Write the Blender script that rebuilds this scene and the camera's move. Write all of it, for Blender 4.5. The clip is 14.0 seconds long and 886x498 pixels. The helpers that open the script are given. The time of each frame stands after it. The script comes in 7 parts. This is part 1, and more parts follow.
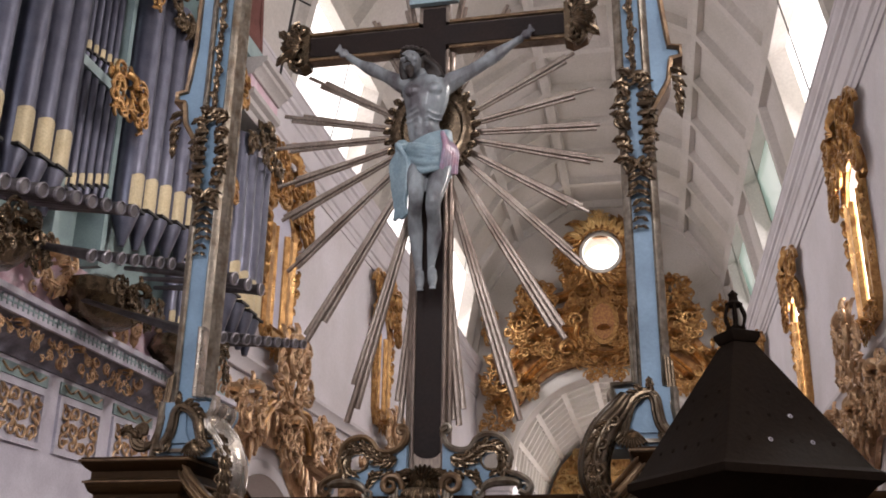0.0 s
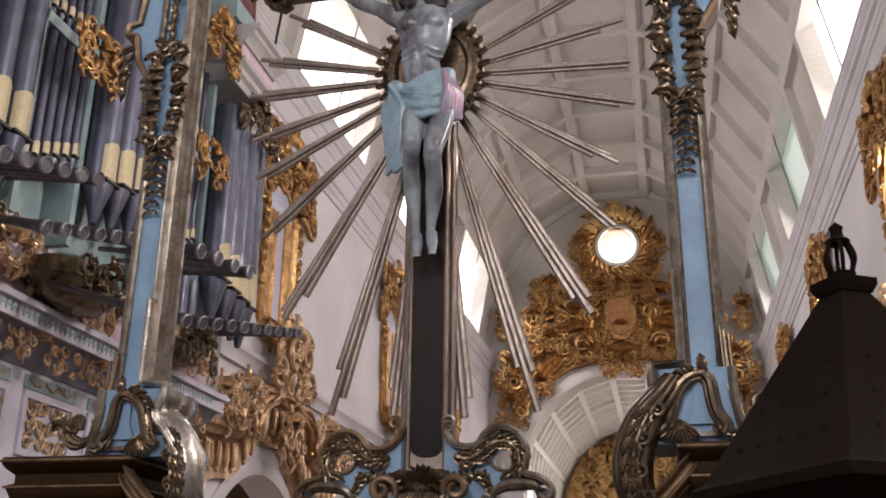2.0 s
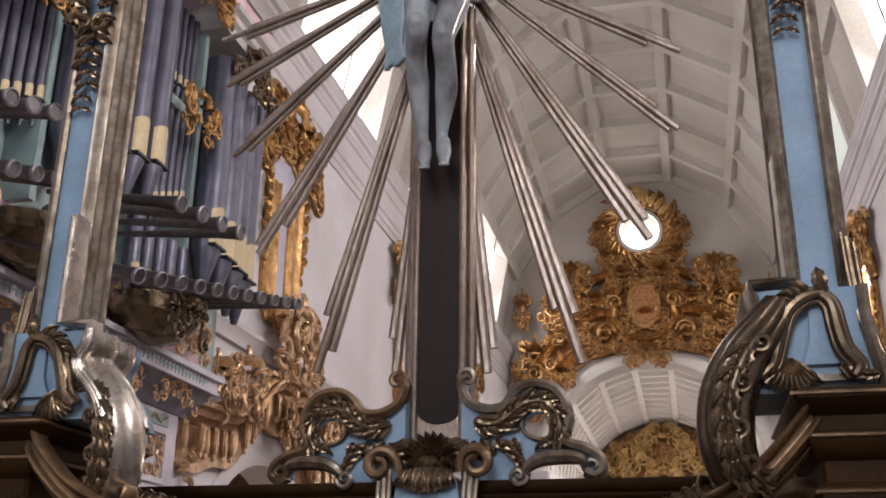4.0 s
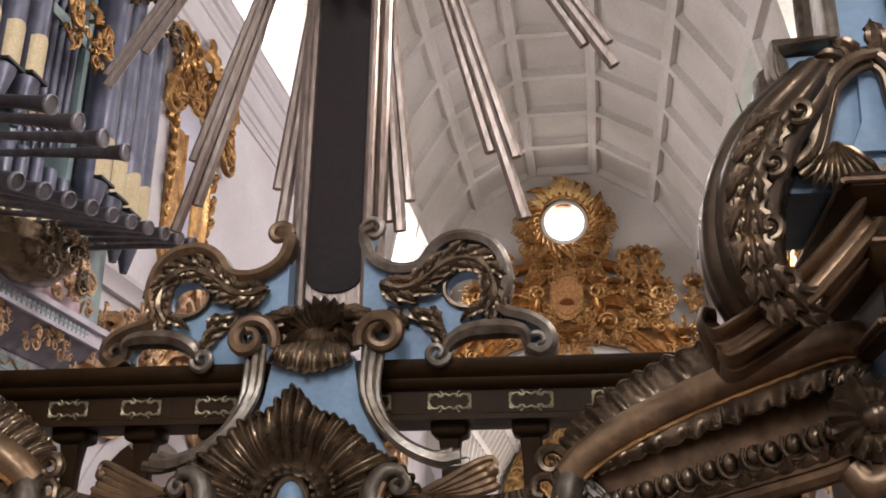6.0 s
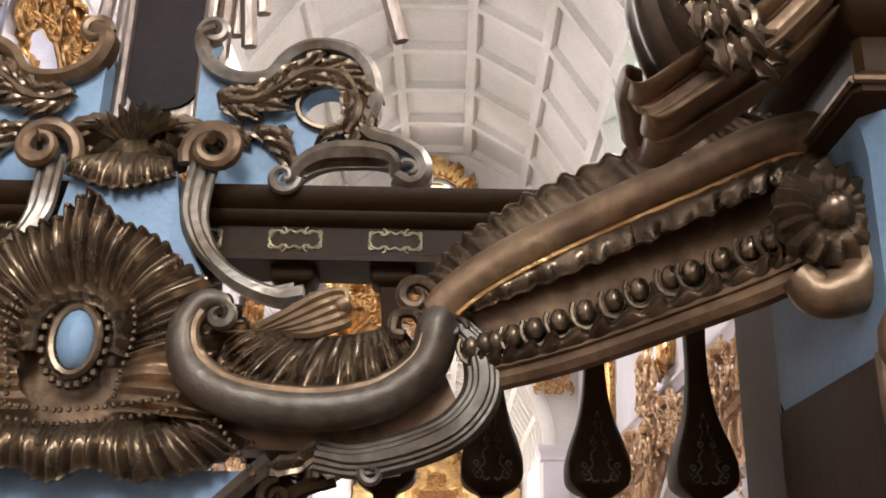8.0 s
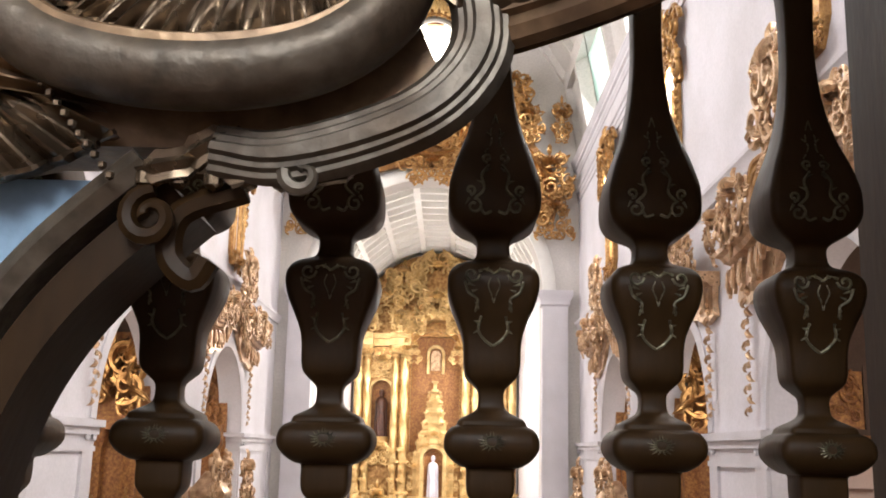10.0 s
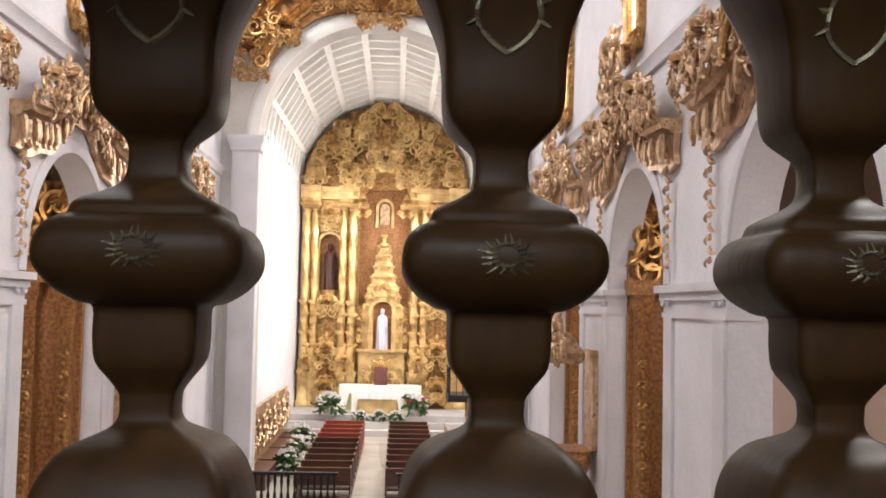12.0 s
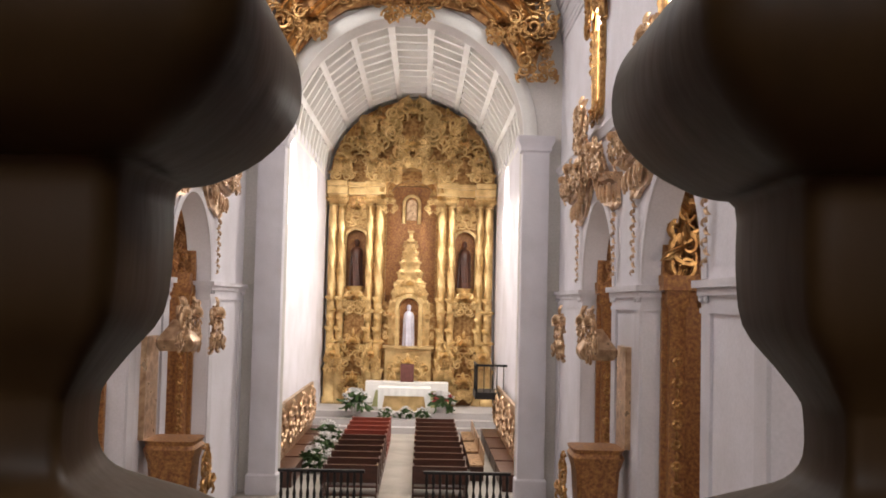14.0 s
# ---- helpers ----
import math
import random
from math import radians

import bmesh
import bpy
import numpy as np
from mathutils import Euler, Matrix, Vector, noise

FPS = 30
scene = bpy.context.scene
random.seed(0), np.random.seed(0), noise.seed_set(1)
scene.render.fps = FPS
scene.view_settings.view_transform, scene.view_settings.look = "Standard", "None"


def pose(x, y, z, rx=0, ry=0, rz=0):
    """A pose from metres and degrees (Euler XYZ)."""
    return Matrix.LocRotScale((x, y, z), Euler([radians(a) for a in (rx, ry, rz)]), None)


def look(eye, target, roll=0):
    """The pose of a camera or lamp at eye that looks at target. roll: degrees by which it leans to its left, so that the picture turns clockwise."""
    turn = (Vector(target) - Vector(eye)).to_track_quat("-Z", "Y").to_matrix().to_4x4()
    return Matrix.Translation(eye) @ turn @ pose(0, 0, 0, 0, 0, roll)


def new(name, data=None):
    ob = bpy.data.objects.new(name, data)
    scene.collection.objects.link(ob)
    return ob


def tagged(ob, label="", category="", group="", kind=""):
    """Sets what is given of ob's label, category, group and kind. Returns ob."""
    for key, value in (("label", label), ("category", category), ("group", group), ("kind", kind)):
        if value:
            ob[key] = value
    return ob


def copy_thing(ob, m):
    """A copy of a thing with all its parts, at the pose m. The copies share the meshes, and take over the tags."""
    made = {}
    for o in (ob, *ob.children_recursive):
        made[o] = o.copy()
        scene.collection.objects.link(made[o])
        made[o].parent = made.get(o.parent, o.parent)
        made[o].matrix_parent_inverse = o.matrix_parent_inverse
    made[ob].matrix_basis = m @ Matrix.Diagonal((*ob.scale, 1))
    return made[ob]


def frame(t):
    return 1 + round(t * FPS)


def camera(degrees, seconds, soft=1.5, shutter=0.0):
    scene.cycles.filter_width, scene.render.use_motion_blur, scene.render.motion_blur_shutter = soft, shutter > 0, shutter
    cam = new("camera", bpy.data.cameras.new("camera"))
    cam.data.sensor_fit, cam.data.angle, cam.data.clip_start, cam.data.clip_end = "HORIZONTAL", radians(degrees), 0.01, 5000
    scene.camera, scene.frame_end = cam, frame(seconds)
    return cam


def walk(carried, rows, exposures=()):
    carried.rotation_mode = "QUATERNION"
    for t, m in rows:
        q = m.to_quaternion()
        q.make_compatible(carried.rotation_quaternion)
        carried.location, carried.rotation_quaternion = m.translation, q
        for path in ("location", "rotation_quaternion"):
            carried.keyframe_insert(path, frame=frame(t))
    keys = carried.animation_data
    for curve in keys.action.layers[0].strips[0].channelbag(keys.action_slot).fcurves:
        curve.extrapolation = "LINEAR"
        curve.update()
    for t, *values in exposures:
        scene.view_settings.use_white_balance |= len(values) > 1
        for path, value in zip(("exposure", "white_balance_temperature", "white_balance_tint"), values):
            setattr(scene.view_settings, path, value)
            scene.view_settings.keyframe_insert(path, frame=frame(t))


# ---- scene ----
cam = camera(47.8, 14.0, soft=1.8)
PATH = [
    (0, (1.189, -5.417, 0.881), (0.810, -3.581, 1.579), 0.76),
    (0.5, (1.141, -5.187, 0.937), (0.767, -3.350, 1.633), 0.66),
    (1, (1.110, -4.947, 0.978), (0.739, -3.110, 1.675), 0.58),
    (1.5, (1.101, -4.718, 1.002), (0.719, -2.883, 1.700), 0.65),
    (2, (1.055, -4.486, 1.020), (0.650, -2.655, 1.717), 0.72),
    (2.5, (0.964, -4.256, 1.047), (0.542, -2.429, 1.741), 0.83),
    (2.7, (0.960, -4.163, 1.080), (0.521, -2.336, 1.765), 0.80),
    (4.8, (0.731, -2.992, 1.063), (0.305, -1.167, 1.761), 0.35),
    (5, (0.717, -2.897, 1.036), (0.306, -1.069, 1.735), 0.33),
    (5.5, (0.705, -2.676, 0.977), (0.323, -0.841, 1.674), 0.26),
    (6, (0.672, -2.467, 0.901), (0.387, -0.615, 1.600), 0.60),
    (6.5, (0.642, -2.324, 0.829), (0.502, -0.455, 1.526), 0.68),
    (7, (0.637, -2.190, 0.767), (0.578, -0.307, 1.439), 0.92),
    (7.2, (0.645, -2.136, 0.746), (0.593, -0.252, 1.414), 1.14),
    (9.3, (0.635, -1.529, 0.695), (0.638, 0.344, 1.397), 1.02),
    (9.5, (0.643, -1.452, 0.646), (0.644, 0.424, 1.341), 1.01),
    (10, (0.666, -1.256, 0.659), (0.646, 0.704, 1.056), 1.36),
    (10.2, (0.652, -1.189, 0.644), (0.643, 0.792, 0.924), 1.42),
    (10.5, (0.640, -1.095, 0.657), (0.665, 0.900, 0.806), 1.49),
    (11, (0.627, -0.926, 0.656), (0.740, 1.068, 0.763), 1.26),
    (11.5, (0.640, -0.751, 0.646), (0.768, 1.241, 0.763), 1.11),
    (12, (0.658, -0.590, 0.6435), (0.746, 1.405, 0.7575), 1.18),
    (12.5, (0.632, -0.487, 0.6320), (0.684, 1.509, 0.7450), 1.33),
    (13, (0.612, -0.361, 0.6260), (0.648, 1.636, 0.7380), 1.29),
    (13.5, (0.611, -0.291, 0.6220), (0.644, 1.706, 0.7280), 1.24),
    (14, (0.609, -0.230, 0.6130), (0.646, 1.767, 0.7200), 1.32),
]
walk(cam, [(t, look(eye, target, roll)) for t, eye, target, roll in PATH], [(0, -0.50, 6720, 16), (2.7, -0.44, 6720, 16), (5.5, -0.28, 6700, 15.5), (7.2, 0.36, 6650, 12.5), (9.3, 0.85, 6570, 9.5), (10.5, 0.66, 6540, 9), (12.5, 0.57, 6480, 9), (14, 0.12, 6650, 11)])

# ---- daylight: windows of the nave, the chancel and the choir, plus added fill lamps ----
W = 4.3            # half width of the nave
YT = 27.0          # chancel arch wall
YR = 44.0          # end of the chancel
YW = -10.0         # choir's end wall
FZ = -4.6          # nave floor
BAYS = (2.2, 8.45, 14.7, 20.95)

world = bpy.data.worlds.new("sky")
scene.world = world
world.use_nodes = True
nt = world.node_tree
sky = nt.nodes.new("ShaderNodeTexSky")
sky.sky_type, sky.sun_disc, sky.sun_elevation, sky.sun_rotation = "NISHITA", False, radians(40), radians(120)
nt.nodes["Background"].inputs[1].default_value = 0.1
nt.links.new(sky.outputs[0], nt.nodes["Background"].inputs[0])


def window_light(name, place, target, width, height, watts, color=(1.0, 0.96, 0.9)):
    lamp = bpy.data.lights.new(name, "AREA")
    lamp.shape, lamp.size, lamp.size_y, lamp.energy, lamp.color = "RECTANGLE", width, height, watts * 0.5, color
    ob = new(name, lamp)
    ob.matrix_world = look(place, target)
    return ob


for by in BAYS[1:]:
    window_light("window_light", (W + 0.35, by, 5.9), (0, by, 4.5), 0.9, 2.0, 230, (1.0, 0.93, 0.82))
for by in (10.6, 16.8, 23.0):
    for sx in (-1, 1):
        window_light("window_light", (sx * 4.2, by, 10.3), (0, by, 7.0), 3.0, 1.2, 200, (0.98, 0.97, 1.0))
window_light("window_light", (0, YT - 0.05, 12.66), (0, 10, 8), 1.0, 1.0, 60, (1.0, 0.95, 0.85))
for sx, watts in ((-1, 400), (1, 1300)):
    for by in (32.0, 38.5):
        window_light("window_light", (sx * 3.6, by, 4.6), (-sx * 2.4, by + (1 if sx < 0 else -0.6), -1.0 if sx < 0 else -3.5), 2.2, 3.2, watts, (1.0, 0.96, 0.9))
for by, watts in ((-4.0, 430), (2.2, 1000)):
    window_light("window_light", (W + 0.35, by, 5.9), (-2.0, by, 2.6), 0.9, 2.0, watts, (1.0, 0.97, 0.93))
# added fill inside the side chapels; no window opens behind these lamps
for by in BAYS[1:]:
    for sx in (-1, 1):
        window_light("window_light", (sx * (W + 2.1), by - 2.3, 1.4), (sx * (W + 1.4), by + 2, -0.2), 1.2, 1.2, 80, (1.0, 0.86, 0.74))
# larger and lower than the choir window, as added fill for the foreground
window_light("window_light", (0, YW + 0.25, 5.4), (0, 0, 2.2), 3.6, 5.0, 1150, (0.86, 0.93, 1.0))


# ---- materials ----
def material(name, color, rough=0.5, metal=0.0, spots=None, scale=6.0, amount=0.5, grain=0.15, bump=0.15, fine=60.0, stretch=(1, 1, 1), vary=0.0, coat=0.0, gloss=0.5):
    """Principled surface whose colour wanders between color and spots at one scale and by grain at a finer one."""
    m = bpy.data.materials.new(name)
    m.use_nodes = True
    n, link = m.node_tree.nodes, m.node_tree.links.new
    b = n["Principled BSDF"]
    b.inputs["Metallic"].default_value = metal
    b.inputs["Coat Weight"].default_value = coat
    b.inputs["Specular IOR Level"].default_value = gloss
    co = n.new("ShaderNodeTexCoord")
    mp = n.new("ShaderNodeMapping")
    mp.inputs["Scale"].default_value = stretch
    link(co.outputs["Object"], mp.inputs[0])
    big, small = n.new("ShaderNodeTexNoise"), n.new("ShaderNodeTexNoise")
    big.inputs["Scale"].default_value, big.inputs["Detail"].default_value = scale, 5
    small.inputs["Scale"].default_value, small.inputs["Detail"].default_value = fine, 3
    link(mp.outputs[0], big.inputs[0])
    link(mp.outputs[0], small.inputs[0])
    ramp = n.new("ShaderNodeMapRange")
    ramp.inputs["From Min"].default_value, ramp.inputs["From Max"].default_value = 0.38, 0.66
    ramp.inputs["To Max"].default_value = amount
    link(big.outputs[0], ramp.inputs[0])
    mix = n.new("ShaderNodeMix")
    mix.data_type = "RGBA"
    mix.inputs[6].default_value = (*color, 1)
    mix.inputs[7].default_value = (*(spots or [c * 0.55 for c in color]), 1)
    link(ramp.outputs[0], mix.inputs[0])
    hsv = n.new("ShaderNodeHueSaturation")
    val = n.new("ShaderNodeMapRange")
    val.inputs["To Min"].default_value, val.inputs["To Max"].default_value = 1 - grain, 1 + grain
    val.inputs["From Min"].default_value, val.inputs["From Max"].default_value = 0.3, 0.7
    link(small.outputs[0], val.inputs[0])
    last = val.outputs[0]
    if vary:
        info = n.new("ShaderNodeObjectInfo")
        r = n.new("ShaderNodeMapRange")
        r.inputs["To Min"].default_value, r.inputs["To Max"].default_value = 1 - vary, 1 + vary
        link(info.outputs["Random"], r.inputs[0])
        mul = n.new("ShaderNodeMath")
        mul.operation = "MULTIPLY"
        link(r.outputs[0], mul.inputs[0])
        link(last, mul.inputs[1])
        last = mul.outputs[0]
    link(last, hsv.inputs["Value"])
    link(mix.outputs[2], hsv.inputs["Color"])
    link(hsv.outputs[0], b.inputs["Base Color"])
    rr = n.new("ShaderNodeMapRange")
    rr.inputs["To Min"].default_value, rr.inputs["To Max"].default_value = max(rough - 0.12, 0.05), min(rough + 0.15, 1)
    link(big.outputs[0], rr.inputs[0])
    link(rr.outputs[0], b.inputs["Roughness"])
    bp = n.new("ShaderNodeBump")
    bp.inputs["Strength"].default_value, bp.inputs["Distance"].default_value = bump, 0.01
    link(small.outputs[0], bp.inputs["Height"])
    link(bp.outputs[0], b.inputs["Normal"])
    return m


def glowing(name, color, strength):
    m = bpy.data.materials.new(name)
    m.use_nodes = True
    b = m.node_tree.nodes["Principled BSDF"]
    b.inputs["Base Color"].default_value = (0.8, 0.8, 0.8, 1)
    b.inputs["Emission Color"].default_value = (*color, 1)
    b.inputs["Emission Strength"].default_value = strength
    return m


PLASTER = material("lime_plaster", (0.74, 0.71, 0.75), 0.85, spots=(0.60, 0.57, 0.58), scale=0.7, amount=0.6, grain=0.05, bump=0.1, fine=25)
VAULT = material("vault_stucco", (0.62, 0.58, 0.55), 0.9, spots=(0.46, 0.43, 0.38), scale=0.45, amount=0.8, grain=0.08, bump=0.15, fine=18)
STONE = material("grey_stone", (0.50, 0.47, 0.46), 0.8, spots=(0.38, 0.35, 0.33), scale=1.5, grain=0.1, bump=0.25, fine=40)
TRIM = material("painted_stone", (0.66, 0.63, 0.66), 0.75, spots=(0.52, 0.49, 0.50), scale=1.2, grain=0.06, bump=0.15, fine=40)
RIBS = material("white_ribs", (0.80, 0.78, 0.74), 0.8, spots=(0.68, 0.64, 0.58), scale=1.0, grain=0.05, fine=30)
GILT = material("bright_gilt", (0.56, 0.33, 0.13), 0.30, 0.85, spots=(0.20, 0.085, 0.030), scale=7, amount=0.85, grain=0.25, bump=0.35, fine=60)
# gilt darkened to brown: shade of the deep relief put into the colour
BACKING = material("shaded_gilt_ground", (0.42, 0.21, 0.075), 0.42, 0.6, spots=(0.16, 0.07, 0.028), scale=5, amount=0.9, grain=0.25, bump=0.3, fine=40)
YELLOW = material("yellow_gilt", (0.80, 0.58, 0.27), 0.36, 0.6, spots=(0.46, 0.28, 0.11), scale=2.2, amount=0.8, grain=0.2, bump=0.35, fine=60)
PALE = material("pale_gilt", (0.68, 0.47, 0.29), 0.30, 0.7, spots=(0.30, 0.165, 0.09), scale=6, amount=0.85, grain=0.18, bump=0.35, fine=60)
BRONZE = material("aged_gilt", (0.21, 0.15, 0.095), 0.25, 0.75, spots=(0.062, 0.040, 0.024), scale=11, amount=0.85, grain=0.15, bump=0.07, fine=45)
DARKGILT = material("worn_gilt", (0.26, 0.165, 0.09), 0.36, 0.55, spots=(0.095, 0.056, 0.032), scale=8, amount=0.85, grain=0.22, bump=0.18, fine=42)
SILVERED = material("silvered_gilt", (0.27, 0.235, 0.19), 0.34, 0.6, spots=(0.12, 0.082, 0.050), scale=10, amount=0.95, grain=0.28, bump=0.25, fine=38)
WORN = material("worn_silver_gilt", (0.135, 0.112, 0.085), 0.42, 0.5, spots=(0.085, 0.058, 0.036), scale=9, amount=0.95, grain=0.30, bump=0.30, fine=38)
RAY = material("ray_gilt", (0.31, 0.25, 0.21), 0.36, 0.7, spots=(0.16, 0.11, 0.085), scale=6, amount=0.8, grain=0.25, bump=0.2, fine=80, stretch=(1, 1, 0.3))
BLUE = material("blue_paint", (0.24, 0.38, 0.52), 0.45, spots=(0.17, 0.26, 0.36), scale=4, amount=0.7, grain=0.06, bump=0.12, fine=70)
WOOD = material("black_rosewood", (0.031, 0.0155, 0.0055), 0.46, spots=(0.041, 0.0200, 0.0070), scale=6, grain=0.15, bump=0.06, fine=60, stretch=(1, 1, 0.3), gloss=0.12)
INLAY = material("green_gilt_line", (0.15, 0.135, 0.08), 0.42, 0.5, spots=(0.05, 0.04, 0.025), scale=30, amount=1.0, grain=0.3, bump=0.3, fine=150)
MOUNT = material("rail_mount_gilt", (0.46, 0.40, 0.25), 0.4, 0.6, spots=(0.2, 0.16, 0.09), scale=40, amount=0.8)
PANEL = material("black_panel", (0.018, 0.011, 0.010), 0.5, spots=(0.026, 0.015, 0.011), scale=5, grain=0.2, bump=0.05, gloss=0.16)
FLESH = material("painted_flesh", (0.31, 0.345, 0.365), 0.20, spots=(0.085, 0.070, 0.080), scale=8, amount=0.9, grain=0.10, bump=0.08, fine=40, stretch=(1, 1, 0.5))
LOINCLOTH = material("pale_blue_cloth_paint", (0.31, 0.42, 0.47), 0.32, spots=(0.17, 0.27, 0.33), scale=9, amount=0.8, grain=0.12, bump=0.15, fine=70)
ROSECLOTH = material("rose_cloth_paint", (0.42, 0.22, 0.30), 0.30, spots=(0.30, 0.26, 0.36), scale=14, amount=0.9, grain=0.15)
HAIR = material("dark_painted_hair", (0.018, 0.012, 0.010), 0.45, spots=(0.05, 0.035, 0.028), scale=25, amount=0.8)
# brighter copy of the silver for the left post: window light put into the colour
LITSILVER = material("lit_silver_gilt", (0.74, 0.69, 0.63), 0.24, 0.85, spots=(0.30, 0.25, 0.20), scale=8, amount=0.7, grain=0.12, bump=0.08, fine=50)
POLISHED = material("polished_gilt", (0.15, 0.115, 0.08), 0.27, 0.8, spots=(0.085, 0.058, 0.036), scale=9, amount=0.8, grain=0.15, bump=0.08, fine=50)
TIN = material("pipe_tin", (0.105, 0.108, 0.145), 0.38, 0.7, spots=(0.07, 0.07, 0.10), scale=7, amount=0.8, grain=0.1, bump=0.1, fine=90, vary=0.12)
MOUTH = material("pipe_mouth_gilt", (0.52, 0.43, 0.27), 0.5, 0.2, spots=(0.48, 0.38, 0.22), scale=9, vary=0.1)
HORN = material("horn_pipe_metal", (0.085, 0.075, 0.08), 0.4, 0.6, spots=(0.16, 0.15, 0.16), scale=12, amount=0.7, vary=0.2)
HORNLIP = material("horn_lip", (0.40, 0.38, 0.42), 0.35, 0.7, spots=(0.22, 0.2, 0.22), scale=20)
ORGAN = material("organ_teal", (0.28, 0.37, 0.37), 0.5, spots=(0.18, 0.25, 0.26), scale=5, grain=0.1)
PINK = material("pink_marbling", (0.60, 0.38, 0.46), 0.4, spots=(0.70, 0.58, 0.62), scale=7, amount=0.9, grain=0.1)
LILAC = material("lilac_paint", (0.60, 0.57, 0.64), 0.5, spots=(0.38, 0.35, 0.42), scale=3, grain=0.08)
SLATE = material("slate_marbling", (0.16, 0.15, 0.20), 0.4, spots=(0.28, 0.27, 0.34), scale=8, amount=0.9)
RETRED = material("chapel_woodwork", (0.24, 0.095, 0.04), 0.5, 0.3, spots=(0.50, 0.25, 0.08), scale=16, amount=0.9, grain=0.3, bump=0.6, fine=50)
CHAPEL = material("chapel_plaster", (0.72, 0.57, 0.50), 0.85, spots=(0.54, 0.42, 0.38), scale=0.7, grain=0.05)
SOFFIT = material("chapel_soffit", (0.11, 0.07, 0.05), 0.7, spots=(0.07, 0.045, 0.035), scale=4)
PEW = material("dark_pew_wood", (0.07, 0.028, 0.018), 0.35, spots=(0.14, 0.05, 0.03), scale=8, grain=0.2, stretch=(0.2, 1, 1), vary=0.2)
REDPEW = material("red_pew_wood", (0.26, 0.05, 0.03), 0.35, spots=(0.18, 0.04, 0.03), scale=6, grain=0.2)
FLOOR = material("floor_slabs", (0.42, 0.38, 0.33), 0.45, spots=(0.30, 0.27, 0.23), scale=1.2, amount=0.7, grain=0.1, fine=20)
PLANK = material("choir_boards", (0.14, 0.08, 0.05), 0.5, spots=(0.08, 0.045, 0.03), scale=3, stretch=(1, 0.1, 1))
CLOTH = material("altar_linen", (0.80, 0.79, 0.76), 0.9, spots=(0.7, 0.68, 0.64), scale=2, grain=0.03)
GREEN = material("green_brocade", (0.34, 0.36, 0.16), 0.8, spots=(0.44, 0.42, 0.22), scale=8)
LEAFY = material("cut_greenery", (0.05, 0.10, 0.03), 0.6, spots=(0.1, 0.16, 0.05), scale=20)
PETAL = material("white_petals", (0.80, 0.78, 0.76), 0.7, spots=(0.65, 0.62, 0.6), scale=20)
REDFLOWER = material("red_petals", (0.5, 0.06, 0.08), 0.7)
IRON = material("black_iron", (0.02, 0.018, 0.018), 0.5, 0.3)
PURPLE = material("dark_curtain", (0.16, 0.06, 0.05), 0.9)
TITLE = material("title_blue", (0.30, 0.42, 0.48), 0.5)
LECTERN = material("lectern_wood", (0.010, 0.006, 0.004), 0.75, gloss=0.05, spots=(0.016, 0.010, 0.006), scale=5)
DAY = glowing("bright_day", (1.0, 0.95, 0.84), 5.0)
DAYBLUE = glowing("cool_day", (0.80, 0.86, 1.0), 1.15)
DAYWHITE = glowing("white_day", (1.0, 0.98, 0.97), 3.2)
DAYGREEN = glowing("green_day", (0.55, 0.80, 0.68), 0.50)


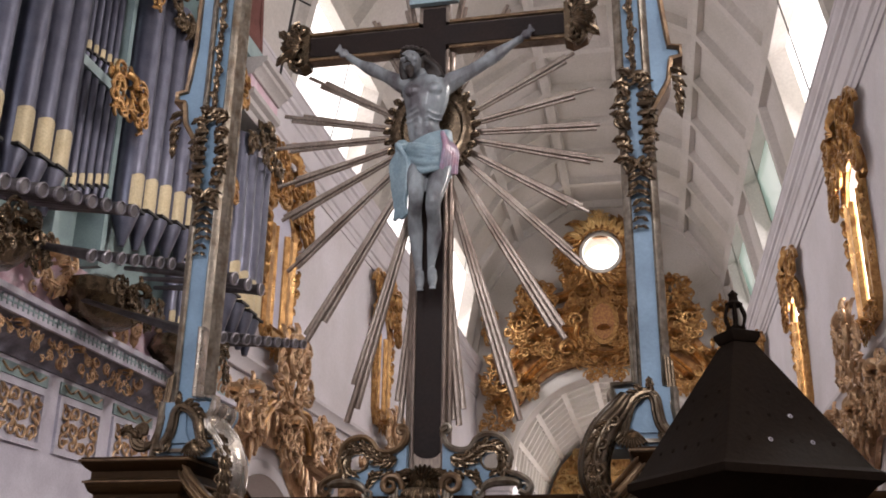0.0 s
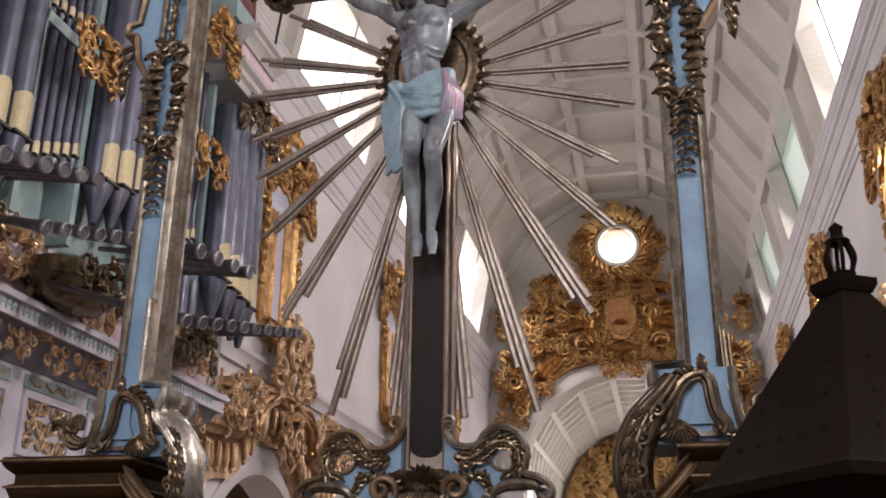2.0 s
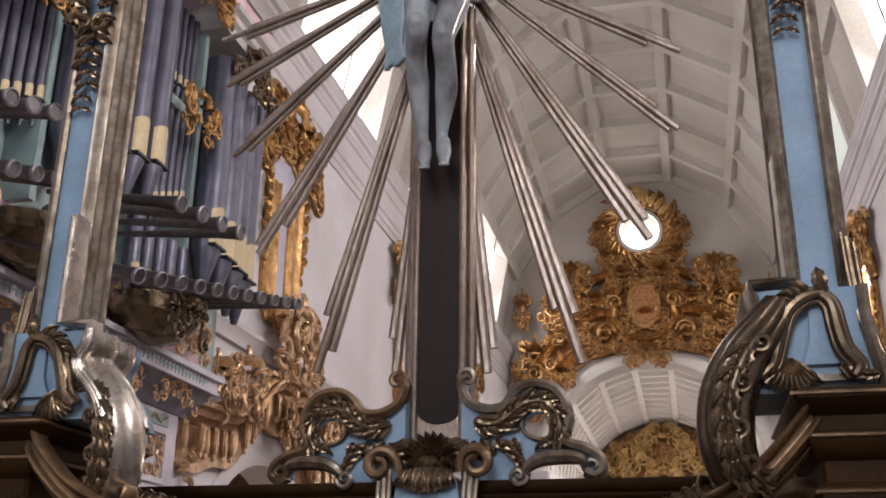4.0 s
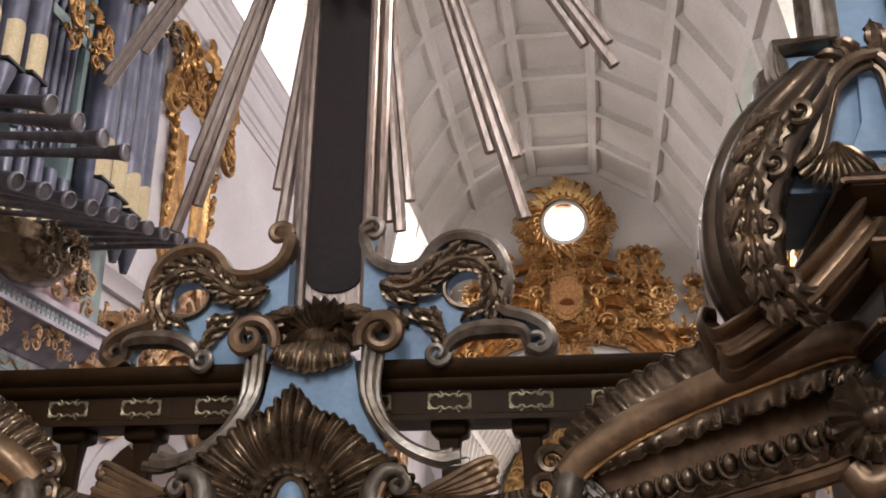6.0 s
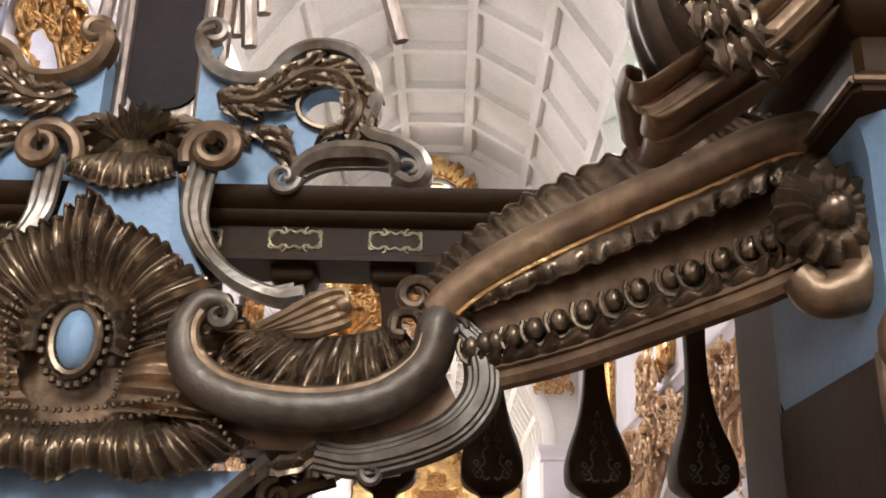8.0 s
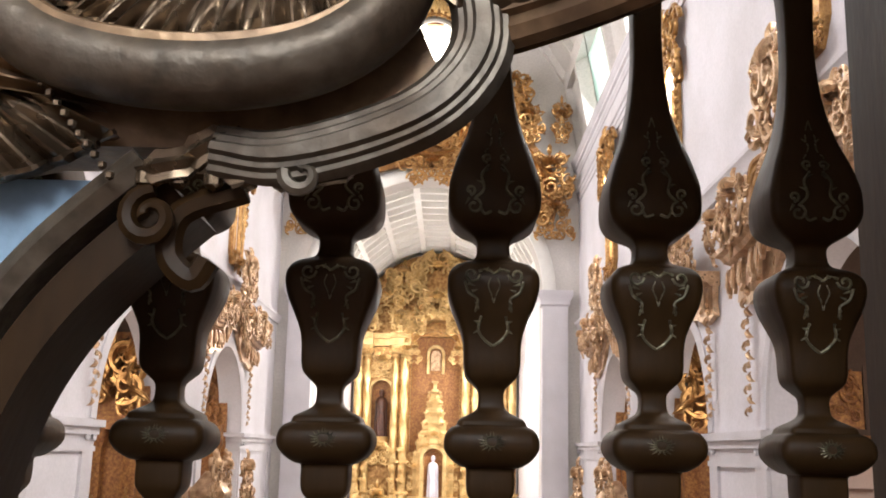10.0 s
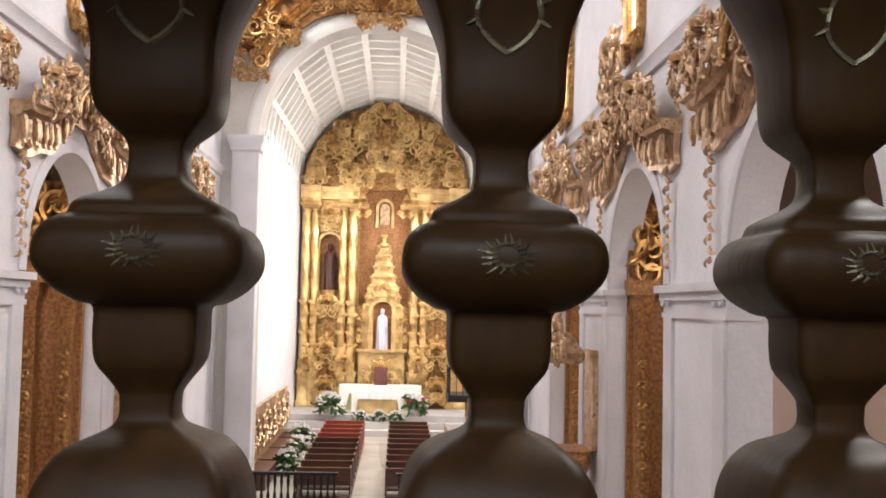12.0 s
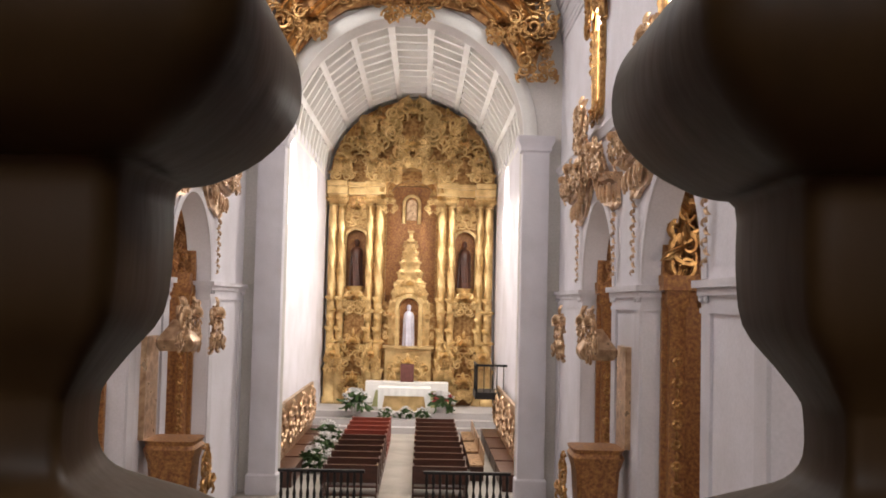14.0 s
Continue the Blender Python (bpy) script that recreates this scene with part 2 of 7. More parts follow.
# ---- shaping helpers ----
class Form:
    """Gathers vertices and faces of one mesh."""

    def __init__(self):
        self.v, self.f = [], []

    def add(self, verts, faces, m=None):
        k = len(self.v)
        self.v += [tuple(m @ Vector(p)) for p in verts] if m is not None else [tuple(p) for p in verts]
        self.f += [[i + k for i in face] for face in faces]
        return self

    def join(self, other, m=None):
        return self.add(other.v, other.f, m)

    def box(self, x0, x1, y0, y1, z0, z1, m=None):
        p = [(x, y, z) for x in (x0, x1) for y in (y0, y1) for z in (z0, z1)]
        return self.add(p, [(0, 1, 3, 2), (4, 6, 7, 5), (0, 4, 5, 1), (2, 3, 7, 6), (0, 2, 6, 4), (1, 5, 7, 3)], m)

    def grid(self, rows, m=None, closed=False):
        n, k = len(rows[0]), len(rows)
        faces = [(a * n + b, a * n + (b + 1) % n, (a + 1) * n + (b + 1) % n, (a + 1) * n + b)
                 for a in range(k - 1) for b in range(n if closed else n - 1)]
        return self.add([p for r in rows for p in r], faces, m)

    def rings(self, rows, m=None):
        """A closed solid through rings of points."""
        n, k = len(rows[0]), len(rows)
        faces = [(a * n + b, a * n + (b + 1) % n, (a + 1) * n + (b + 1) % n, (a + 1) * n + b) for a in range(k - 1) for b in range(n)]
        faces += [tuple(range(n))[::-1], tuple(range((k - 1) * n, k * n))]
        return self.add([p for r in rows for p in r], faces, m)

    def lathe(self, profile, n=12, m=None):
        return self.rings([[(r * math.cos(2 * math.pi * i / n), r * math.sin(2 * math.pi * i / n), z) for i in range(n)] for r, z in profile], m)

    def square(self, profile, cut=0.22, deep=1.0, m=None):
        """A post whose four-sided section, with cut corners, follows a profile of (half width, z)."""
        rows = []
        for r, z in profile:
            c = r * (1 - cut)
            pts = [(c, -r), (r, -c), (r, c), (c, r), (-c, r), (-r, c), (-r, -c), (-c, -r)]
            rows.append([(x, y * deep, z) for x, y in pts])
        return self.rings(rows, m)

    def tube(self, pts, radii, n=8, flat=1.0, m=None):
        """A round bar along points; flat squeezes it across the picture plane (y)."""
        pts = [Vector(p) for p in pts]
        rad = radii if isinstance(radii, (list, tuple)) else [radii] * len(pts)
        rows, prev = [], None
        for i, p in enumerate(pts):
            d = (pts[min(i + 1, len(pts) - 1)] - pts[max(i - 1, 0)]).normalized()
            side = d.cross(Vector((0, 1, 0))) if abs(d.y) < 0.95 else d.cross(Vector((1, 0, 0)))
            side.normalize()
            if prev is not None and side.dot(prev) < 0:
                side = -side
            prev = side
            up = side.cross(d).normalized()
            rows.append([tuple(p + rad[i] * (math.cos(2 * math.pi * j / n) * side + flat * math.sin(2 * math.pi * j / n) * up)) for j in range(n)])
        return self.rings(rows, m)

    def ball(self, x, y, z, r, ry=None, rz=None, n=8, m=None):
        ry, rz = ry or r, rz or r
        k = n // 2
        rows = [[(x + r * math.sin(math.pi * a / k) * math.cos(2 * math.pi * b / n), y + ry * math.sin(math.pi * a / k) * math.sin(2 * math.pi * b / n),
                  z - rz * math.cos(math.pi * a / k)) for b in range(n)] for a in range(1, k)]
        low, top = (x, y, z - rz), (x, y, z + rz)
        base = [p for r_ in rows for p in r_]
        f = [(a * n + b, a * n + (b + 1) % n, (a + 1) * n + (b + 1) % n, (a + 1) * n + b) for a in range(k - 2) for b in range(n)]
        q = len(base)
        f += [(q, (b + 1) % n, b) for b in range(n)] + [(q + 1, (k - 2) * n + b, (k - 2) * n + (b + 1) % n) for b in range(n)]
        return self.add(base + [low, top], f, m)

    def plate(self, outline, y0, y1, holes=(), m=None):
        """A flat board in the xz plane from y0 to y1 with the given outline and holes."""
        bm = bmesh.new()
        for loop in (outline, *holes):
            vs = [bm.verts.new((x, 0, z)) for x, z in loop]
            for a, b in zip(vs, vs[1:] + vs[:1]):
                bm.edges.new((a, b))
        bmesh.ops.triangle_fill(bm, edges=bm.edges[:], use_beauty=True)
        bm.verts.index_update()
        v = [tuple(p.co) for p in bm.verts]
        f = [[p.index for p in face.verts] for face in bm.faces]
        n = len(v)
        rim = [(e.verts[0].index, e.verts[1].index) for e in bm.edges if len(e.link_faces) == 1]
        bm.free()
        verts = [(x, y0, z) for x, _, z in v] + [(x, y1, z) for x, _, z in v]
        faces = f + [[i + n for i in reversed(t)] for t in f] + [(a, b, b + n, a + n) for a, b in rim]
        return self.add(verts, faces, m)

    # carved work, in the xz plane, facing -y
    def scroll(self, x, z, size, start, turns=1.4, flip=1, r=None, y=0.0, rise=0.0, n=7, steps=None):
        """A C-scroll: a bar that rolls up round (x, z)."""
        r = r or size * 0.16
        steps = steps or int(14 * turns) + 4
        pts, rad = [], []
        for i in range(steps):
            u = i / (steps - 1)
            a = start + flip * u * turns * 2 * math.pi
            q = size * (1 - 0.80 * u)
            pts.append((x + q * math.cos(a), y - rise * u, z + q * math.sin(a)))
            rad.append(r * (0.55 + 0.45 * math.sin(math.pi * min(1, 0.2 + u))) * (1.25 if i == steps - 1 else 1))
        return self.tube(pts, rad, n)

    def leaf(self, x, z, angle, length, width, y=0.0, curl=0.5, lift=0.3, n=7, lobes=4):
        """A carved acanthus leaf, hollowed to a raised rib, with a toothed edge."""
        rows = []
        for i in range(n + 1):
            u = i / n
            a = angle + curl * u * u * 1.6
            cx = x + length * (math.sin(angle + curl * u * 0.8) * 0 + math.cos(angle + curl * u * 0.7) * u)
            cz = z + length * math.sin(angle + curl * u * 0.7) * u
            w = width * (math.sin(math.pi * min(1, u * 0.92 + 0.08)) ** 0.7) * (0.78 + 0.22 * math.cos(2 * math.pi * lobes * u)) * 0.5 + 0.001
            nx, nz = -math.sin(a), math.cos(a)
            h = lift * length * math.sin(math.pi * u) * 0.5
            rows.append([(cx + nx * w * s, y - h - k * width, cz + nz * w * s) for s, k in ((1, -0.14), (0.92, 0.05), (0.45, 0.02), (0, 0.20), (-0.45, 0.02), (-0.92, 0.05), (-1, -0.14))])
        return self.grid(rows)

    def shell(self, x, z, r0, r1, a0, a1, ribs=9, y=0.0, deep=0.05, per=4, wave=0.06):
        """A rocaille shell: a fan of ribs with a scalloped rim, hollow in the middle."""
        n = ribs * per
        rows = []
        for k in range(6):
            u = k / 5
            row = []
            for i in range(n + 1):
                a = a0 + (a1 - a0) * i / n
                c = math.cos(2 * math.pi * i / per)
                q = r0 + (r1 - r0) * u * (1 + wave * c * u)
                row.append((x + q * math.cos(a), y - deep * (0.25 + 0.75 * math.sin(math.pi * (0.12 + 0.8 * u))) - 0.30 * deep * c * u, z + q * math.sin(a)))
            rows.append(row)
        back = [(px, y + 0.25 * deep, pz) for px, _, pz in rows[-1]]
        first = [(px, y + 0.25 * deep, pz) for px, _, pz in rows[0]]
        return self.grid([first] + rows + [back])

    def ruffle(self, edge, root, pleats, amp=0.01, belly=0.02, wave=0.10, rim=0.0, out=(0, -1, 0), thick=0.02):
        """A pleated leaf between a root line and a scalloped free edge, with a rolled rim."""
        per = 8
        n = pleats * per
        out = Vector(out)

        def at(run, u):
            q = u * (len(run) - 1)
            i = min(int(q), len(run) - 2)
            return Vector(run[i]).lerp(Vector(run[i + 1]), q - i)
        rows = [[] for _ in range(9)]
        for i in range(n + 1):
            a, b = at(root, i / n), at(edge, i / n)
            ph = 2 * math.pi * i / per
            c = math.cos(ph) * (0.8 + 0.4 * math.sin(i * 0.37))
            for k in range(8):
                u = k / 7
                p = a.lerp(b, u * (1 + wave * c * u)) + out * (belly * math.sin(math.pi * min(1, u * 0.9 + 0.05)) + amp * c * (0.25 + 0.75 * u))
                rows[k].append(tuple(p))
            rows[8].append(tuple(Vector(rows[7][-1]) - out * thick))
        self.grid(rows)
        if rim:
            self.tube(rows[7], rim, 5)
        return self

    def soft_square(self, profile, corner=0.2, deep=1.0, n=3):
        """A post of square section with rounded corners that follows a profile of (half width, z)."""
        sec = []
        for q in range(4):
            cx, cy = (1, 1, -1, -1)[q] * (1 - corner), (-1, 1, 1, -1)[q] * (1 - corner)
            for k in range(n + 1):
                a = math.radians(90 * (q - 1) + 90 * k / n)
                sec.append((cx + corner * math.cos(a), cy + corner * math.sin(a)))
        return self.rings([[(r * x, r * y * deep, z) for x, y in sec] for r, z in profile])

    def mesh(self, name):
        me = bpy.data.meshes.new(name)
        me.from_pydata(self.v, [], self.f)
        bm = bmesh.new()
        bm.from_mesh(me)
        bmesh.ops.recalc_face_normals(bm, faces=bm.faces)
        bm.to_mesh(me)
        bm.free()
        me.polygons.foreach_set("use_smooth", [True] * len(me.polygons))
        me.set_sharp_from_angle(angle=radians(38))
        return me


def thing(name, label, category, group="", kind="", at=None):
    ob = new(name)
    ob.empty_display_size = 0.05
    if at is not None:
        ob.matrix_world = at
    return tagged(ob, label, category, group, kind)


def part(name, form, mat, parent=None, label=""):
    me = form if isinstance(form, bpy.types.Mesh) else form.mesh(name)
    if not me.materials:
        me.materials.append(mat)
    ob = new(name, me)
    if parent is not None:
        ob.parent = parent
    return tagged(ob, label)


def setting(name, form, mat, label, category):
    ob = part(name, form, mat)
    return tagged(ob, label, category, kind="structure")


def arc(cx, cz, r, a0, a1, n, rz=None):
    rz = rz or r
    return [(cx + r * math.cos(radians(a0 + (a1 - a0) * i / n)), cz + rz * math.sin(radians(a0 + (a1 - a0) * i / n))) for i in range(n + 1)]


def arch_loop(c, half, z0, spring, n=20, rz=None):
    """Outline of an opening with a round head."""
    return [(c - half, z0), (c + half, z0)] + arc(c, spring, half, 0, 180, n, rz)


def moulding(form, y0, y1, profile, m=None):
    """A straight moulding along y whose section is a closed profile of (x, z)."""
    return form.rings([[(x, y0, z) for x, z in profile], [(x, y1, z) for x, z in profile]], m)


def bar(form, pts, section, m=None):
    """A moulding bent along points in the xz plane; section: (across, y) pairs."""
    rows = []
    for i, (x, z) in enumerate(pts):
        a, b = pts[max(i - 1, 0)], pts[min(i + 1, len(pts) - 1)]
        d = Vector((b[0] - a[0], b[1] - a[1])).normalized()
        rows.append([(x - d.y * s, y, z + d.x * s) for s, y in section])
    return form.rings(rows, m)


def curve(pts, n=8):
    """A smooth run through points (Catmull-Rom)."""
    p = [Vector(q) for q in pts]
    p = [2 * p[0] - p[1]] + p + [2 * p[-1] - p[-2]]
    out = []
    for i in range(1, len(p) - 2):
        for k in range(n):
            t = k / n
            a, b, c, d = p[i - 1], p[i], p[i + 1], p[i + 2]
            out.append(tuple(0.5 * (2 * b + (c - a) * t + (2 * a - 5 * b + 4 * c - d) * t * t + (3 * b - a - 3 * c + d) * t ** 3)))
    out.append(tuple(p[-2]))
    return out


def carving(w, h, deep, seed, n=10, fill=0.8, board=True):
    """Symmetrical gilded rococo carving of C-scrolls, leaves and shells, w wide and h high, standing on z=0."""
    rnd = random.Random(seed)
    f = Form()
    s = min(w, h)
    for k in range(n):
        u = (k + 0.5) / n
        x = w * 0.5 * fill * (0.15 + 0.85 * rnd.random())
        z = h * (0.12 + 0.76 * u) * (1 - 0.35 * (x / (w * 0.5)) ** 2)
        size = s * rnd.uniform(0.10, 0.20)
        a, turns, flip = rnd.uniform(0, 6.28), rnd.uniform(0.9, 1.5), rnd.choice((-1, 1))
        yy = -deep * rnd.uniform(0.3, 0.8)
        lv = [(rnd.uniform(0, 6.28), rnd.uniform(0.9, 1.7), rnd.uniform(-0.9, 0.9)) for _ in range(2)]
        for sx in (-1, 1):
            a_ = a if sx > 0 else math.pi - a
            f.scroll(sx * x, z, size, a_, turns, flip * sx, size * 0.2, yy, deep * 0.2, 6)
            for la, ll, lc in lv:
                f.leaf(sx * x, z, la if sx > 0 else math.pi - la, size * ll, size * 0.62, yy, lc * sx, 0.4)
            f.ball(sx * (x + size * 0.4), yy - deep * 0.2, z, size * 0.14)
    f.shell(0, h * 0.62, s * 0.05, s * 0.24, radians(10), radians(170), 7, -deep * 0.5, deep * 0.6)
    f.leaf(0, h * 0.80, math.pi / 2, h * 0.22, s * 0.16, -deep * 0.4, 0.0, 0.4)
    if board:
        pts = []
        m = 40
        for i in range(m):
            a = 2 * math.pi * i / m
            q = 0.80 + 0.09 * math.cos(5 * a + seed) + 0.06 * math.cos(9 * a + 1)
            pts.append((w * 0.5 * q * fill * math.cos(a), h * 0.5 + h * 0.47 * q * math.sin(a)))
        pts = [(0.5 * (p[0] - pts[(m // 2 - i) % m][0]), 0.5 * (p[1] + pts[(m // 2 - i) % m][1])) for i, p in enumerate(pts)]
        f.plate(pts, -deep * 0.35, 0.0)
    return f


def on_wall(side, y, z, off=0.0):
    """Pose of work on a nave wall: side 1 is the wall at +x, whose work faces -x."""
    return Matrix.Translation((side * (W - off), y, z)) @ Matrix.Rotation(radians(-90 * side), 4, "Z")


# ---- the church: walls, floors, vaults ----
TH = 0.5
for side, sname in ((-1, "wall_north"), (1, "wall_south")):
    wins = [[(by - 0.5, 4.95), (by - 0.36, 4.75), (by + 0.36, 4.75), (by + 0.5, 4.95), (by + 0.5, 6.6)] + arc(by, 6.6, 0.5, 0, 180, 8)[1:-1] + [(by - 0.5, 6.6)]
            for by in ((-4.0,) + BAYS if side > 0 else BAYS[1:])]
    # doors of the side chapels reach the floor, so they are part of the outline
    low = [(YW, FZ)]
    for by in BAYS:
        low += [(by - 1.85, FZ), (by - 1.85, 1.0)] + arc(by, 1.0, 1.85, 180, 0, 20)[1:-1] + [(by + 1.85, 1.0), (by + 1.85, FZ)]
    low += [(YT + 0.4, FZ), (YT + 0.4, 9.05), (YW, 9.05)]
    wall = Form().plate(low, 0.0, TH, wins, Matrix.Translation((side * W, 0, 0)) @ Matrix.Rotation(radians(90), 4, "Z") @ Matrix.Diagonal((1, -side, 1, 1)))
    setting(sname, wall, PLASTER, "lilac-white plastered nave wall with round-headed chapel arches", "wall")
    # entablature under the vault and string course over the arches
    f = Form()
    x = lambda d: side * (W - d)
    moulding(f, YW, YT, [(x(-0.02), 7.82), (x(0.03), 7.82), (x(0.03), 7.95), (x(0.05), 7.96), (x(0.05), 8.08), (x(0.085), 8.11), (x(0.085), 8.16), (x(0.04), 8.18), (x(0.04), 8.55), (x(0.07), 8.57), (x(0.075), 8.63), (x(0.10), 8.66), (x(0.10), 8.74), (x(0.15), 8.77), (x(0.15), 8.85), (x(0.19), 8.90), (x(0.20), 8.97), (x(0.215), 8.98), (x(0.215), 9.03), (x(-0.02), 9.05)])
    setting("cornice", f, TRIM, "pale grey moulded stone cornice below the vault", "cornice")
    f = Form()
    moulding(f, YW, YT, [(x(-0.02), 4.10), (x(0.07), 4.10), (x(0.08), 4.20), (x(0.14), 4.27), (x(0.14), 4.33), (x(-0.02), 4.36)])
    setting("trim", f, TRIM, "thin grey string course along the nave wall", "trim")

# coffered vaults
def coffers(r, zc, y0, y1, ny, na, a0, a1, rib, deep, skip, ellipse=1.0, slope=0.08):
    """A barrel vault whose panels lie deep behind ribs. skip(j, i) leaves a cell open."""
    f, panels = Form(), []
    da, dy = (a1 - a0) / na, (y1 - y0) / ny

    def p(a, y, q):
        return (q * math.cos(radians(a)), y, zc + ellipse * q * math.sin(radians(a)))
    for j in range(ny):
        for i in range(na):
            A, B, C, D = a0 + i * da, a0 + (i + 1) * da, y0 + j * dy, y0 + (j + 1) * dy
            ga, gy = math.degrees(rib / r), rib
            outer = [(A, C), (B, C), (B, D), (A, D)]
            inner = [(A + ga, C + gy), (B - ga, C + gy), (B - ga, D - gy), (A + ga, D - gy)]
            qa, qy = ga + math.degrees(slope / r), gy + slope
            mid = [(A + qa, C + qy), (B - qa, C + qy), (B - qa, D - qy), (A + qa, D - qy)]
            op = skip(j, i)
            if op:
                low_y, high_y = C + (0 if skip(j - 1, i) else gy), D - (0 if skip(j + 1, i) else gy)
                inner = [(A + ga, low_y), (B - ga, low_y), (B - ga, high_y), (A + ga, high_y)]
            v = [p(a, y, r) for a, y in outer] + [p(a, y, r) for a, y in inner] + [p(a, y, r + (0.40 if op else 0.025)) for a, y in inner]
            faces = [(k, (k + 1) % 4, 4 + (k + 1) % 4, 4 + k) for k in range(4)] + [(4 + k, 4 + (k + 1) % 4, 8 + (k + 1) % 4, 8 + k) for k in range(4) if not (op and ((k == 0 and skip(j - 1, i)) or (k == 2 and skip(j + 1, i))))]
            if not op:
                v += [p(a, y, r + deep) for a, y in mid]
                faces += [(8 + k, 8 + (k + 1) % 4, 12 + (k + 1) % 4, 12 + k) for k in range(4)] + [(12, 13, 14, 15)]
                panels.append(len(f.f) + len(faces) - 1)
            f.add(v, faces)
    return f, panels


NY, NA = 18, 7
LUNETTES = (4.4, 10.6, 16.8, 23.0)
CELL = (YT - YW) / NY
def vault_open(j, i):
    y = YW + (j + 0.5) * CELL
    return i in (0, NA - 1) and any(abs(y - c) < 1.3 for c in LUNETTES)
VZ, VE = 9.05, 1.265       # springing and rise of the nave vault
vault, _ = coffers(W, VZ, YW, YT, NY, NA, 0, 180, 0.12, 0.16, vault_open, VE, 0.06)
setting("ceiling", vault, VAULT, "grey-white coffered stucco barrel vault of the nave", "ceiling")
f = Form()
f.grid([[((W + 0.6) * math.cos(radians(a)), y, VZ + VE * (W + 0.6) * math.sin(radians(a))) for a in range(0, 181, 5)] for y in (YW, YT)])
setting("roof_shell", f, STONE, "rough masonry shell above the vault", "roof")
CR = 3.75
chancel_vault, panels = coffers(CR, 5.9, YT + 0.9, YR + 0.5, 16, 9, 0, 180, 0.11, 0.22, lambda j, i: False, 1.0, 0.03)
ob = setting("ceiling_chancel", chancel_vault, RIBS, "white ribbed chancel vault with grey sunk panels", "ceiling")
# sunk panels take the greyer stucco, which puts their shade into the colour
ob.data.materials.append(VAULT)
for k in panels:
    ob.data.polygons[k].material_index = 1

# chancel arch wall with its round window
hole = arc(0, 12.66, 0.62, 0, 360, 24)[:-1]
AR = 3.25
low = [(-W - 0.9, FZ), (-AR, FZ), (-AR, 5.2)] + arc(0, 5.2, AR, 180, 0, 32)[1:-1] + [(AR, 5.2), (AR, FZ), (W + 0.9, FZ), (W + 0.9, 15.2), (-W - 0.9, 15.2)]
setting("wall_east", Form().plate(low, YT, YT + 0.9, [hole]), VAULT, "weathered plaster wall round the chancel arch", "wall")
f = Form()
for sx in (-1, 1):
    f.square([(0.42, FZ), (0.42, FZ + 0.5), (0.36, FZ + 0.55), (0.36, 4.75), (0.42, 4.8), (0.42, 4.9), (0.5, 5.05), (0.5, 5.2)], 0.05, 0.7, Matrix.Translation((sx * (AR + 0.34), YT, 0)))
setting("arch_piers", f, TRIM, "tall pale stone piers with capitals beside the chancel arch", "pier")
f = Form()
bar(f, arc(0, 5.2, AR + 0.16, 180, 0, 40), [(-0.16, YT - 0.08), (0.0, YT - 0.14), (0.14, YT - 0.10), (0.22, YT - 0.04), (0.22, YT + 0.02), (-0.16, YT + 0.02)])
setting("arch_moulding", f, RIBS, "white moulded rim of the chancel arch", "trim")

# chancel: side walls with tall windows, end wall, floor
for side, sname in ((-1, "wall_chancel_north"), (1, "wall_chancel_south")):
    wins = [[(c - 1.1, 3.0), (c + 1.1, 3.0), (c + 1.1, 5.4), (c + 0.6, 6.2), (c - 0.6, 6.2), (c - 1.1, 5.4)] for c in (32.0, 38.5)]
    wall = Form().plate([(YT + 0.9, FZ), (YR + 0.6, FZ), (YR + 0.6, 6.4), (YT + 0.9, 6.4)], 0.0, 0.5, wins,
                        Matrix.Translation((side * CR, 0, 0)) @ Matrix.Rotation(radians(90), 4, "Z") @ Matrix.Diagonal((1, -side, 1, 1)))
    setting(sname, wall, PLASTER, "white chancel side wall with large windows", "wall")
    for c in (32.0, 38.5):
        pane = Form().box(side * (CR + 0.5), side * (CR + 0.53), c - 1.3, c + 1.3, 2.8, 6.4)
        setting("window_chancel", pane, DAYWHITE, "bright daylight behind a chancel window", "window")
setting("wall_chancel_end", Form().box(-CR - 0.5, CR + 0.5, YR + 0.6, YR + 0.9, FZ, 10.4), PLASTER, "plain end wall behind the altarpiece", "wall")
setting("floor", Form().box(-W - 4.5, W + 4.5, YW, YR + 0.9, FZ - 0.2, FZ), FLOOR, "worn pale stone church floor", "floor")

# choir loft and the wall behind the camera
setting("floor_choir", Form().box(-W - 0.02, W + 0.02, YW, 0.25, -0.25, 0.0), PLANK, "dark wooden floor of the choir loft", "floor")
wh = [(-1.8, 4.5), (1.8, 4.5), (1.8, 7.2)] + arc(0, 7.2, 1.8, 0, 180, 16)[1:-1] + [(-1.8, 7.2)]
setting("wall_west", Form().plate([(-W - 0.9, FZ), (W + 0.9, FZ), (W + 0.9, 15.2), (-W - 0.9, 15.2)], YW - 0.6, YW, [wh]), PLASTER, "plain wall behind the choir with a large window", "wall")
setting("window_west", Form().box(-2.2, 2.2, YW - 0.66, YW - 0.62, 4.2, 9.4), DAYWHITE, "daylight behind the choir window", "window")

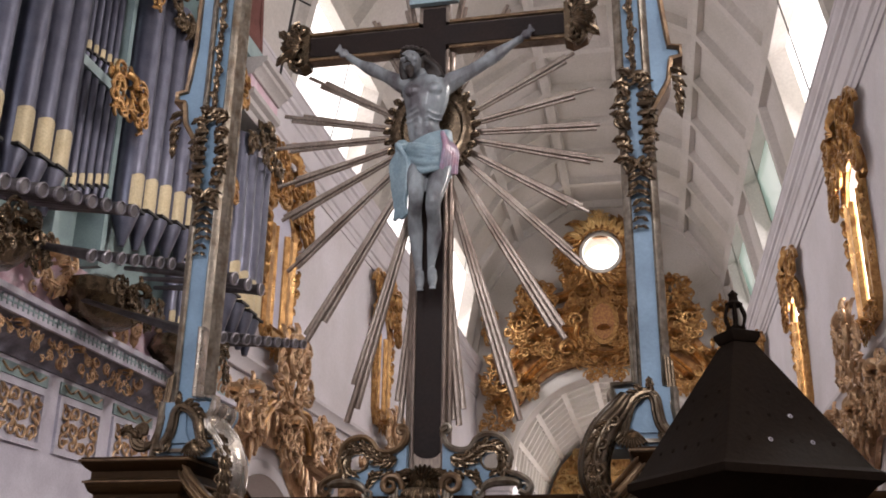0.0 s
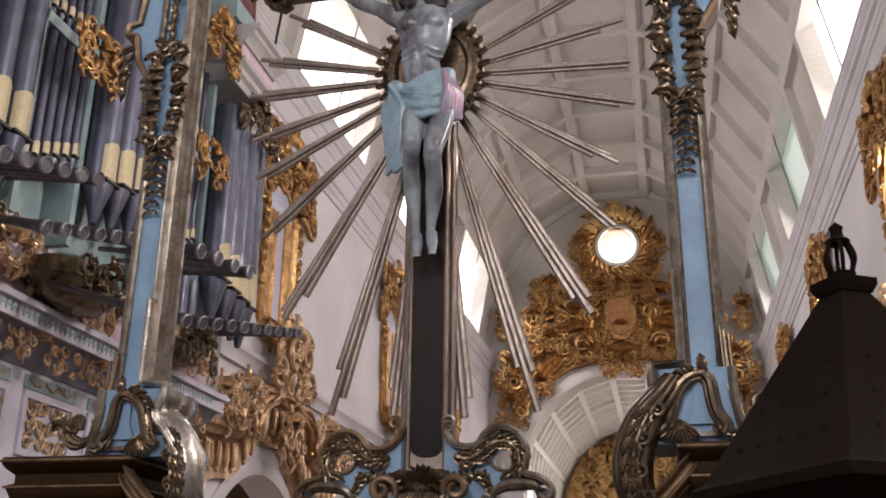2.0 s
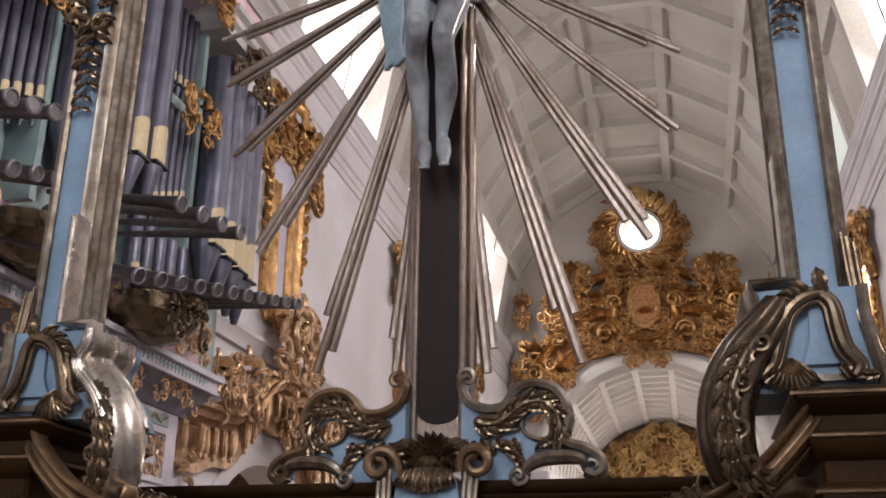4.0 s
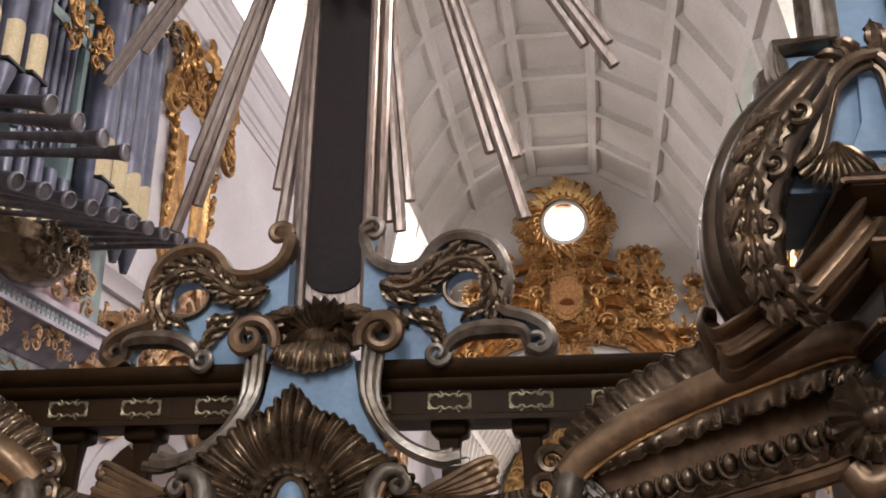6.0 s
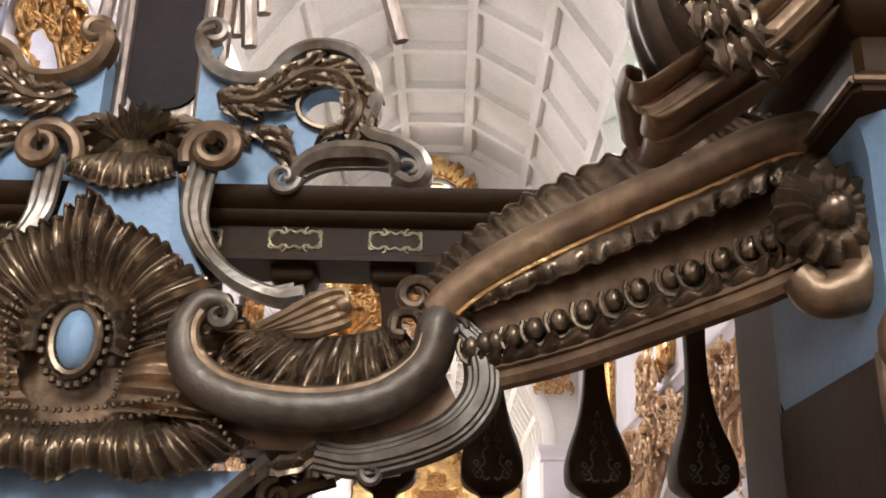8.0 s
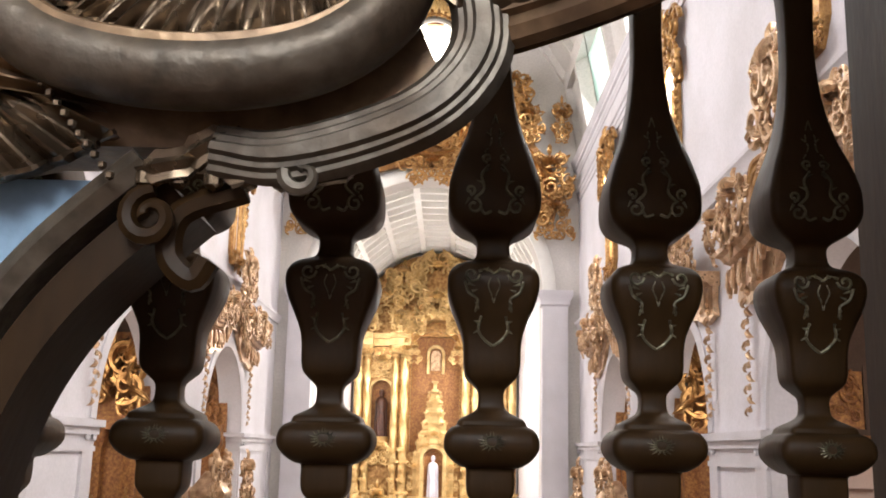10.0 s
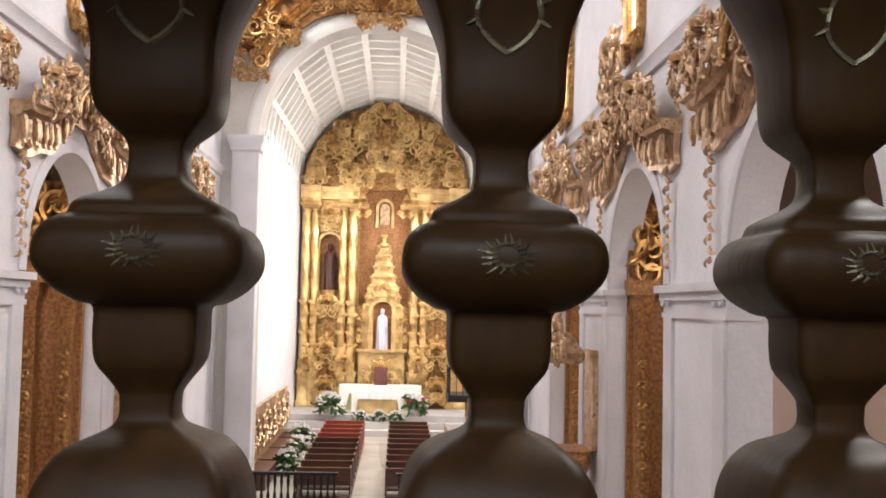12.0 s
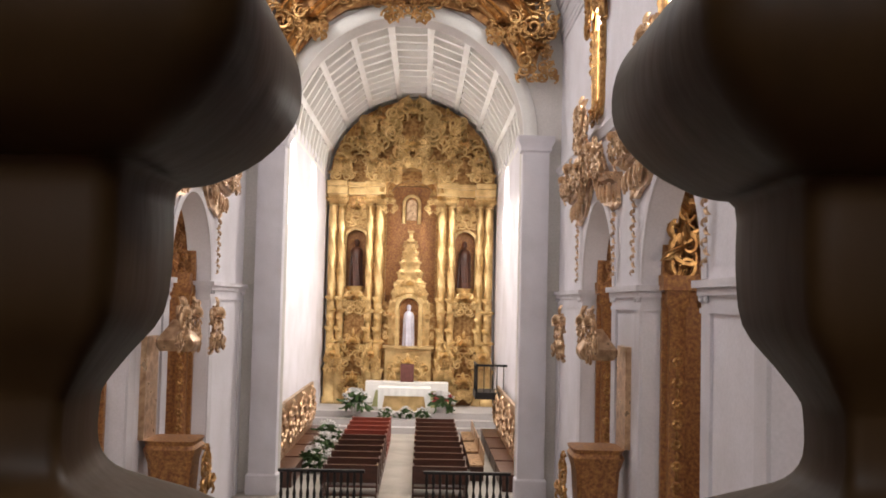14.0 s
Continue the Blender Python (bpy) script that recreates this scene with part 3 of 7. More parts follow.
# side chapels behind the arches
for side in (-1, 1):
    for by in BAYS:
        f = Form()
        x0, x1 = W + TH, W + 3.6
        f.plate([(by - 2.6, FZ), (by + 2.6, FZ), (by + 2.6, 3.4), (by - 2.6, 3.4)], 0, 0.2, (), Matrix.Translation((side * x1, 0, 0)) @ Matrix.Rotation(radians(90), 4, "Z") @ Matrix.Diagonal((1, -side, 1, 1)))
        for e in (-1, 1):
            f.box(min(side * x0, side * x1), max(side * x0, side * x1), by + e * 2.5 - 0.1, by + e * 2.5 + 0.1, FZ, 3.4)
        setting("wall_chapel", f, CHAPEL, "warm plastered wall of a side chapel", "wall")
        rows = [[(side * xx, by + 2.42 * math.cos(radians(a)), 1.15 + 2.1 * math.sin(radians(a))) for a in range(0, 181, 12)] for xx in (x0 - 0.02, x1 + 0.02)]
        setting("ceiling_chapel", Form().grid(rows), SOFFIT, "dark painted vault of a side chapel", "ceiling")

# window panes, frames and surrounds
for side in (-1, 1):
    for by in ((-4.0,) + BAYS if side > 0 else BAYS[1:]):
        pane = Form().box(min(side * (W + 0.55), side * (W + 0.58)), max(side * (W + 0.55), side * (W + 0.58)), by - 0.8, by + 0.8, 4.4, 7.4)
        setting("window_nave", pane, DAY if side > 0 else DAYBLUE, "bright nave window", "window")
f = Form()
setting("window_oculus", Form().lathe([(0.8, 0), (0.8, 0.03)], 24, Matrix.Translation((0, YT + 0.72, 12.66)) @ Matrix.Rotation(radians(-90), 4, "X")), DAY, "bright round window over the chancel arch", "window")
for side in (-1, 1):
    for c in LUNETTES:
        rows = [[(side * (W + 0.42) * math.cos(radians(a)), y, VZ + VE * (W + 0.42) * math.sin(radians(a))) for a in range(-2, 45, 2)] for y in (c - 2.4, c + 2.4)]
        g = Form().grid(rows)
        setting("window_vault", g, DAYGREEN if (side > 0 and c > 15) else DAYWHITE, "bright window cut into the vault", "window")


# ---- balustrade of the choir ----
PITCH = 0.200
PROFILE = [(0.046, 0.06), (0.046, 0.085), (0.028, 0.095), (0.026, 0.12), (0.018, 0.22), (0.020, 0.28), (0.025, 0.335), (0.034, 0.385), (0.044, 0.430), (0.0515, 0.465), (0.0555, 0.490), (0.0565, 0.510),
           (0.0555, 0.530), (0.050, 0.548), (0.040, 0.561), (0.0265, 0.568), (0.019, 0.572), (0.0155, 0.578), (0.0155, 0.588), (0.0165, 0.592), (0.021, 0.599), (0.0275, 0.609), (0.0290, 0.624), (0.0292, 0.639), (0.0345, 0.6415), (0.039, 0.6435),
           (0.048, 0.650), (0.0555, 0.660), (0.0572, 0.670), (0.055, 0.680), (0.0495, 0.687), (0.0435, 0.690), (0.042, 0.692), (0.040, 0.697), (0.034, 0.701), (0.0245, 0.706), (0.0175, 0.712), (0.0155, 0.722), (0.0165, 0.734),
           (0.0235, 0.742), (0.0315, 0.751), (0.0345, 0.764), (0.0352, 0.786), (0.038, 0.804), (0.0455, 0.824), (0.0525, 0.841), (0.0565, 0.860), (0.055, 0.875), (0.047, 0.886), (0.035, 0.892), (0.026, 0.896), (0.0215, 0.903),
           (0.0205, 0.918), (0.026, 0.926), (0.040, 0.934), (0.052, 0.945), (0.0575, 0.960), (0.0575, 0.985), (0.054, 1.003), (0.047, 1.028), (0.0365, 1.058), (0.0275, 1.095), (0.0225, 1.13), (0.019, 1.18), (0.020, 1.26), (0.026, 1.315), (0.028, 1.325), (0.044, 1.335), (0.046, 1.362)]


def ribbon(f, pts, r=0.0015):
    f.tube(pts, r, 5)


def baluster_inlay():
    """Line ornament of a baluster: pear, bulb, ring and lower bulb, each a mesh."""
    zones = [(0.93, Form()), (0.75, Form()), (0.60, Form()), (0.0, Form())]
    prof = curve(PROFILE, 2)

    def front(x, z):
        r = min(prof, key=lambda q: abs(q[1] - z))[0]
        return -0.95 * r - 0.0002 + max(0.0, abs(x) - 0.82 * r) * 0.6

    def at_height(z):
        return next(form for low, form in zones if z > low)

    def line(pts, r=0.0019):
        at_height(pts[0][1]).tube([(x, front(x, z), z) for x, z in curve(pts, 4)], r, 5)

    def curl(x, z, size, start, flip, turns=1.1, r=0.0019):
        pts = []
        for i in range(11):
            u = i / 10
            a = start + flip * u * turns * 2 * math.pi
            q = size * (1 - 0.7 * u)
            pts.append((x + q * math.cos(a), z + q * math.sin(a)))
        at_height(z).tube([(px, front(px, pz), pz) for px, pz in pts], r, 5)

    for sx in (-1, 1):
        # pear above
        curl(sx * 0.026, 0.958, 0.010, radians(90), sx)
        curl(sx * 0.031, 0.978, 0.007, radians(-90), -sx)
        line([(sx * 0.024, 0.968), (sx * 0.014, 0.980), (sx * 0.017, 0.998), (sx * 0.008, 1.012)])
        curl(sx * 0.010, 1.022, 0.007, radians(-90), sx)
        line([(sx * 0.013, 1.030), (sx * 0.005, 1.045), (sx * 0.006, 1.062), (0, 1.085)], 0.0011)
        line([(sx * 0.004, 0.952), (sx * 0.013, 0.949), (sx * 0.018, 0.957)])
        # bulb with a heart of curls
        curl(sx * 0.027, 0.872, 0.010, radians(180 if sx > 0 else 0), sx)
        line([(sx * 0.019, 0.876), (sx * 0.009, 0.879), (0, 0.873)])
        line([(sx * 0.036, 0.864), (sx * 0.031, 0.850), (sx * 0.020, 0.842), (sx * 0.022, 0.828)])
        line([(sx * 0.015, 0.822), (sx * 0.018, 0.806), (sx * 0.010, 0.794), (0, 0.787)])
        line([(sx * 0.004, 0.868), (sx * 0.007, 0.858), (sx * 0.003, 0.848), (0, 0.838)], 0.0009)
        # wreath of small leaves on the ring
        for q in range(8):
            a = radians(-90 + sx * (11 + 22.5 * q))
            x0, z0 = (0.009 + 0.001 * (q % 3)) * math.cos(a), 0.671 + 0.007 * math.sin(a)
            x1, z1 = (0.0145 + 0.003 * ((q * 5) % 3) / 2) * math.cos(a + 0.12 * sx), 0.671 + (0.0105 + 0.002 * (q % 2)) * math.sin(a + 0.12 * sx)
            at_height(z0).tube([(x0, front(x0, z0), z0), (x1, front(x1, z1), z1)], [0.0013, 0.0005], 5)
            x0, z0 = 0.008 * math.cos(a), 0.671 + 0.006 * math.sin(a)
            at_height(z0).tube([(x0 - 0.002, front(x0, z0), z0), (x0 + 0.002, front(x0, z0), z0 + 0.001)], 0.0009, 5)
        # leaflets on the frames
        for x, z, a, ln in ((0.032, 0.861, 200, 0.009), (0.027, 0.851, 160, 0.008), (0.021, 0.838, 250, 0.009), (0.018, 0.815, 20, 0.008), (0.017, 0.806, -30, 0.008), (0.008, 0.877, 100, 0.007), (0.016, 0.988, 20, 0.008), (0.012, 1.004, 150, 0.008), (0.032, 0.968, -60, 0.009), (0.006, 1.055, 40, 0.007)):
            x1, z1 = x + ln * math.cos(radians(a)), z + ln * math.sin(radians(a))
            at_height(z).tube([(sx * x, front(x, z), z), (sx * x1, front(x1, z1), z1)], [0.0022, 0.0006], 5)
        # lower bulb
        curl(sx * 0.022, 0.503, 0.010, radians(180 if sx > 0 else 0), sx)
        line([(sx * 0.013, 0.507), (sx * 0.006, 0.516), (0, 0.510)])
        line([(sx * 0.030, 0.495), (sx * 0.034, 0.475), (sx * 0.022, 0.455), (sx * 0.024, 0.43), (sx * 0.010, 0.41)])
    return [form.mesh("inlay") for _, form in zones]


balustrade = thing("balustrade", "black rosewood choir balustrade with gilded inlay", "balustrade")
rail = Form()
SEC = [(-0.075, 1.362), (-0.075, 1.375), (-0.062, 1.38), (-0.062, 1.435), (-0.080, 1.442), (-0.088, 1.455), (-0.088, 1.462), (-0.104, 1.472), (-0.112, 1.488), (-0.112, 1.505),
       (0.112, 1.505), (0.112, 1.488), (0.104, 1.472), (0.088, 1.462), (0.088, 1.455), (0.08, 1.442), (0.062, 1.435), (0.062, 1.38), (0.075, 1.375), (0.075, 1.362)]
rail.rings([[(x, y, z) for y, z in SEC] for x in (-W, W)])
part("top_rail", rail, WOOD, balustrade)
part("bottom_rail", Form().box(-W, W, -0.09, 0.09, 0.0, 0.06), WOOD, balustrade)
bal_mesh, inlay_mesh = Form().soft_square([(max(r, 0.012), z) for r, z in curve(PROFILE, 3)], 0.20, 0.95).mesh("baluster"), baluster_inlay()
plate = Form()
for sx in (-1, 1):
    for sz in (-1, 1):
        ribbon(plate, curve([(0, 0, sz * 0.014), (sx * 0.012, 0, sz * 0.019), (sx * 0.02, 0, sz * 0.012), (sx * 0.034, 0, sz * 0.018), (sx * 0.048, 0, sz * 0.012), (sx * 0.052, 0, 0)], 4), 0.0030)
        plate.scroll(sx * 0.026, sz * 0.017, 0.009, radians(90 * sz), 1.0, sx * sz, 0.0024)
        plate.scroll(sx * 0.046, sz * 0.014, 0.008, radians(-90 * sz), 1.0, sx * sz, 0.0024)
plate_mesh = plate.mesh("rail_mount")
for k in range(-21, 21):
    bx = (k + 0.5) * PITCH + 0.017
    if abs(bx) > W - 0.06:
        continue
    b = part("baluster", bal_mesh, WOOD, balustrade)
    b.location = (bx, 0, 0)
    for me in inlay_mesh:
        part("inlay", me, INLAY, b, "tarnished gilt line ornament")
    p = part("rail_mount", plate_mesh, MOUNT, balustrade, "small scrolled gilt mount on the rail")
    p.location = (bx + 0.005, -0.0635, 1.408)
for sx in (-1, 1):
    part("pier", Form().box(min(sx * 1.235, sx * 1.66), max(sx * 1.235, sx * 1.66), -0.13, 0.12, 0.0, 1.50), WOOD, balustrade)


# ---- crucifix on the rail ----
def mirrored(pts, sx):
    return [(sx * p[0], *p[1:]) for p in pts]


cross = thing("crucifix_stand", "tall black cross with gilded edges and a sunburst of rays", "crucifix", at=Matrix.Translation((0, 0, 1.505)))
Z0 = 1.505
f = Form().box(-0.10, 0.10, -0.012, 0.06, 1.62 - Z0, 4.95 - Z0).box(-0.92, 0.92, -0.012, 0.06, 4.29 - Z0, 4.50 - Z0)
part("beam", f, RAY, cross, "cross beams with gilded sides")
f = Form().plate([(-0.075, 1.78 - Z0)] + [(x, z - Z0) for x, z in arc(0, 1.76, 0.075, 180, 360, 10, 0.045)] + [(0.075, 4.26 - Z0), (-0.075, 4.26 - Z0)], -0.020, -0.010)
part("stem_panel", f, PANEL, cross, "glossy black panel of the stem")
f = Form().box(-0.85, 0.85, -0.020, -0.010, 4.325 - Z0, 4.465 - Z0).box(-0.075, 0.075, -0.021, -0.010, 4.20 - Z0, 4.60 - Z0)
part("arm_panel", f, PANEL, cross, "black panel of the cross arm")
for sx in (-1, 1):
    f = Form().tube([(sx * 0.088, -0.022, 1.62 - Z0), (sx * 0.088, -0.022, 4.27 - Z0)], 0.013, 8)
    f.tube([(sx * 0.114, 0.01, 1.62 - Z0), (sx * 0.114, 0.01, 4.27 - Z0)], 0.018, 8)
    part("stem_edge", f, RAY, cross, "gilded bead along the stem")
    for z in (4.30, 4.49):
        part("arm_edge", Form().tube([(sx * 0.10, -0.022, z - Z0), (sx * 0.86, -0.022, z - Z0)], 0.014, 8), DARKGILT, cross)
    f = Form()
    f.plate([(sx * 0.83, 4.26 - Z0), (sx * 0.88, 4.23 - Z0), (sx * 0.97, 4.27 - Z0), (sx * 1.03, 4.40 - Z0), (sx * 0.97, 4.52 - Z0), (sx * 0.88, 4.56 - Z0), (sx * 0.83, 4.53 - Z0)], -0.05, 0.06)
    f.shell(sx * 0.86, 4.395 - Z0, 0.03, 0.15, radians(-70 if sx > 0 else 110), radians(70 if sx > 0 else 250), 7, -0.05, 0.05)
    for s2 in (-1, 1):
        f.scroll(sx * 0.90, 4.395 - Z0 + s2 * 0.12, 0.06, radians(90 * s2), 1.2, -s2 * sx, 0.018, -0.06, 0.02)
        f.leaf(sx * 0.95, 4.395 - Z0 + s2 * 0.06, radians(20 * s2) if sx > 0 else radians(180 - 20 * s2), 0.12, 0.08, -0.05, 0.4 * s2 * sx)
    part("finial", f, BRONZE, cross, "carved gilt shell at the end of the arm")
part("title_board", Form().box(-0.16, 0.16, -0.06, -0.02, 4.62 - Z0, 4.86 - Z0), TITLE, cross, "pale blue scrolled board above the figure")

# sunburst: each ray is a bundle of three bars with stepped ends
f = Form().lathe([(0.30, -0.02), (0.30, 0.02), (0.25, 0.05), (0.22, 0.05), (0.20, 0.03), (0.0, 0.03)], 28, Matrix.Translation((0, -0.01, 3.72 - Z0)) @ Matrix.Rotation(radians(90), 4, "X") @ Matrix.Diagonal((0.9, 1.05, 1, 1)))
for k in range(28):
    a = 2 * math.pi * k / 28
    f.leaf(0.25 * math.cos(a), 3.72 - Z0 + 0.29 * math.sin(a), a, 0.06, 0.05, -0.05, 0.3, 0.4, 4)
part("halo_disc", f, BRONZE, cross, "oval gilt disc behind the figure")
TIPS = [(-0.99, 3.93), (-1.04, 3.70), (-0.96, 3.20), (-1.00, 3.43), (-0.90, 2.86), (-0.75, 2.42), (-0.48, 1.93), (-0.17, 1.92), (0.17, 1.90), (0.51, 1.92), (0.77, 2.37),
        (0.90, 2.80), (0.93, 3.13), (1.03, 3.45), (1.02, 3.69), (0.99, 3.94), (0.88, 4.20), (0.47, 4.60), (0.2, 4.75), (-0.2, 4.75), (-0.42, 4.58), (-0.84, 4.20)]
for k, (tx, tz) in enumerate(TIPS):
    d = Vector((tx, 0, tz - 3.72))
    length = d.length
    d.normalize()
    side = Vector((-d.z, 0, d.x))
    f = Form()
    wide = 0.030 if length > 1.3 else 0.022
    for s, ln, yy in ((-1, 0.88 + 0.05 * (k % 3), 0.036), (0, 1.0, 0.026), (1, 0.95 - 0.05 * (k % 2), 0.038)):
        a, b = Vector((0, 0, 3.72 - Z0)) + d * 0.2 + side * s * 0.012, Vector((0, 0, 3.72 - Z0)) + d * length * ln + side * s * wide
        w0, w1 = 0.0080, wide * 0.62
        rows = []
        for p, w in ((a, w0), (b, w1)):
            rows.append([tuple(p + side * (-w) + Vector((0, yy, 0))), tuple(p + side * (-w * 0.4) + Vector((0, yy - w * 0.5, 0))), tuple(p + side * (w * 0.4) + Vector((0, yy - w * 0.5, 0))),
                         tuple(p + side * w + Vector((0, yy, 0))), tuple(p + side * w * 0.6 + Vector((0, yy + 0.012, 0))), tuple(p - side * w * 0.6 + Vector((0, yy + 0.012, 0)))])
        f.rings(rows)
    part("ray", f, RAY, cross)

# scrolled foot of the cross: blue boards, gilt edges, shells
for sx in (-1, 1):
    top = [(0.13, 1.86), (0.10, 1.84), (0.12, 1.78), (0.18, 1.745), (0.25, 1.75), (0.29, 1.80), (0.34, 1.825), (0.41, 1.815), (0.455, 1.77), (0.47, 1.70), (0.455, 1.63), (0.52, 1.605), (0.565, 1.575), (0.575, 1.535), (0.55, 1.515), (0.52, 1.53)]
    run = curve([(x, z - Z0) for x, z in top], 4)
    under = curve([(x, z - Z0) for x, z in [(0.52, 1.53), (0.51, 1.565), (0.46, 1.575), (0.38, 1.57), (0.33, 1.545), (0.31, 1.505)]], 4)
    hole = [(x, z - Z0) for x, z in arc(0.375, 1.690, 0.058, 0, 360, 16, 0.045)[:-1]]
    hole = [(sx * x, z) for x, z in hole]
    outline = [(sx * x, z) for x, z in run + under[1:] + [(0.10, 0.0), (0.10, 0.30)]]
    part("foot_board", Form().plate(outline, -0.085, -0.03, [hole]), BLUE, cross, "scrolled board painted blue")
    f = Form()
    bar(f, [(sx * x, z) for x, z in run], [(-0.012, -0.115), (0.004, -0.122), (0.018, -0.108), (0.018, -0.07), (-0.012, -0.07)])
    f.scroll(sx * 0.545, 1.545 - Z0, 0.040, radians(90), 1.5, -sx, 0.011, -0.095, 0.015)
    f.scroll(sx * 0.125, 1.855 - Z0, 0.032, radians(180 if sx > 0 else 0), 1.3, -sx, 0.012, -0.10, 0.01)
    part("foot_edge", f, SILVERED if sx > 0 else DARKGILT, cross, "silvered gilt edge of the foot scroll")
    f = Form()
    f.tube([(sx * x, -0.10 - 0.012 * math.sin(math.pi * k / (len(under) - 1)), z) for k, (x, z) in enumerate(under)], [0.010 + 0.016 * math.sin(math.pi * k / (len(under) - 1)) for k in range(len(under))], 8, 1.4)
    f.scroll(sx * 0.30, 1.515 - Z0, 0.030, radians(0 if sx > 0 else 180), 1.3, -sx, 0.011, -0.12, 0.015)
    part("foot_bracket", f, SILVERED, cross, "worn silver-gilt bracket scroll")
    f = Form()
    trail = curve([(0.150, 1.705), (0.195, 1.690), (0.245, 1.700), (0.290, 1.735), (0.340, 1.762), (0.395, 1.757), (0.432, 1.715), (0.438, 1.660), (0.415, 1.620)], 3)
    for k in range(len(trail) - 1):
        (x0, z0), (x1, z1) = trail[k], trail[k + 1]
        a = math.atan2(z1 - z0, x1 - x0)
        for e in (-1, 1):
            q = a + e * (0.75 + 0.2 * (k % 2))
            f.leaf(sx * x0, z0 - Z0, q if sx > 0 else math.pi - q, 0.055 + 0.012 * (k % 3), 0.034, -0.098, -0.6 * e * sx, 0.5, 6)
    f.tube([(sx * x, -0.112, z - Z0) for x, z in trail], [0.010 + 0.004 * math.sin(k * 1.3) for k in range(len(trail))], 7)
    f.tube([(sx * x, -0.095, z - Z0) for x, z in arc(0.375, 1.690, 0.064, 0, 360, 24, 0.051)], 0.007, 6)
    for k in range(7):
        f.leaf(sx * (0.115 + 0.028 * k), 1.645 - Z0 - 0.006 * (k % 2), radians(270 + sx * (10 + 9 * (k % 3))), 0.055, 0.036, -0.095, 0.4 * sx, 0.5, 6)
    part("foot_carving", f, BRONZE, cross, "dark gilt leaf carving on the foot")
    f = Form()
    f.scroll(sx * 0.165, 1.555 - Z0, 0.060, radians(200 if sx > 0 else -20), 1.35, -sx, 0.020, -0.14, 0.05, 9)
    f.scroll(sx * 0.165, 1.562 - Z0, 0.080, radians(190 if sx > 0 else -10), 0.6, -sx, 0.012, -0.12, 0.01, 8)
    part("volute", f, DARKGILT, cross, "gilt volute capping the bracket leg")
    leg = curve([(0.150, -0.15, 1.53), (0.145, -0.17, 1.46), (0.150, -0.18, 1.40), (0.185, -0.19, 1.33), (0.245, -0.20, 1.275), (0.32, -0.20, 1.245), (0.37, -0.20, 1.25)], 6)
    f = Form()
    for off, r in ((-0.020, 0.012), (0.0, 0.017), (0.022, 0.011)):
        f.tube([(sx * (x + off * 0.9), y, z - Z0 - off * 0.5) for x, y, z in leg], [r * (0.7 + 0.6 * k / len(leg)) for k in range(len(leg))], 7)
    part("bracket_leg", f, SILVERED, cross, "fluted silver-gilt leg of the bracket")
f = Form()
f.shell(0, 1.56 - Z0, 0.02, 0.105, radians(25), radians(155), 9, -0.10, 0.06)
f.shell(0, 1.62 - Z0, 0.02, 0.12, radians(200), radians(340), 7, -0.10, 0.05)
for sx in (-1, 1):
    for k in range(4):
        f.leaf(sx * 0.02, 1.595 - Z0 + 0.006 * k, radians(90 - sx * (38 + 16 * k)), 0.085 + 0.03 * k, 0.05, -0.11, -0.5 * sx, 0.4)
        f.leaf(sx * (0.22 + 0.025 * k), 1.62 - Z0 - 0.015 * k, radians(90 - sx * (80 + 20 * k)), 0.09, 0.045, -0.09, -0.5 * sx, 0.4)
part("foot_shell", f, BRONZE, cross, "dark gilt shell at the foot of the cross")
ap = curve([(0.10, 1.505), (0.112, 1.44), (0.125, 1.38), (0.17, 1.30), (0.19, 1.27)], 4)
f = Form().plate([(x, z - Z0) for x, z in ap] + [(-x, z - Z0) for x, z in reversed(ap)], -0.165, -0.115)
part("apron", f, BLUE, cross, "blue apron between the bracket legs")
f = Form().ruffle([(x, -0.185, z - Z0) for x, z in curve([(-0.105, 1.490), (-0.06, 1.475), (0, 1.462), (0.06, 1.475), (0.105, 1.490)], 4)],
                  [(x, -0.165, z - Z0) for x, z in curve([(-0.09, 1.535), (0, 1.545), (0.09, 1.535)], 4)], 11, 0.007, 0.014, 0.08, 0.004)
part("apron_shell", f, BRONZE, cross, "dark gilt shell hanging over the apron")

# figure on the cross, one plain mesh: body, cloth and hair run into one another within each colour
def merged(form, voxel):
    """The form with its pieces fused and softened."""
    ob = new("fusing", form.mesh("fusing"))
    mod = ob.modifiers.new("merge", "REMESH")
    mod.mode, mod.voxel_size = "VOXEL", voxel
    mod = ob.modifiers.new("soften", "SMOOTH")
    mod.factor, mod.iterations = 0.5, 1
    me = bpy.data.meshes.new_from_object(ob.evaluated_get(bpy.context.evaluated_depsgraph_get()))
    out = Form().add([tuple(v.co) for v in me.vertices], [list(p.vertices) for p in me.polygons])
    bpy.data.objects.remove(ob)
    bpy.data.meshes.remove(me)
    return out


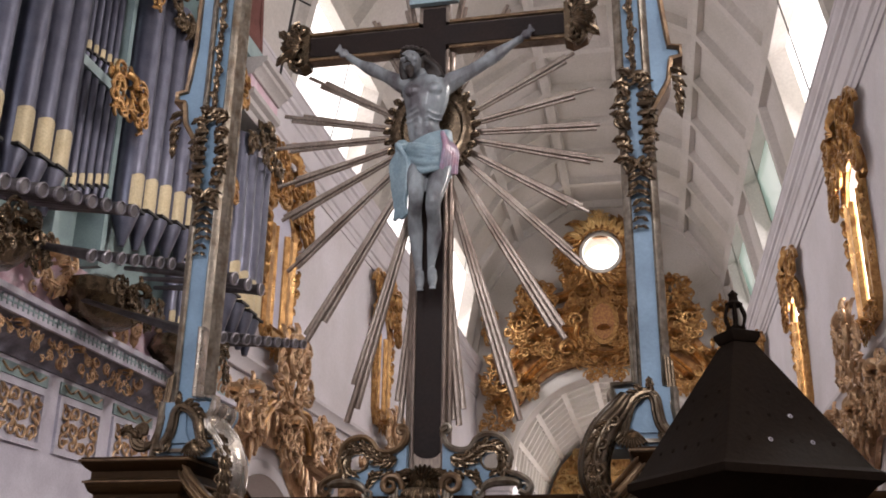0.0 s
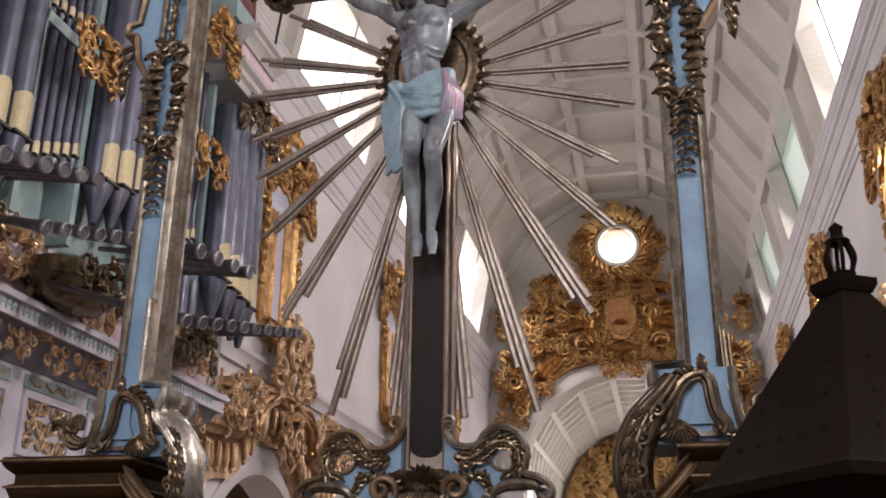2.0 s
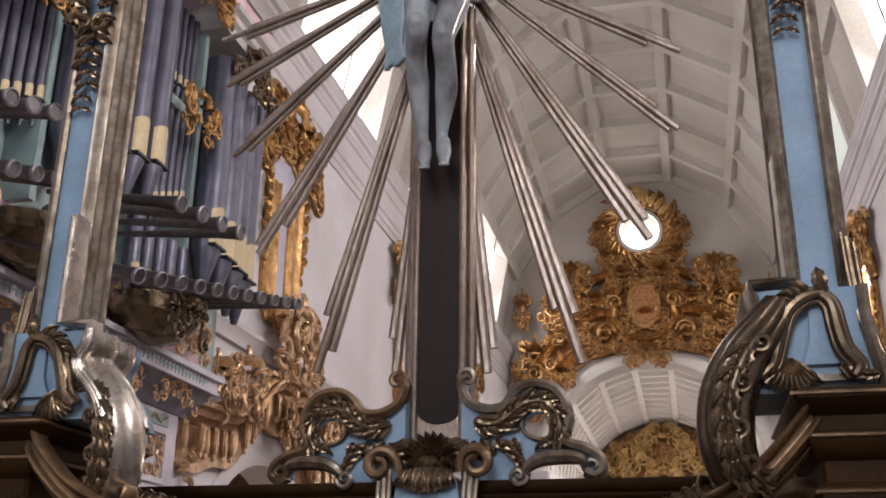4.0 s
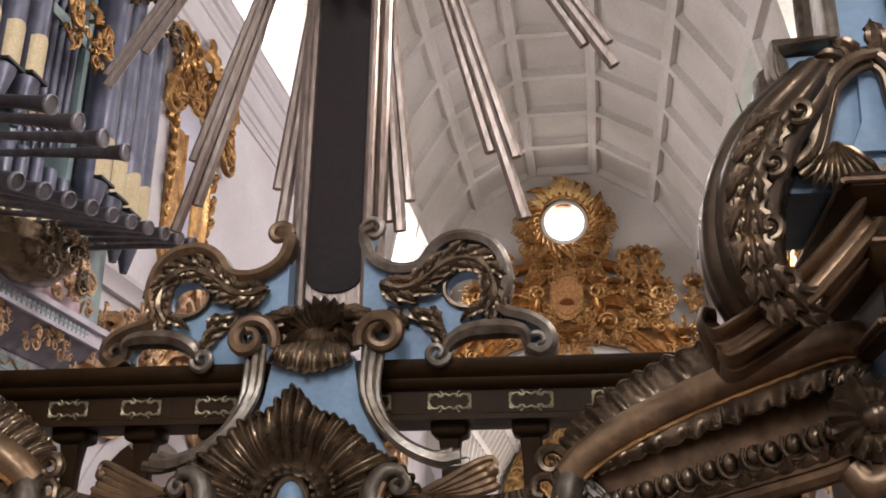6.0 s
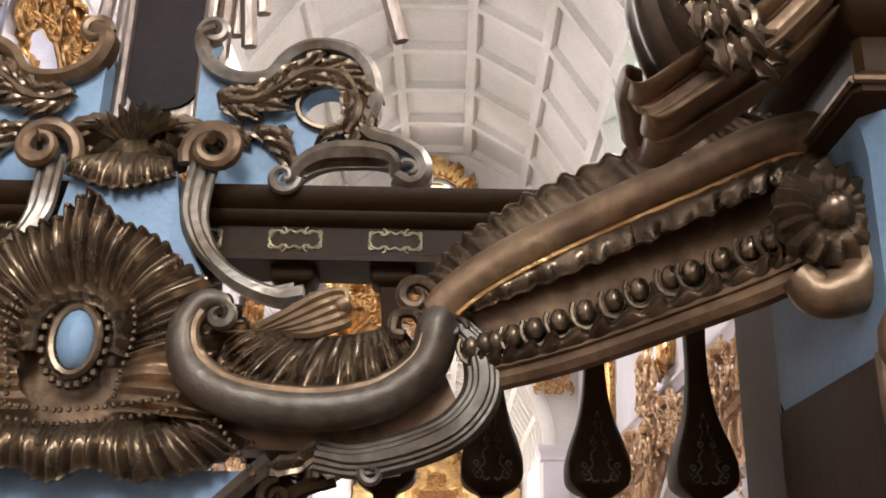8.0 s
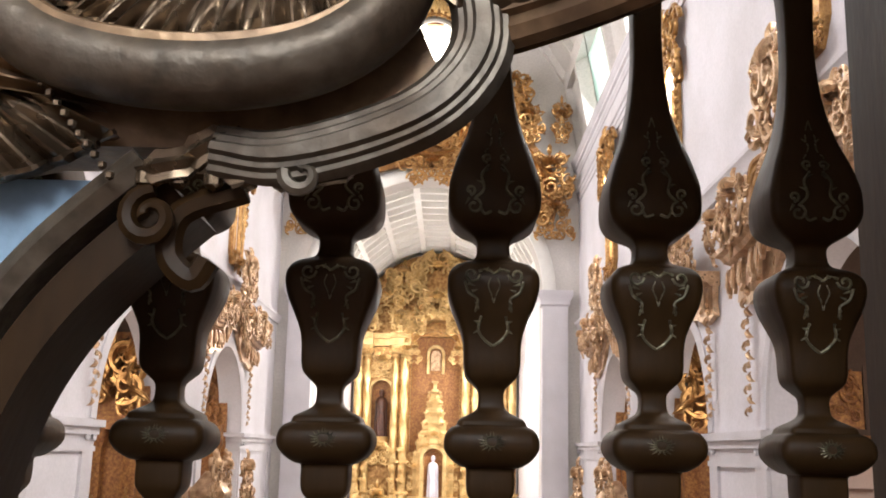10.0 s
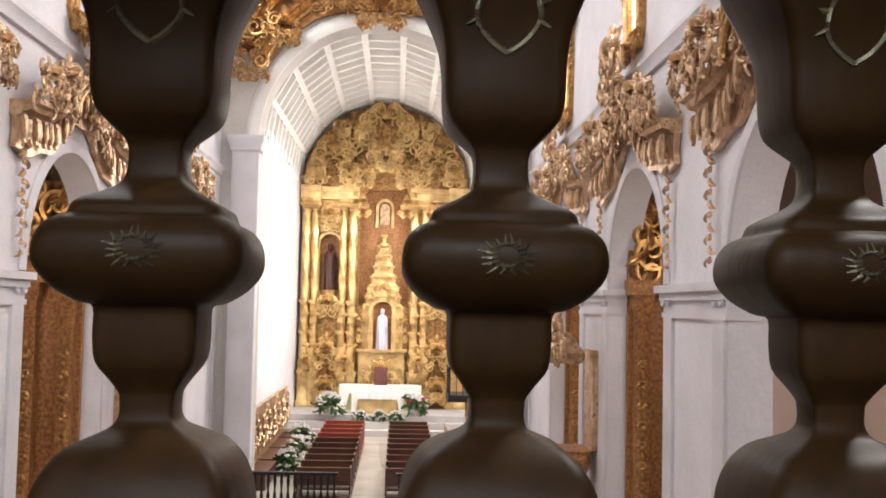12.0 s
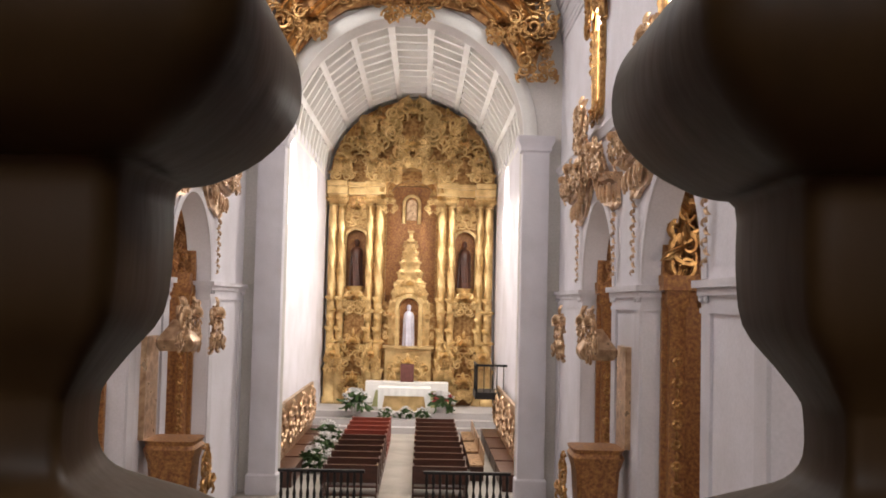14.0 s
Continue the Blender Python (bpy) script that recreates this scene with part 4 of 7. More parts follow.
def carved_figure():
    body = Form()
    spine = curve([(-0.035, -0.13, 4.02), (-0.02, -0.145, 3.95), (-0.01, -0.165, 3.87), (-0.015, -0.165, 3.79), (-0.03, -0.155, 3.71), (-0.02, -0.15, 3.63), (0.01, -0.15, 3.55), (0.025, -0.15, 3.46), (0.025, -0.15, 3.39)], 3)
    wide = [q[0] for q in curve([(0.085, 0, 0), (0.148, 0, 0), (0.142, 0, 0), (0.126, 0, 0), (0.102, 0, 0), (0.100, 0, 0), (0.118, 0, 0), (0.124, 0, 0), (0.10, 0, 0)], 3)]
    body.tube(spine, wide, 18, 0.66)
    for sx, arm in ((-1, [(-0.11, -0.14, 3.96), (-0.18, -0.125, 4.005), (-0.24, -0.11, 4.05), (-0.31, -0.095, 4.10), (-0.39, -0.08, 4.155), (-0.47, -0.065, 4.21), (-0.56, -0.05, 4.285)]),
                    (1, [(0.08, -0.14, 3.94), (0.14, -0.125, 3.99), (0.22, -0.11, 4.04), (0.31, -0.095, 4.10), (0.40, -0.08, 4.17), (0.49, -0.065, 4.24), (0.565, -0.05, 4.295)])):
        body.tube(curve(arm, 3), [q[0] for q in curve([(0.062, 0, 0), (0.058, 0, 0), (0.046, 0, 0), (0.040, 0, 0), (0.044, 0, 0), (0.028, 0, 0), (0.024, 0, 0)], 3)], 12)
        hx, hz = arm[-1][0], arm[-1][2]
        body.ball(hx + sx * 0.03, -0.05, hz + 0.025, 0.036, 0.022, 0.036)
        for k in range(4):
            body.tube([(hx + sx * 0.04, -0.05, hz + 0.035), (hx + sx * (0.055 + 0.010 * k), -0.07, hz + 0.085 - 0.016 * k)], 0.009, 6)
    legs = {-1: [(-0.045, -0.15, 3.47), (-0.045, -0.215, 3.33), (-0.030, -0.300, 3.165), (-0.052, -0.225, 3.07), (-0.055, -0.170, 2.97), (-0.045, -0.135, 2.79), (-0.038, -0.135, 2.745)],
            1: [(0.085, -0.15, 3.46), (0.085, -0.21, 3.30), (0.068, -0.285, 3.115), (0.062, -0.215, 3.03), (0.052, -0.165, 2.95), (0.03, -0.13, 2.80), (0.034, -0.13, 2.755)]}
    for sx, leg in legs.items():
        body.tube(curve(leg, 4), [q[0] for q in curve([(0.074, 0, 0), (0.064, 0, 0), (0.045, 0, 0), (0.041, 0, 0), (0.043, 0, 0), (0.023, 0, 0), (0.025, 0, 0)], 4)], 14)
        kx, ky, kz = leg[2]
        body.ball(kx, ky - 0.028, kz + 0.005, 0.030, 0.024, 0.036, 10)
        ax, ay, az = leg[-1]
        body.tube([(ax, ay, az + 0.01), (ax + 0.008, ay - 0.02, az - 0.05), (ax + 0.016, ay - 0.045, az - 0.105)], [0.028, 0.030, 0.018], 10)
        for k in range(4):
            body.ball(ax + 0.016 + 0.011 * (k - 1.5), ay - 0.052, az - 0.115, 0.008, n=6)
    for sx in (-1, 1):
        body.ball(-0.012 + sx * 0.062, -0.238, 3.885, 0.062, 0.028, 0.042, 12)
        for k in range(4):
            z = 3.815 - 0.036 * k
            body.tube(curve([(-0.015 + sx * 0.03, -0.245 + 0.006 * k, z), (-0.018 + sx * 0.075, -0.225 + 0.006 * k, z - 0.018), (-0.02 + sx * 0.112, -0.175, z - 0.004)], 4), 0.0065, 6)
        for k in range(3):
            body.ball(-0.022 + sx * 0.026, -0.213, 3.70 - 0.045 * k, 0.024, 0.012, 0.022, 8)
    body.tube([(-0.035, -0.14, 4.0), (-0.055, -0.17, 4.05), (-0.07, -0.19, 4.09)], [0.055, 0.048, 0.048], 10)
    body.ball(-0.090, -0.238, 4.080, 0.060, 0.074, 0.080, 14)
    body.tube([(-0.097, -0.306, 4.100), (-0.101, -0.328, 4.062)], [0.009, 0.015], 7)
    body.tube([(-0.138, -0.290, 4.110), (-0.097, -0.310, 4.118), (-0.055, -0.290, 4.110)], 0.010, 7)
    for sx in (-1, 1):
        body.ball(-0.098 + sx * 0.034, -0.300, 4.068, 0.020, 0.012, 0.020)
    cloth = Form()
    rows = []
    for k in range(13):
        u = k / 12
        row = []
        for j in range(48):
            a = 2 * math.pi * j / 48
            rx, ry = 0.130 + 0.010 * math.sin(math.pi * u), 0.088 + 0.014 * u
            fold = 0.011 * math.sin(9 * a + 5 * u) * u
            x = 0.018 + (rx + fold) * math.cos(a)
            row.append((x, -0.155 + (ry + fold) * math.sin(a) - 0.02 * u, 3.585 - 0.22 * u + 0.045 * math.cos(a) * (1 - u) - 0.05 * u * math.cos(2 * a)))
        rows.append(row)
    cloth.rings(rows)
    for k in range(8):
        cloth.tube(curve([(-0.125, -0.18, 3.555 - 0.018 * k), (-0.03 + 0.004 * k, -0.272 - 0.008 * (k % 2), 3.50 - 0.025 * k), (0.06, -0.270, 3.475 - 0.020 * k), (0.145, -0.19, 3.55 - 0.026 * k)], 5), 0.013 + 0.004 * (k % 3), 8)
    cloth.ball(-0.145, -0.20, 3.535, 0.045, 0.04, 0.04, 10)
    for k in range(6):
        cloth.tube(curve([(-0.145 - 0.012 * (k % 3), -0.19 - 0.012 * k, 3.53), (-0.205 + 0.020 * k, -0.20 - 0.008 * k, 3.42), (-0.195 + 0.018 * k, -0.18 - 0.010 * k, 3.28), (-0.175 + 0.012 * k, -0.18 - 0.008 * k, 3.16), (-0.18 + 0.016 * k, -0.185 - 0.006 * k, 3.06 + 0.012 * (k % 3))], 4), [0.016] * 8 + [0.019] * 5 + [0.014] * 4, 7)
    rose = Form()
    for k in range(6):
        rose.tube(curve([(0.10 + 0.006 * k, -0.215 + 0.012 * k, 3.60 - 0.006 * k), (0.125 + 0.010 * k, -0.255 + 0.022 * k, 3.50), (0.118 + 0.011 * k, -0.262 + 0.024 * k, 3.41), (0.105 + 0.013 * k, -0.245 + 0.022 * k, 3.335 + 0.01 * (k % 3))], 4), 0.0155, 7)
    hair = Form()
    hair.ball(-0.075, -0.175, 4.105, 0.074, 0.075, 0.088, 14)
    for k in range(16):
        a = 2 * math.pi * k / 16
        hair.ball(-0.080 + 0.078 * math.cos(a), -0.205 + 0.086 * math.sin(a), 4.15 + 0.010 * math.sin(2 * a), 0.019)
    for dx, dz in ((-0.075, 0.0), (-0.06, 0.02)):
        hair.tube(curve([(-0.08 + dx, -0.19, 4.12 + dz), (-0.085 + dx, -0.185, 4.05), (-0.07 + dx, -0.17, 3.985)], 4), [0.026] * 4 + [0.022] * 4 + [0.012], 8)
    for k in range(4):
        hair.tube(curve([(-0.02, -0.18 - 0.01 * k, 4.12), (0.012 + 0.014 * k, -0.19 - 0.006 * k, 4.05), (0.02 + 0.022 * k, -0.20, 3.985), (0.012 + 0.026 * k, -0.20, 3.93 + 0.015 * k)], 4), [0.028] * 5 + [0.024] * 5 + [0.018, 0.014, 0.010], 8)
    hair.tube([(-0.092, -0.285, 4.018), (-0.088, -0.292, 3.99), (-0.080, -0.285, 3.945)], [0.030, 0.028, 0.010], 10)
    for sx in (-1, 1):
        hair.tube([(-0.098, -0.320, 4.046), (-0.100 + sx * 0.026, -0.306, 4.036)], [0.007, 0.004], 6)
        hair.ball(-0.098 + sx * 0.026, -0.302, 4.095, 0.011, 0.008, 0.005, 8)
    whole, slots = Form(), []
    for k, (form, voxel) in enumerate(((body, 0.0060), (cloth, 0.0055), (rose, 0.0055), (hair, 0.0055))):
        piece = merged(form, voxel)
        whole.join(piece)
        slots += [k] * len(piece.f)
    me = whole.mesh("statue")
    for mat in (FLESH, LOINCLOTH, ROSECLOTH, HAIR):
        me.materials.append(mat)
    me.polygons.foreach_set("material_index", slots)
    return me


statue = part("statue", carved_figure(), FLESH)
tagged(statue, "painted wooden statue of a figure hung on the cross", "statue")


# ---- carved and gilded crest in front of the balustrade ----
crest = thing("carved_crest", "dark gilded rococo crest carved in front of the balustrade", "carved crest", at=Matrix.Translation((0, -0.25, 0.0)))
f = Form()
f.lathe([(0.034, 0), (0.030, 0.014), (0.018, 0.024), (0.0, 0.028)], 16, Matrix.Translation((0, -0.030, 1.138)) @ Matrix.Rotation(radians(90), 4, "X") @ Matrix.Diagonal((0.95, 1.6, 1, 1)))
part("oval_boss", f, BLUE, crest, "small blue oval boss")
f = Form()
ov = lambda r, n, sc=1.5: [(r * math.cos(2 * math.pi * k / n), r * sc * math.sin(2 * math.pi * k / n)) for k in range(n)]
f.tube([(x, -0.034, 1.138 + z) for x, z in ov(0.040, 24) + ov(0.040, 24)[:1]], 0.009, 7)
for x, z in ov(0.056, 24, 1.42):
    f.ball(x, -0.034, 1.138 + z, 0.0085, n=6)
f.shell(0, 1.138, 0.064, 0.10, radians(-20), radians(200), 13, -0.02, 0.04)
part("boss_ring", f, BRONZE, crest, "beaded gilt ring round the oval boss")
f = Form()
gable = curve([(-0.30, -0.02, 1.155), (-0.255, -0.035, 1.215), (-0.185, -0.045, 1.262), (-0.12, -0.05, 1.318), (-0.055, -0.055, 1.345), (0, -0.06, 1.395), (0.055, -0.055, 1.345), (0.12, -0.05, 1.318), (0.185, -0.045, 1.262), (0.255, -0.035, 1.215), (0.30, -0.02, 1.155)], 4)
f.ruffle(gable, [(0.075 * math.cos(radians(a)), -0.012, 1.138 + 0.085 * math.sin(radians(a))) for a in range(196, -17, -8)], 30, 0.009, 0.035, 0.03, 0.0045)
part("great_shell", f, BRONZE, crest, "ribbed dark gilt shell cartouche")
for sx in (-1, 1):
    f = Form()
    f.ruffle([(sx * 0.255, -0.02, 1.150), (sx * 0.215, -0.03, 1.09), (sx * 0.225, -0.03, 1.03), (sx * 0.30, -0.02, 0.995)], [(sx * 0.085, -0.02, 1.115), (sx * 0.09, -0.03, 1.085), (sx * 0.08, -0.03, 1.05), (sx * 0.05, -0.02, 1.02)], 5, 0.013, 0.035, 0.02)
    part("side_shell", f, DARKGILT, crest, "smooth swelling ribs beside the boss")
f = Form()
f.ruffle(curve([(-0.31, -0.01, 0.975), (-0.24, -0.03, 0.93), (-0.14, -0.045, 0.905), (-0.06, -0.05, 0.925), (0, -0.055, 0.90), (0.06, -0.05, 0.925), (0.14, -0.045, 0.905), (0.24, -0.03, 0.93), (0.31, -0.01, 0.975)], 4),
         curve([(-0.20, -0.02, 1.02), (-0.08, -0.03, 1.0), (0.08, -0.03, 1.0), (0.20, -0.02, 1.02)], 4), 24, 0.011, 0.03, 0.05, 0.004)
part("lower_shell", f, BRONZE, crest, "pleated gilt skirt under the boss")
f = Form()
f.plate([(-0.22, 1.20), (-0.13, 1.28), (0, 1.34), (0.13, 1.28), (0.22, 1.20), (0.30, 1.15), (0.34, 1.10), (0.44, 1.09), (0.54, 1.12), (0.61, 1.14), (0.65, 1.05), (0.57, 0.985), (0.40, 0.965), (0.22, 0.965), (0.13, 0.945), (0, 0.93),
         (-0.13, 0.945), (-0.22, 0.965), (-0.40, 0.965), (-0.57, 0.985), (-0.65, 1.05), (-0.61, 1.14), (-0.54, 1.12), (-0.44, 1.09), (-0.34, 1.10), (-0.30, 1.15)], 0.0, 0.10)
part("back_board", f, DARKGILT, crest)
f = Form()
for sx in (-1, 1):
    for k in range(14):
        f.ball(sx * (0.098 + 0.010 * math.sin(k * 0.4)), -0.062, 1.20 - 0.0135 * k, 0.0055, n=6)
        f.ball(sx * (0.005 + 0.0145 * k), -0.066, 1.012 + 0.0012 * k + 0.014 * (k / 14) ** 2, 0.0055, n=6)
        f.ball(sx * (0.005 + 0.0145 * k), -0.064, 0.990 + 0.0012 * k + 0.014 * (k / 14) ** 2, 0.0055, n=6)
        f.ball(sx * (0.215 + 0.0085 * k), -0.055, 1.055 - 0.0105 * k, 0.0055, n=6)
part("beading", f, BRONZE, crest, "rows of small gilt beads")
for sx in (-1, 1):
    cpts = curve([(0.262, -0.05, 1.175), (0.245, -0.055, 1.205), (0.212, -0.055, 1.20), (0.190, -0.055, 1.155), (0.205, -0.06, 1.095), (0.255, -0.065, 1.05), (0.34, -0.07, 1.025), (0.44, -0.07, 1.022), (0.53, -0.065, 1.045), (0.595, -0.055, 1.10), (0.615, -0.045, 1.17), (0.622, -0.035, 1.21)], 6)
    n = len(cpts)
    f = Form()
    f.tube(mirrored(cpts, sx), [0.010 + 0.027 * min(1, k / (n * 0.40)) * (1 if k < n - 8 else 1 - 0.03 * (k - n + 8)) for k in range(n)], 16, 1.1)
    f.scroll(sx * 0.248, 1.176, 0.022, radians(60 if sx > 0 else 120), 1.0, -sx, 0.012, -0.06, 0.02)
    part("great_scroll", f, WORN, crest, "thick worn silver-gilt C-scroll")
    f = Form()
    f.tube([(sx * (x * 0.90 + 0.042), y - 0.026, 1.145 + (z - 1.145) * 0.80) for x, y, z in cpts[14:-8]], 0.008, 6)
    part("inner_bead", f, DARKGILT, crest, "thin raised edge inside the scroll")
    f = Form()
    f.ruffle(mirrored(curve([(0.262, -0.045, 1.135), (0.268, -0.055, 1.10), (0.30, -0.06, 1.075), (0.36, -0.065, 1.060), (0.44, -0.065, 1.058), (0.51, -0.06, 1.068), (0.56, -0.055, 1.09), (0.585, -0.05, 1.125)], 4), sx),
             mirrored(curve([(0.300, -0.02, 1.165), (0.36, -0.01, 1.160), (0.43, -0.005, 1.160), (0.50, -0.01, 1.170), (0.54, -0.02, 1.185)], 4), sx), 20, 0.007, 0.022, 0.10, 0.004)
    f.tube(mirrored(curve([(0.585, -0.05, 1.125), (0.592, -0.05, 1.16), (0.575, -0.055, 1.19), (0.545, -0.06, 1.185), (0.54, -0.065, 1.155), (0.56, -0.07, 1.148)], 5), sx), 0.010, 7)
    part("ruffle", f, BRONZE, crest, "pleated gilt ruffle inside the scroll")
    f = Form()
    for k in range(5):
        f.tube(mirrored(curve([(0.295 + 0.012 * k, -0.01, 1.165), (0.36 + 0.010 * k, -0.03, 1.195 - 0.009 * k), (0.41 + 0.012 * k, -0.04, 1.222 - 0.012 * k), (0.45, -0.03, 1.235 - 0.014 * k), (0.458 - 0.004 * k, -0.035, 1.205)], 5), sx), [0.012 - 0.0003 * q for q in range(21)], 7)
    f.ball(sx * 0.448, -0.035, 1.208, 0.016, n=10)
    part("curled_leaf", f, DARKGILT, crest, "ribbed gilt leaf rolled over at its tip")
    # fluted leaf clasping the scroll
    f = Form()
    base = curve([(0.645, -0.05, 1.175), (0.683, -0.055, 1.13), (0.690, -0.06, 1.06), (0.65, -0.065, 1.0), (0.58, -0.06, 0.965), (0.49, -0.05, 0.945), (0.42, -0.04, 0.955)], 5)
    for off in (-0.024, -0.012, 0.0, 0.012, 0.024):
        f.tube([(sx * (x - off * 0.75 * math.sin(1.2 + 2.2 * k / len(base))), y + abs(off) * 0.5, z - off * 0.8 * math.cos(1.2 + 2.0 * k / len(base))) for k, (x, y, z) in enumerate(base)],
               [0.011 * (0.5 + math.sin(math.pi * (0.12 + 0.85 * k / len(base)))) for k in range(len(base))], 6)
    f.scroll(sx * 0.640, 1.165, 0.024, radians(0 if sx > 0 else 180), 1.2, sx, 0.007, -0.06, 0.01)
    f.scroll(sx * 0.515, 0.925, 0.024, radians(60), 1.2, sx, 0.008, -0.045, 0.01)
    part("clasping_leaf", f, WORN, crest, "fluted gilt leaf under the scroll")
    for k in range(5):
        f = Form().leaf(sx * (0.34 + 0.04 * k), 0.935 + 0.008 * (k % 2), radians(90 - sx * (95 - 20 * (k % 2))), 0.075, 0.045, -0.02, 0.4 * sx, 0.4)
        part("hanging_leaf", f, BRONZE, crest)
        part("bead", Form().ball(sx * (0.35 + 0.035 * k), -0.02, 0.925, 0.012, n=7), BRONZE, crest)
    part("small_scroll", Form().scroll(sx * 0.36, 0.885, 0.030, radians(90), 1.3, sx, 0.010, -0.02, 0.01), WOOD, crest)
    f = Form().tube(curve([(sx * 0.45, 0.0, 0.92), (sx * 0.385, 0.0, 0.895), (sx * 0.375, 0.0, 0.85), (sx * 0.40, 0.0, 0.825), (sx * 0.415, 0.0, 0.845)], 5), 0.014, 7)
    part("hanging_scroll", f, WOOD, crest)
    # corbel band below the cartouche
    f = Form()
    band = curve([(0.345, 0.945), (0.30, 0.905), (0.245, 0.85), (0.20, 0.79), (0.165, 0.72), (0.14, 0.63), (0.13, 0.5)], 5)
    bar(f, [(sx * x, z) for x, z in band], [(-0.016, 0.06), (-0.016, -0.02), (0.0, -0.03), (0.016, -0.02), (0.016, 0.06)])
    part("corbel_band", f, WORN, crest, "silver-gilt band edging the corbel")
    f = Form()
    bar(f, [(sx * (x + 0.035), z - 0.03) for x, z in band], [(-0.02, 0.12), (-0.02, 0.0), (0.02, 0.0), (0.02, 0.12)])
    part("corbel_side", f, WOOD, crest)
f = Form()
side_r = [(0.32, 0.93), (0.245, 0.85), (0.19, 0.78), (0.155, 0.70), (0.13, 0.60), (0.12, 0.42)]
f.plate(side_r + [(-x, z) for x, z in reversed(side_r)], 0.01, 0.16)
part("corbel", f, BLUE, crest, "blue painted corbel below the cartouche")

# rising bars from the crest to the pedestals
for sx in (-1, 1):
    swag = thing("gilded_swag", "long gilded handrail swag with a row of carved eggs", "swag", group="swags beside the crest", at=Matrix.Translation((sx * 0.62, -0.28, 1.08)))
    o = Vector((sx * 0.62, -0.28, 1.08))
    loc = lambda pts: [tuple(Vector((sx * x, y, z)) - o) for x, y, z in pts]
    top = curve([(0.615, -0.285, 1.19), (0.66, -0.30, 1.235), (0.74, -0.325, 1.283), (0.87, -0.37, 1.338), (1.02, -0.46, 1.380), (1.13, -0.55, 1.40), (1.195, -0.61, 1.375), (1.225, -0.64, 1.30), (1.222, -0.65, 1.22), (1.185, -0.655, 1.15), (1.13, -0.655, 1.125), (1.10, -0.65, 1.155)], 6)
    n = len(top)
    part("handrail", Form().tube(loc(top), [0.040 if k < n * 0.8 else 0.040 - 0.016 * (k / n - 0.8) * 5 for k in range(n)], 14), DARKGILT, swag, "thick rounded bar, gilt worn to brown")
    f = Form().tube(loc([(x + 0.004, y - 0.030, z - 0.036) for x, y, z in top[4:44]]), 0.0055, 6)
    part("fillet", f, GILT, swag, "thin bright gilt fillet")
    low = curve([(0.665, -0.275, 1.075), (0.74, -0.30, 1.085), (0.85, -0.36, 1.105), (0.97, -0.46, 1.13), (1.07, -0.56, 1.15), (1.12, -0.61, 1.165)], 6)
    f = Form().tube(loc(low), 0.018, 8)
    f.tube(loc([(x, y - 0.015, z + 0.022) for x, y, z in low]), 0.009, 6)
    part("lower_moulding", f, DARKGILT, swag)
    f = Form()
    m = len(low)
    rows = []
    for k in range(m):
        u = k / (m - 1)
        tx, ty, tz = top[6 + int(u * 28)]
        lx, ly, lz = low[k]
        rows.append(loc([(tx, ty + 0.015, tz - 0.01), ((tx + lx) / 2, (ty + ly) / 2 + 0.012, (tz + lz) / 2), (lx, ly + 0.012, lz)]))
    f.grid(rows)
    f.grid([[(p[0], p[1] + 0.05, p[2]) for p in r] for r in rows])
    part("web", f, DARKGILT, swag)
    mid = [((top[6 + int(28 * k / (m - 1))][0] + 2 * low[k][0]) / 3, (top[6 + int(28 * k / (m - 1))][1] + 2 * low[k][1]) / 3, (top[6 + int(28 * k / (m - 1))][2] + 1.25 * low[k][2]) / 2.25) for k in range(m)]
    f = Form()
    f.ruffle(loc([(x, y - 0.03, z + 0.045) for x, y, z in mid]), loc([(top[6 + int(28 * k / (m - 1))][0], top[6 + int(28 * k / (m - 1))][1] - 0.02, top[6 + int(28 * k / (m - 1))][2] - 0.03) for k in range(m)]), 16, 0.006, 0.012, 0.12, 0.0035)
    part("upper_frill", f, BRONZE, swag, "scalloped dark gilt frill above the eggs")
    f = Form()
    f.ruffle(loc([(x, y - 0.034, z + 0.040) for x, y, z in low]), loc([(x, y - 0.012, z + 0.014) for x, y, z in low]), 16, 0.005, 0.008, 0.30, 0.003)
    part("lower_frill", f, BRONZE, swag, "small scalloped frill below the eggs")
    for k in range(16):
        u = (k + 0.6) / 16
        i = min(m - 1, int(u * (m - 1)))
        lx, ly, lz = low[i]
        mx, my, mz = mid[i]
        f = Form()
        p = loc([(mx + 0.5 * (u * (m - 1) - i) * (low[min(i + 1, m - 1)][0] - lx), (my + ly) / 2 - 0.022, (mz + lz) / 2 + 0.022)])[0]
        f.ball(p[0], p[1], p[2], 0.017, 0.016, 0.021, 10)
        f.tube([(p[0] + 0.023 * math.cos(radians(a)), p[1] + 0.002, p[2] + 0.028 * math.sin(radians(a))) for a in range(150, 391, 24)], 0.0045, 6)
        part("egg", f, BRONZE, swag)
    f = Form()
    run = top[3:40]
    hs = [0.035 + 0.062 * math.sin(math.pi * min(1, 0.06 + k / len(run))) for k in range(len(run))]
    f.ruffle(loc([(x - 0.045, y + 0.055, z + h) for (x, y, z), h in zip(run, hs)]), loc([(x, y + 0.015, z + 0.02) for x, y, z in run]), 26, 0.007, 0.014, 0.025, 0.005, (sx * -0.3, -0.8, 0.3))
    f.scroll(*[loc([(0.575, -0.27, 1.225)])[0][q] for q in (0, 2)], 0.035, radians(0 if sx > 0 else 180), 1.3, sx, 0.012, 0.0, 0.02)
    part("ruffled_leaf", f, BRONZE, swag, "crinkled gilt leaf along the bar")
    f = Form()
    p = loc([(1.145, -0.665, 1.235)])[0]
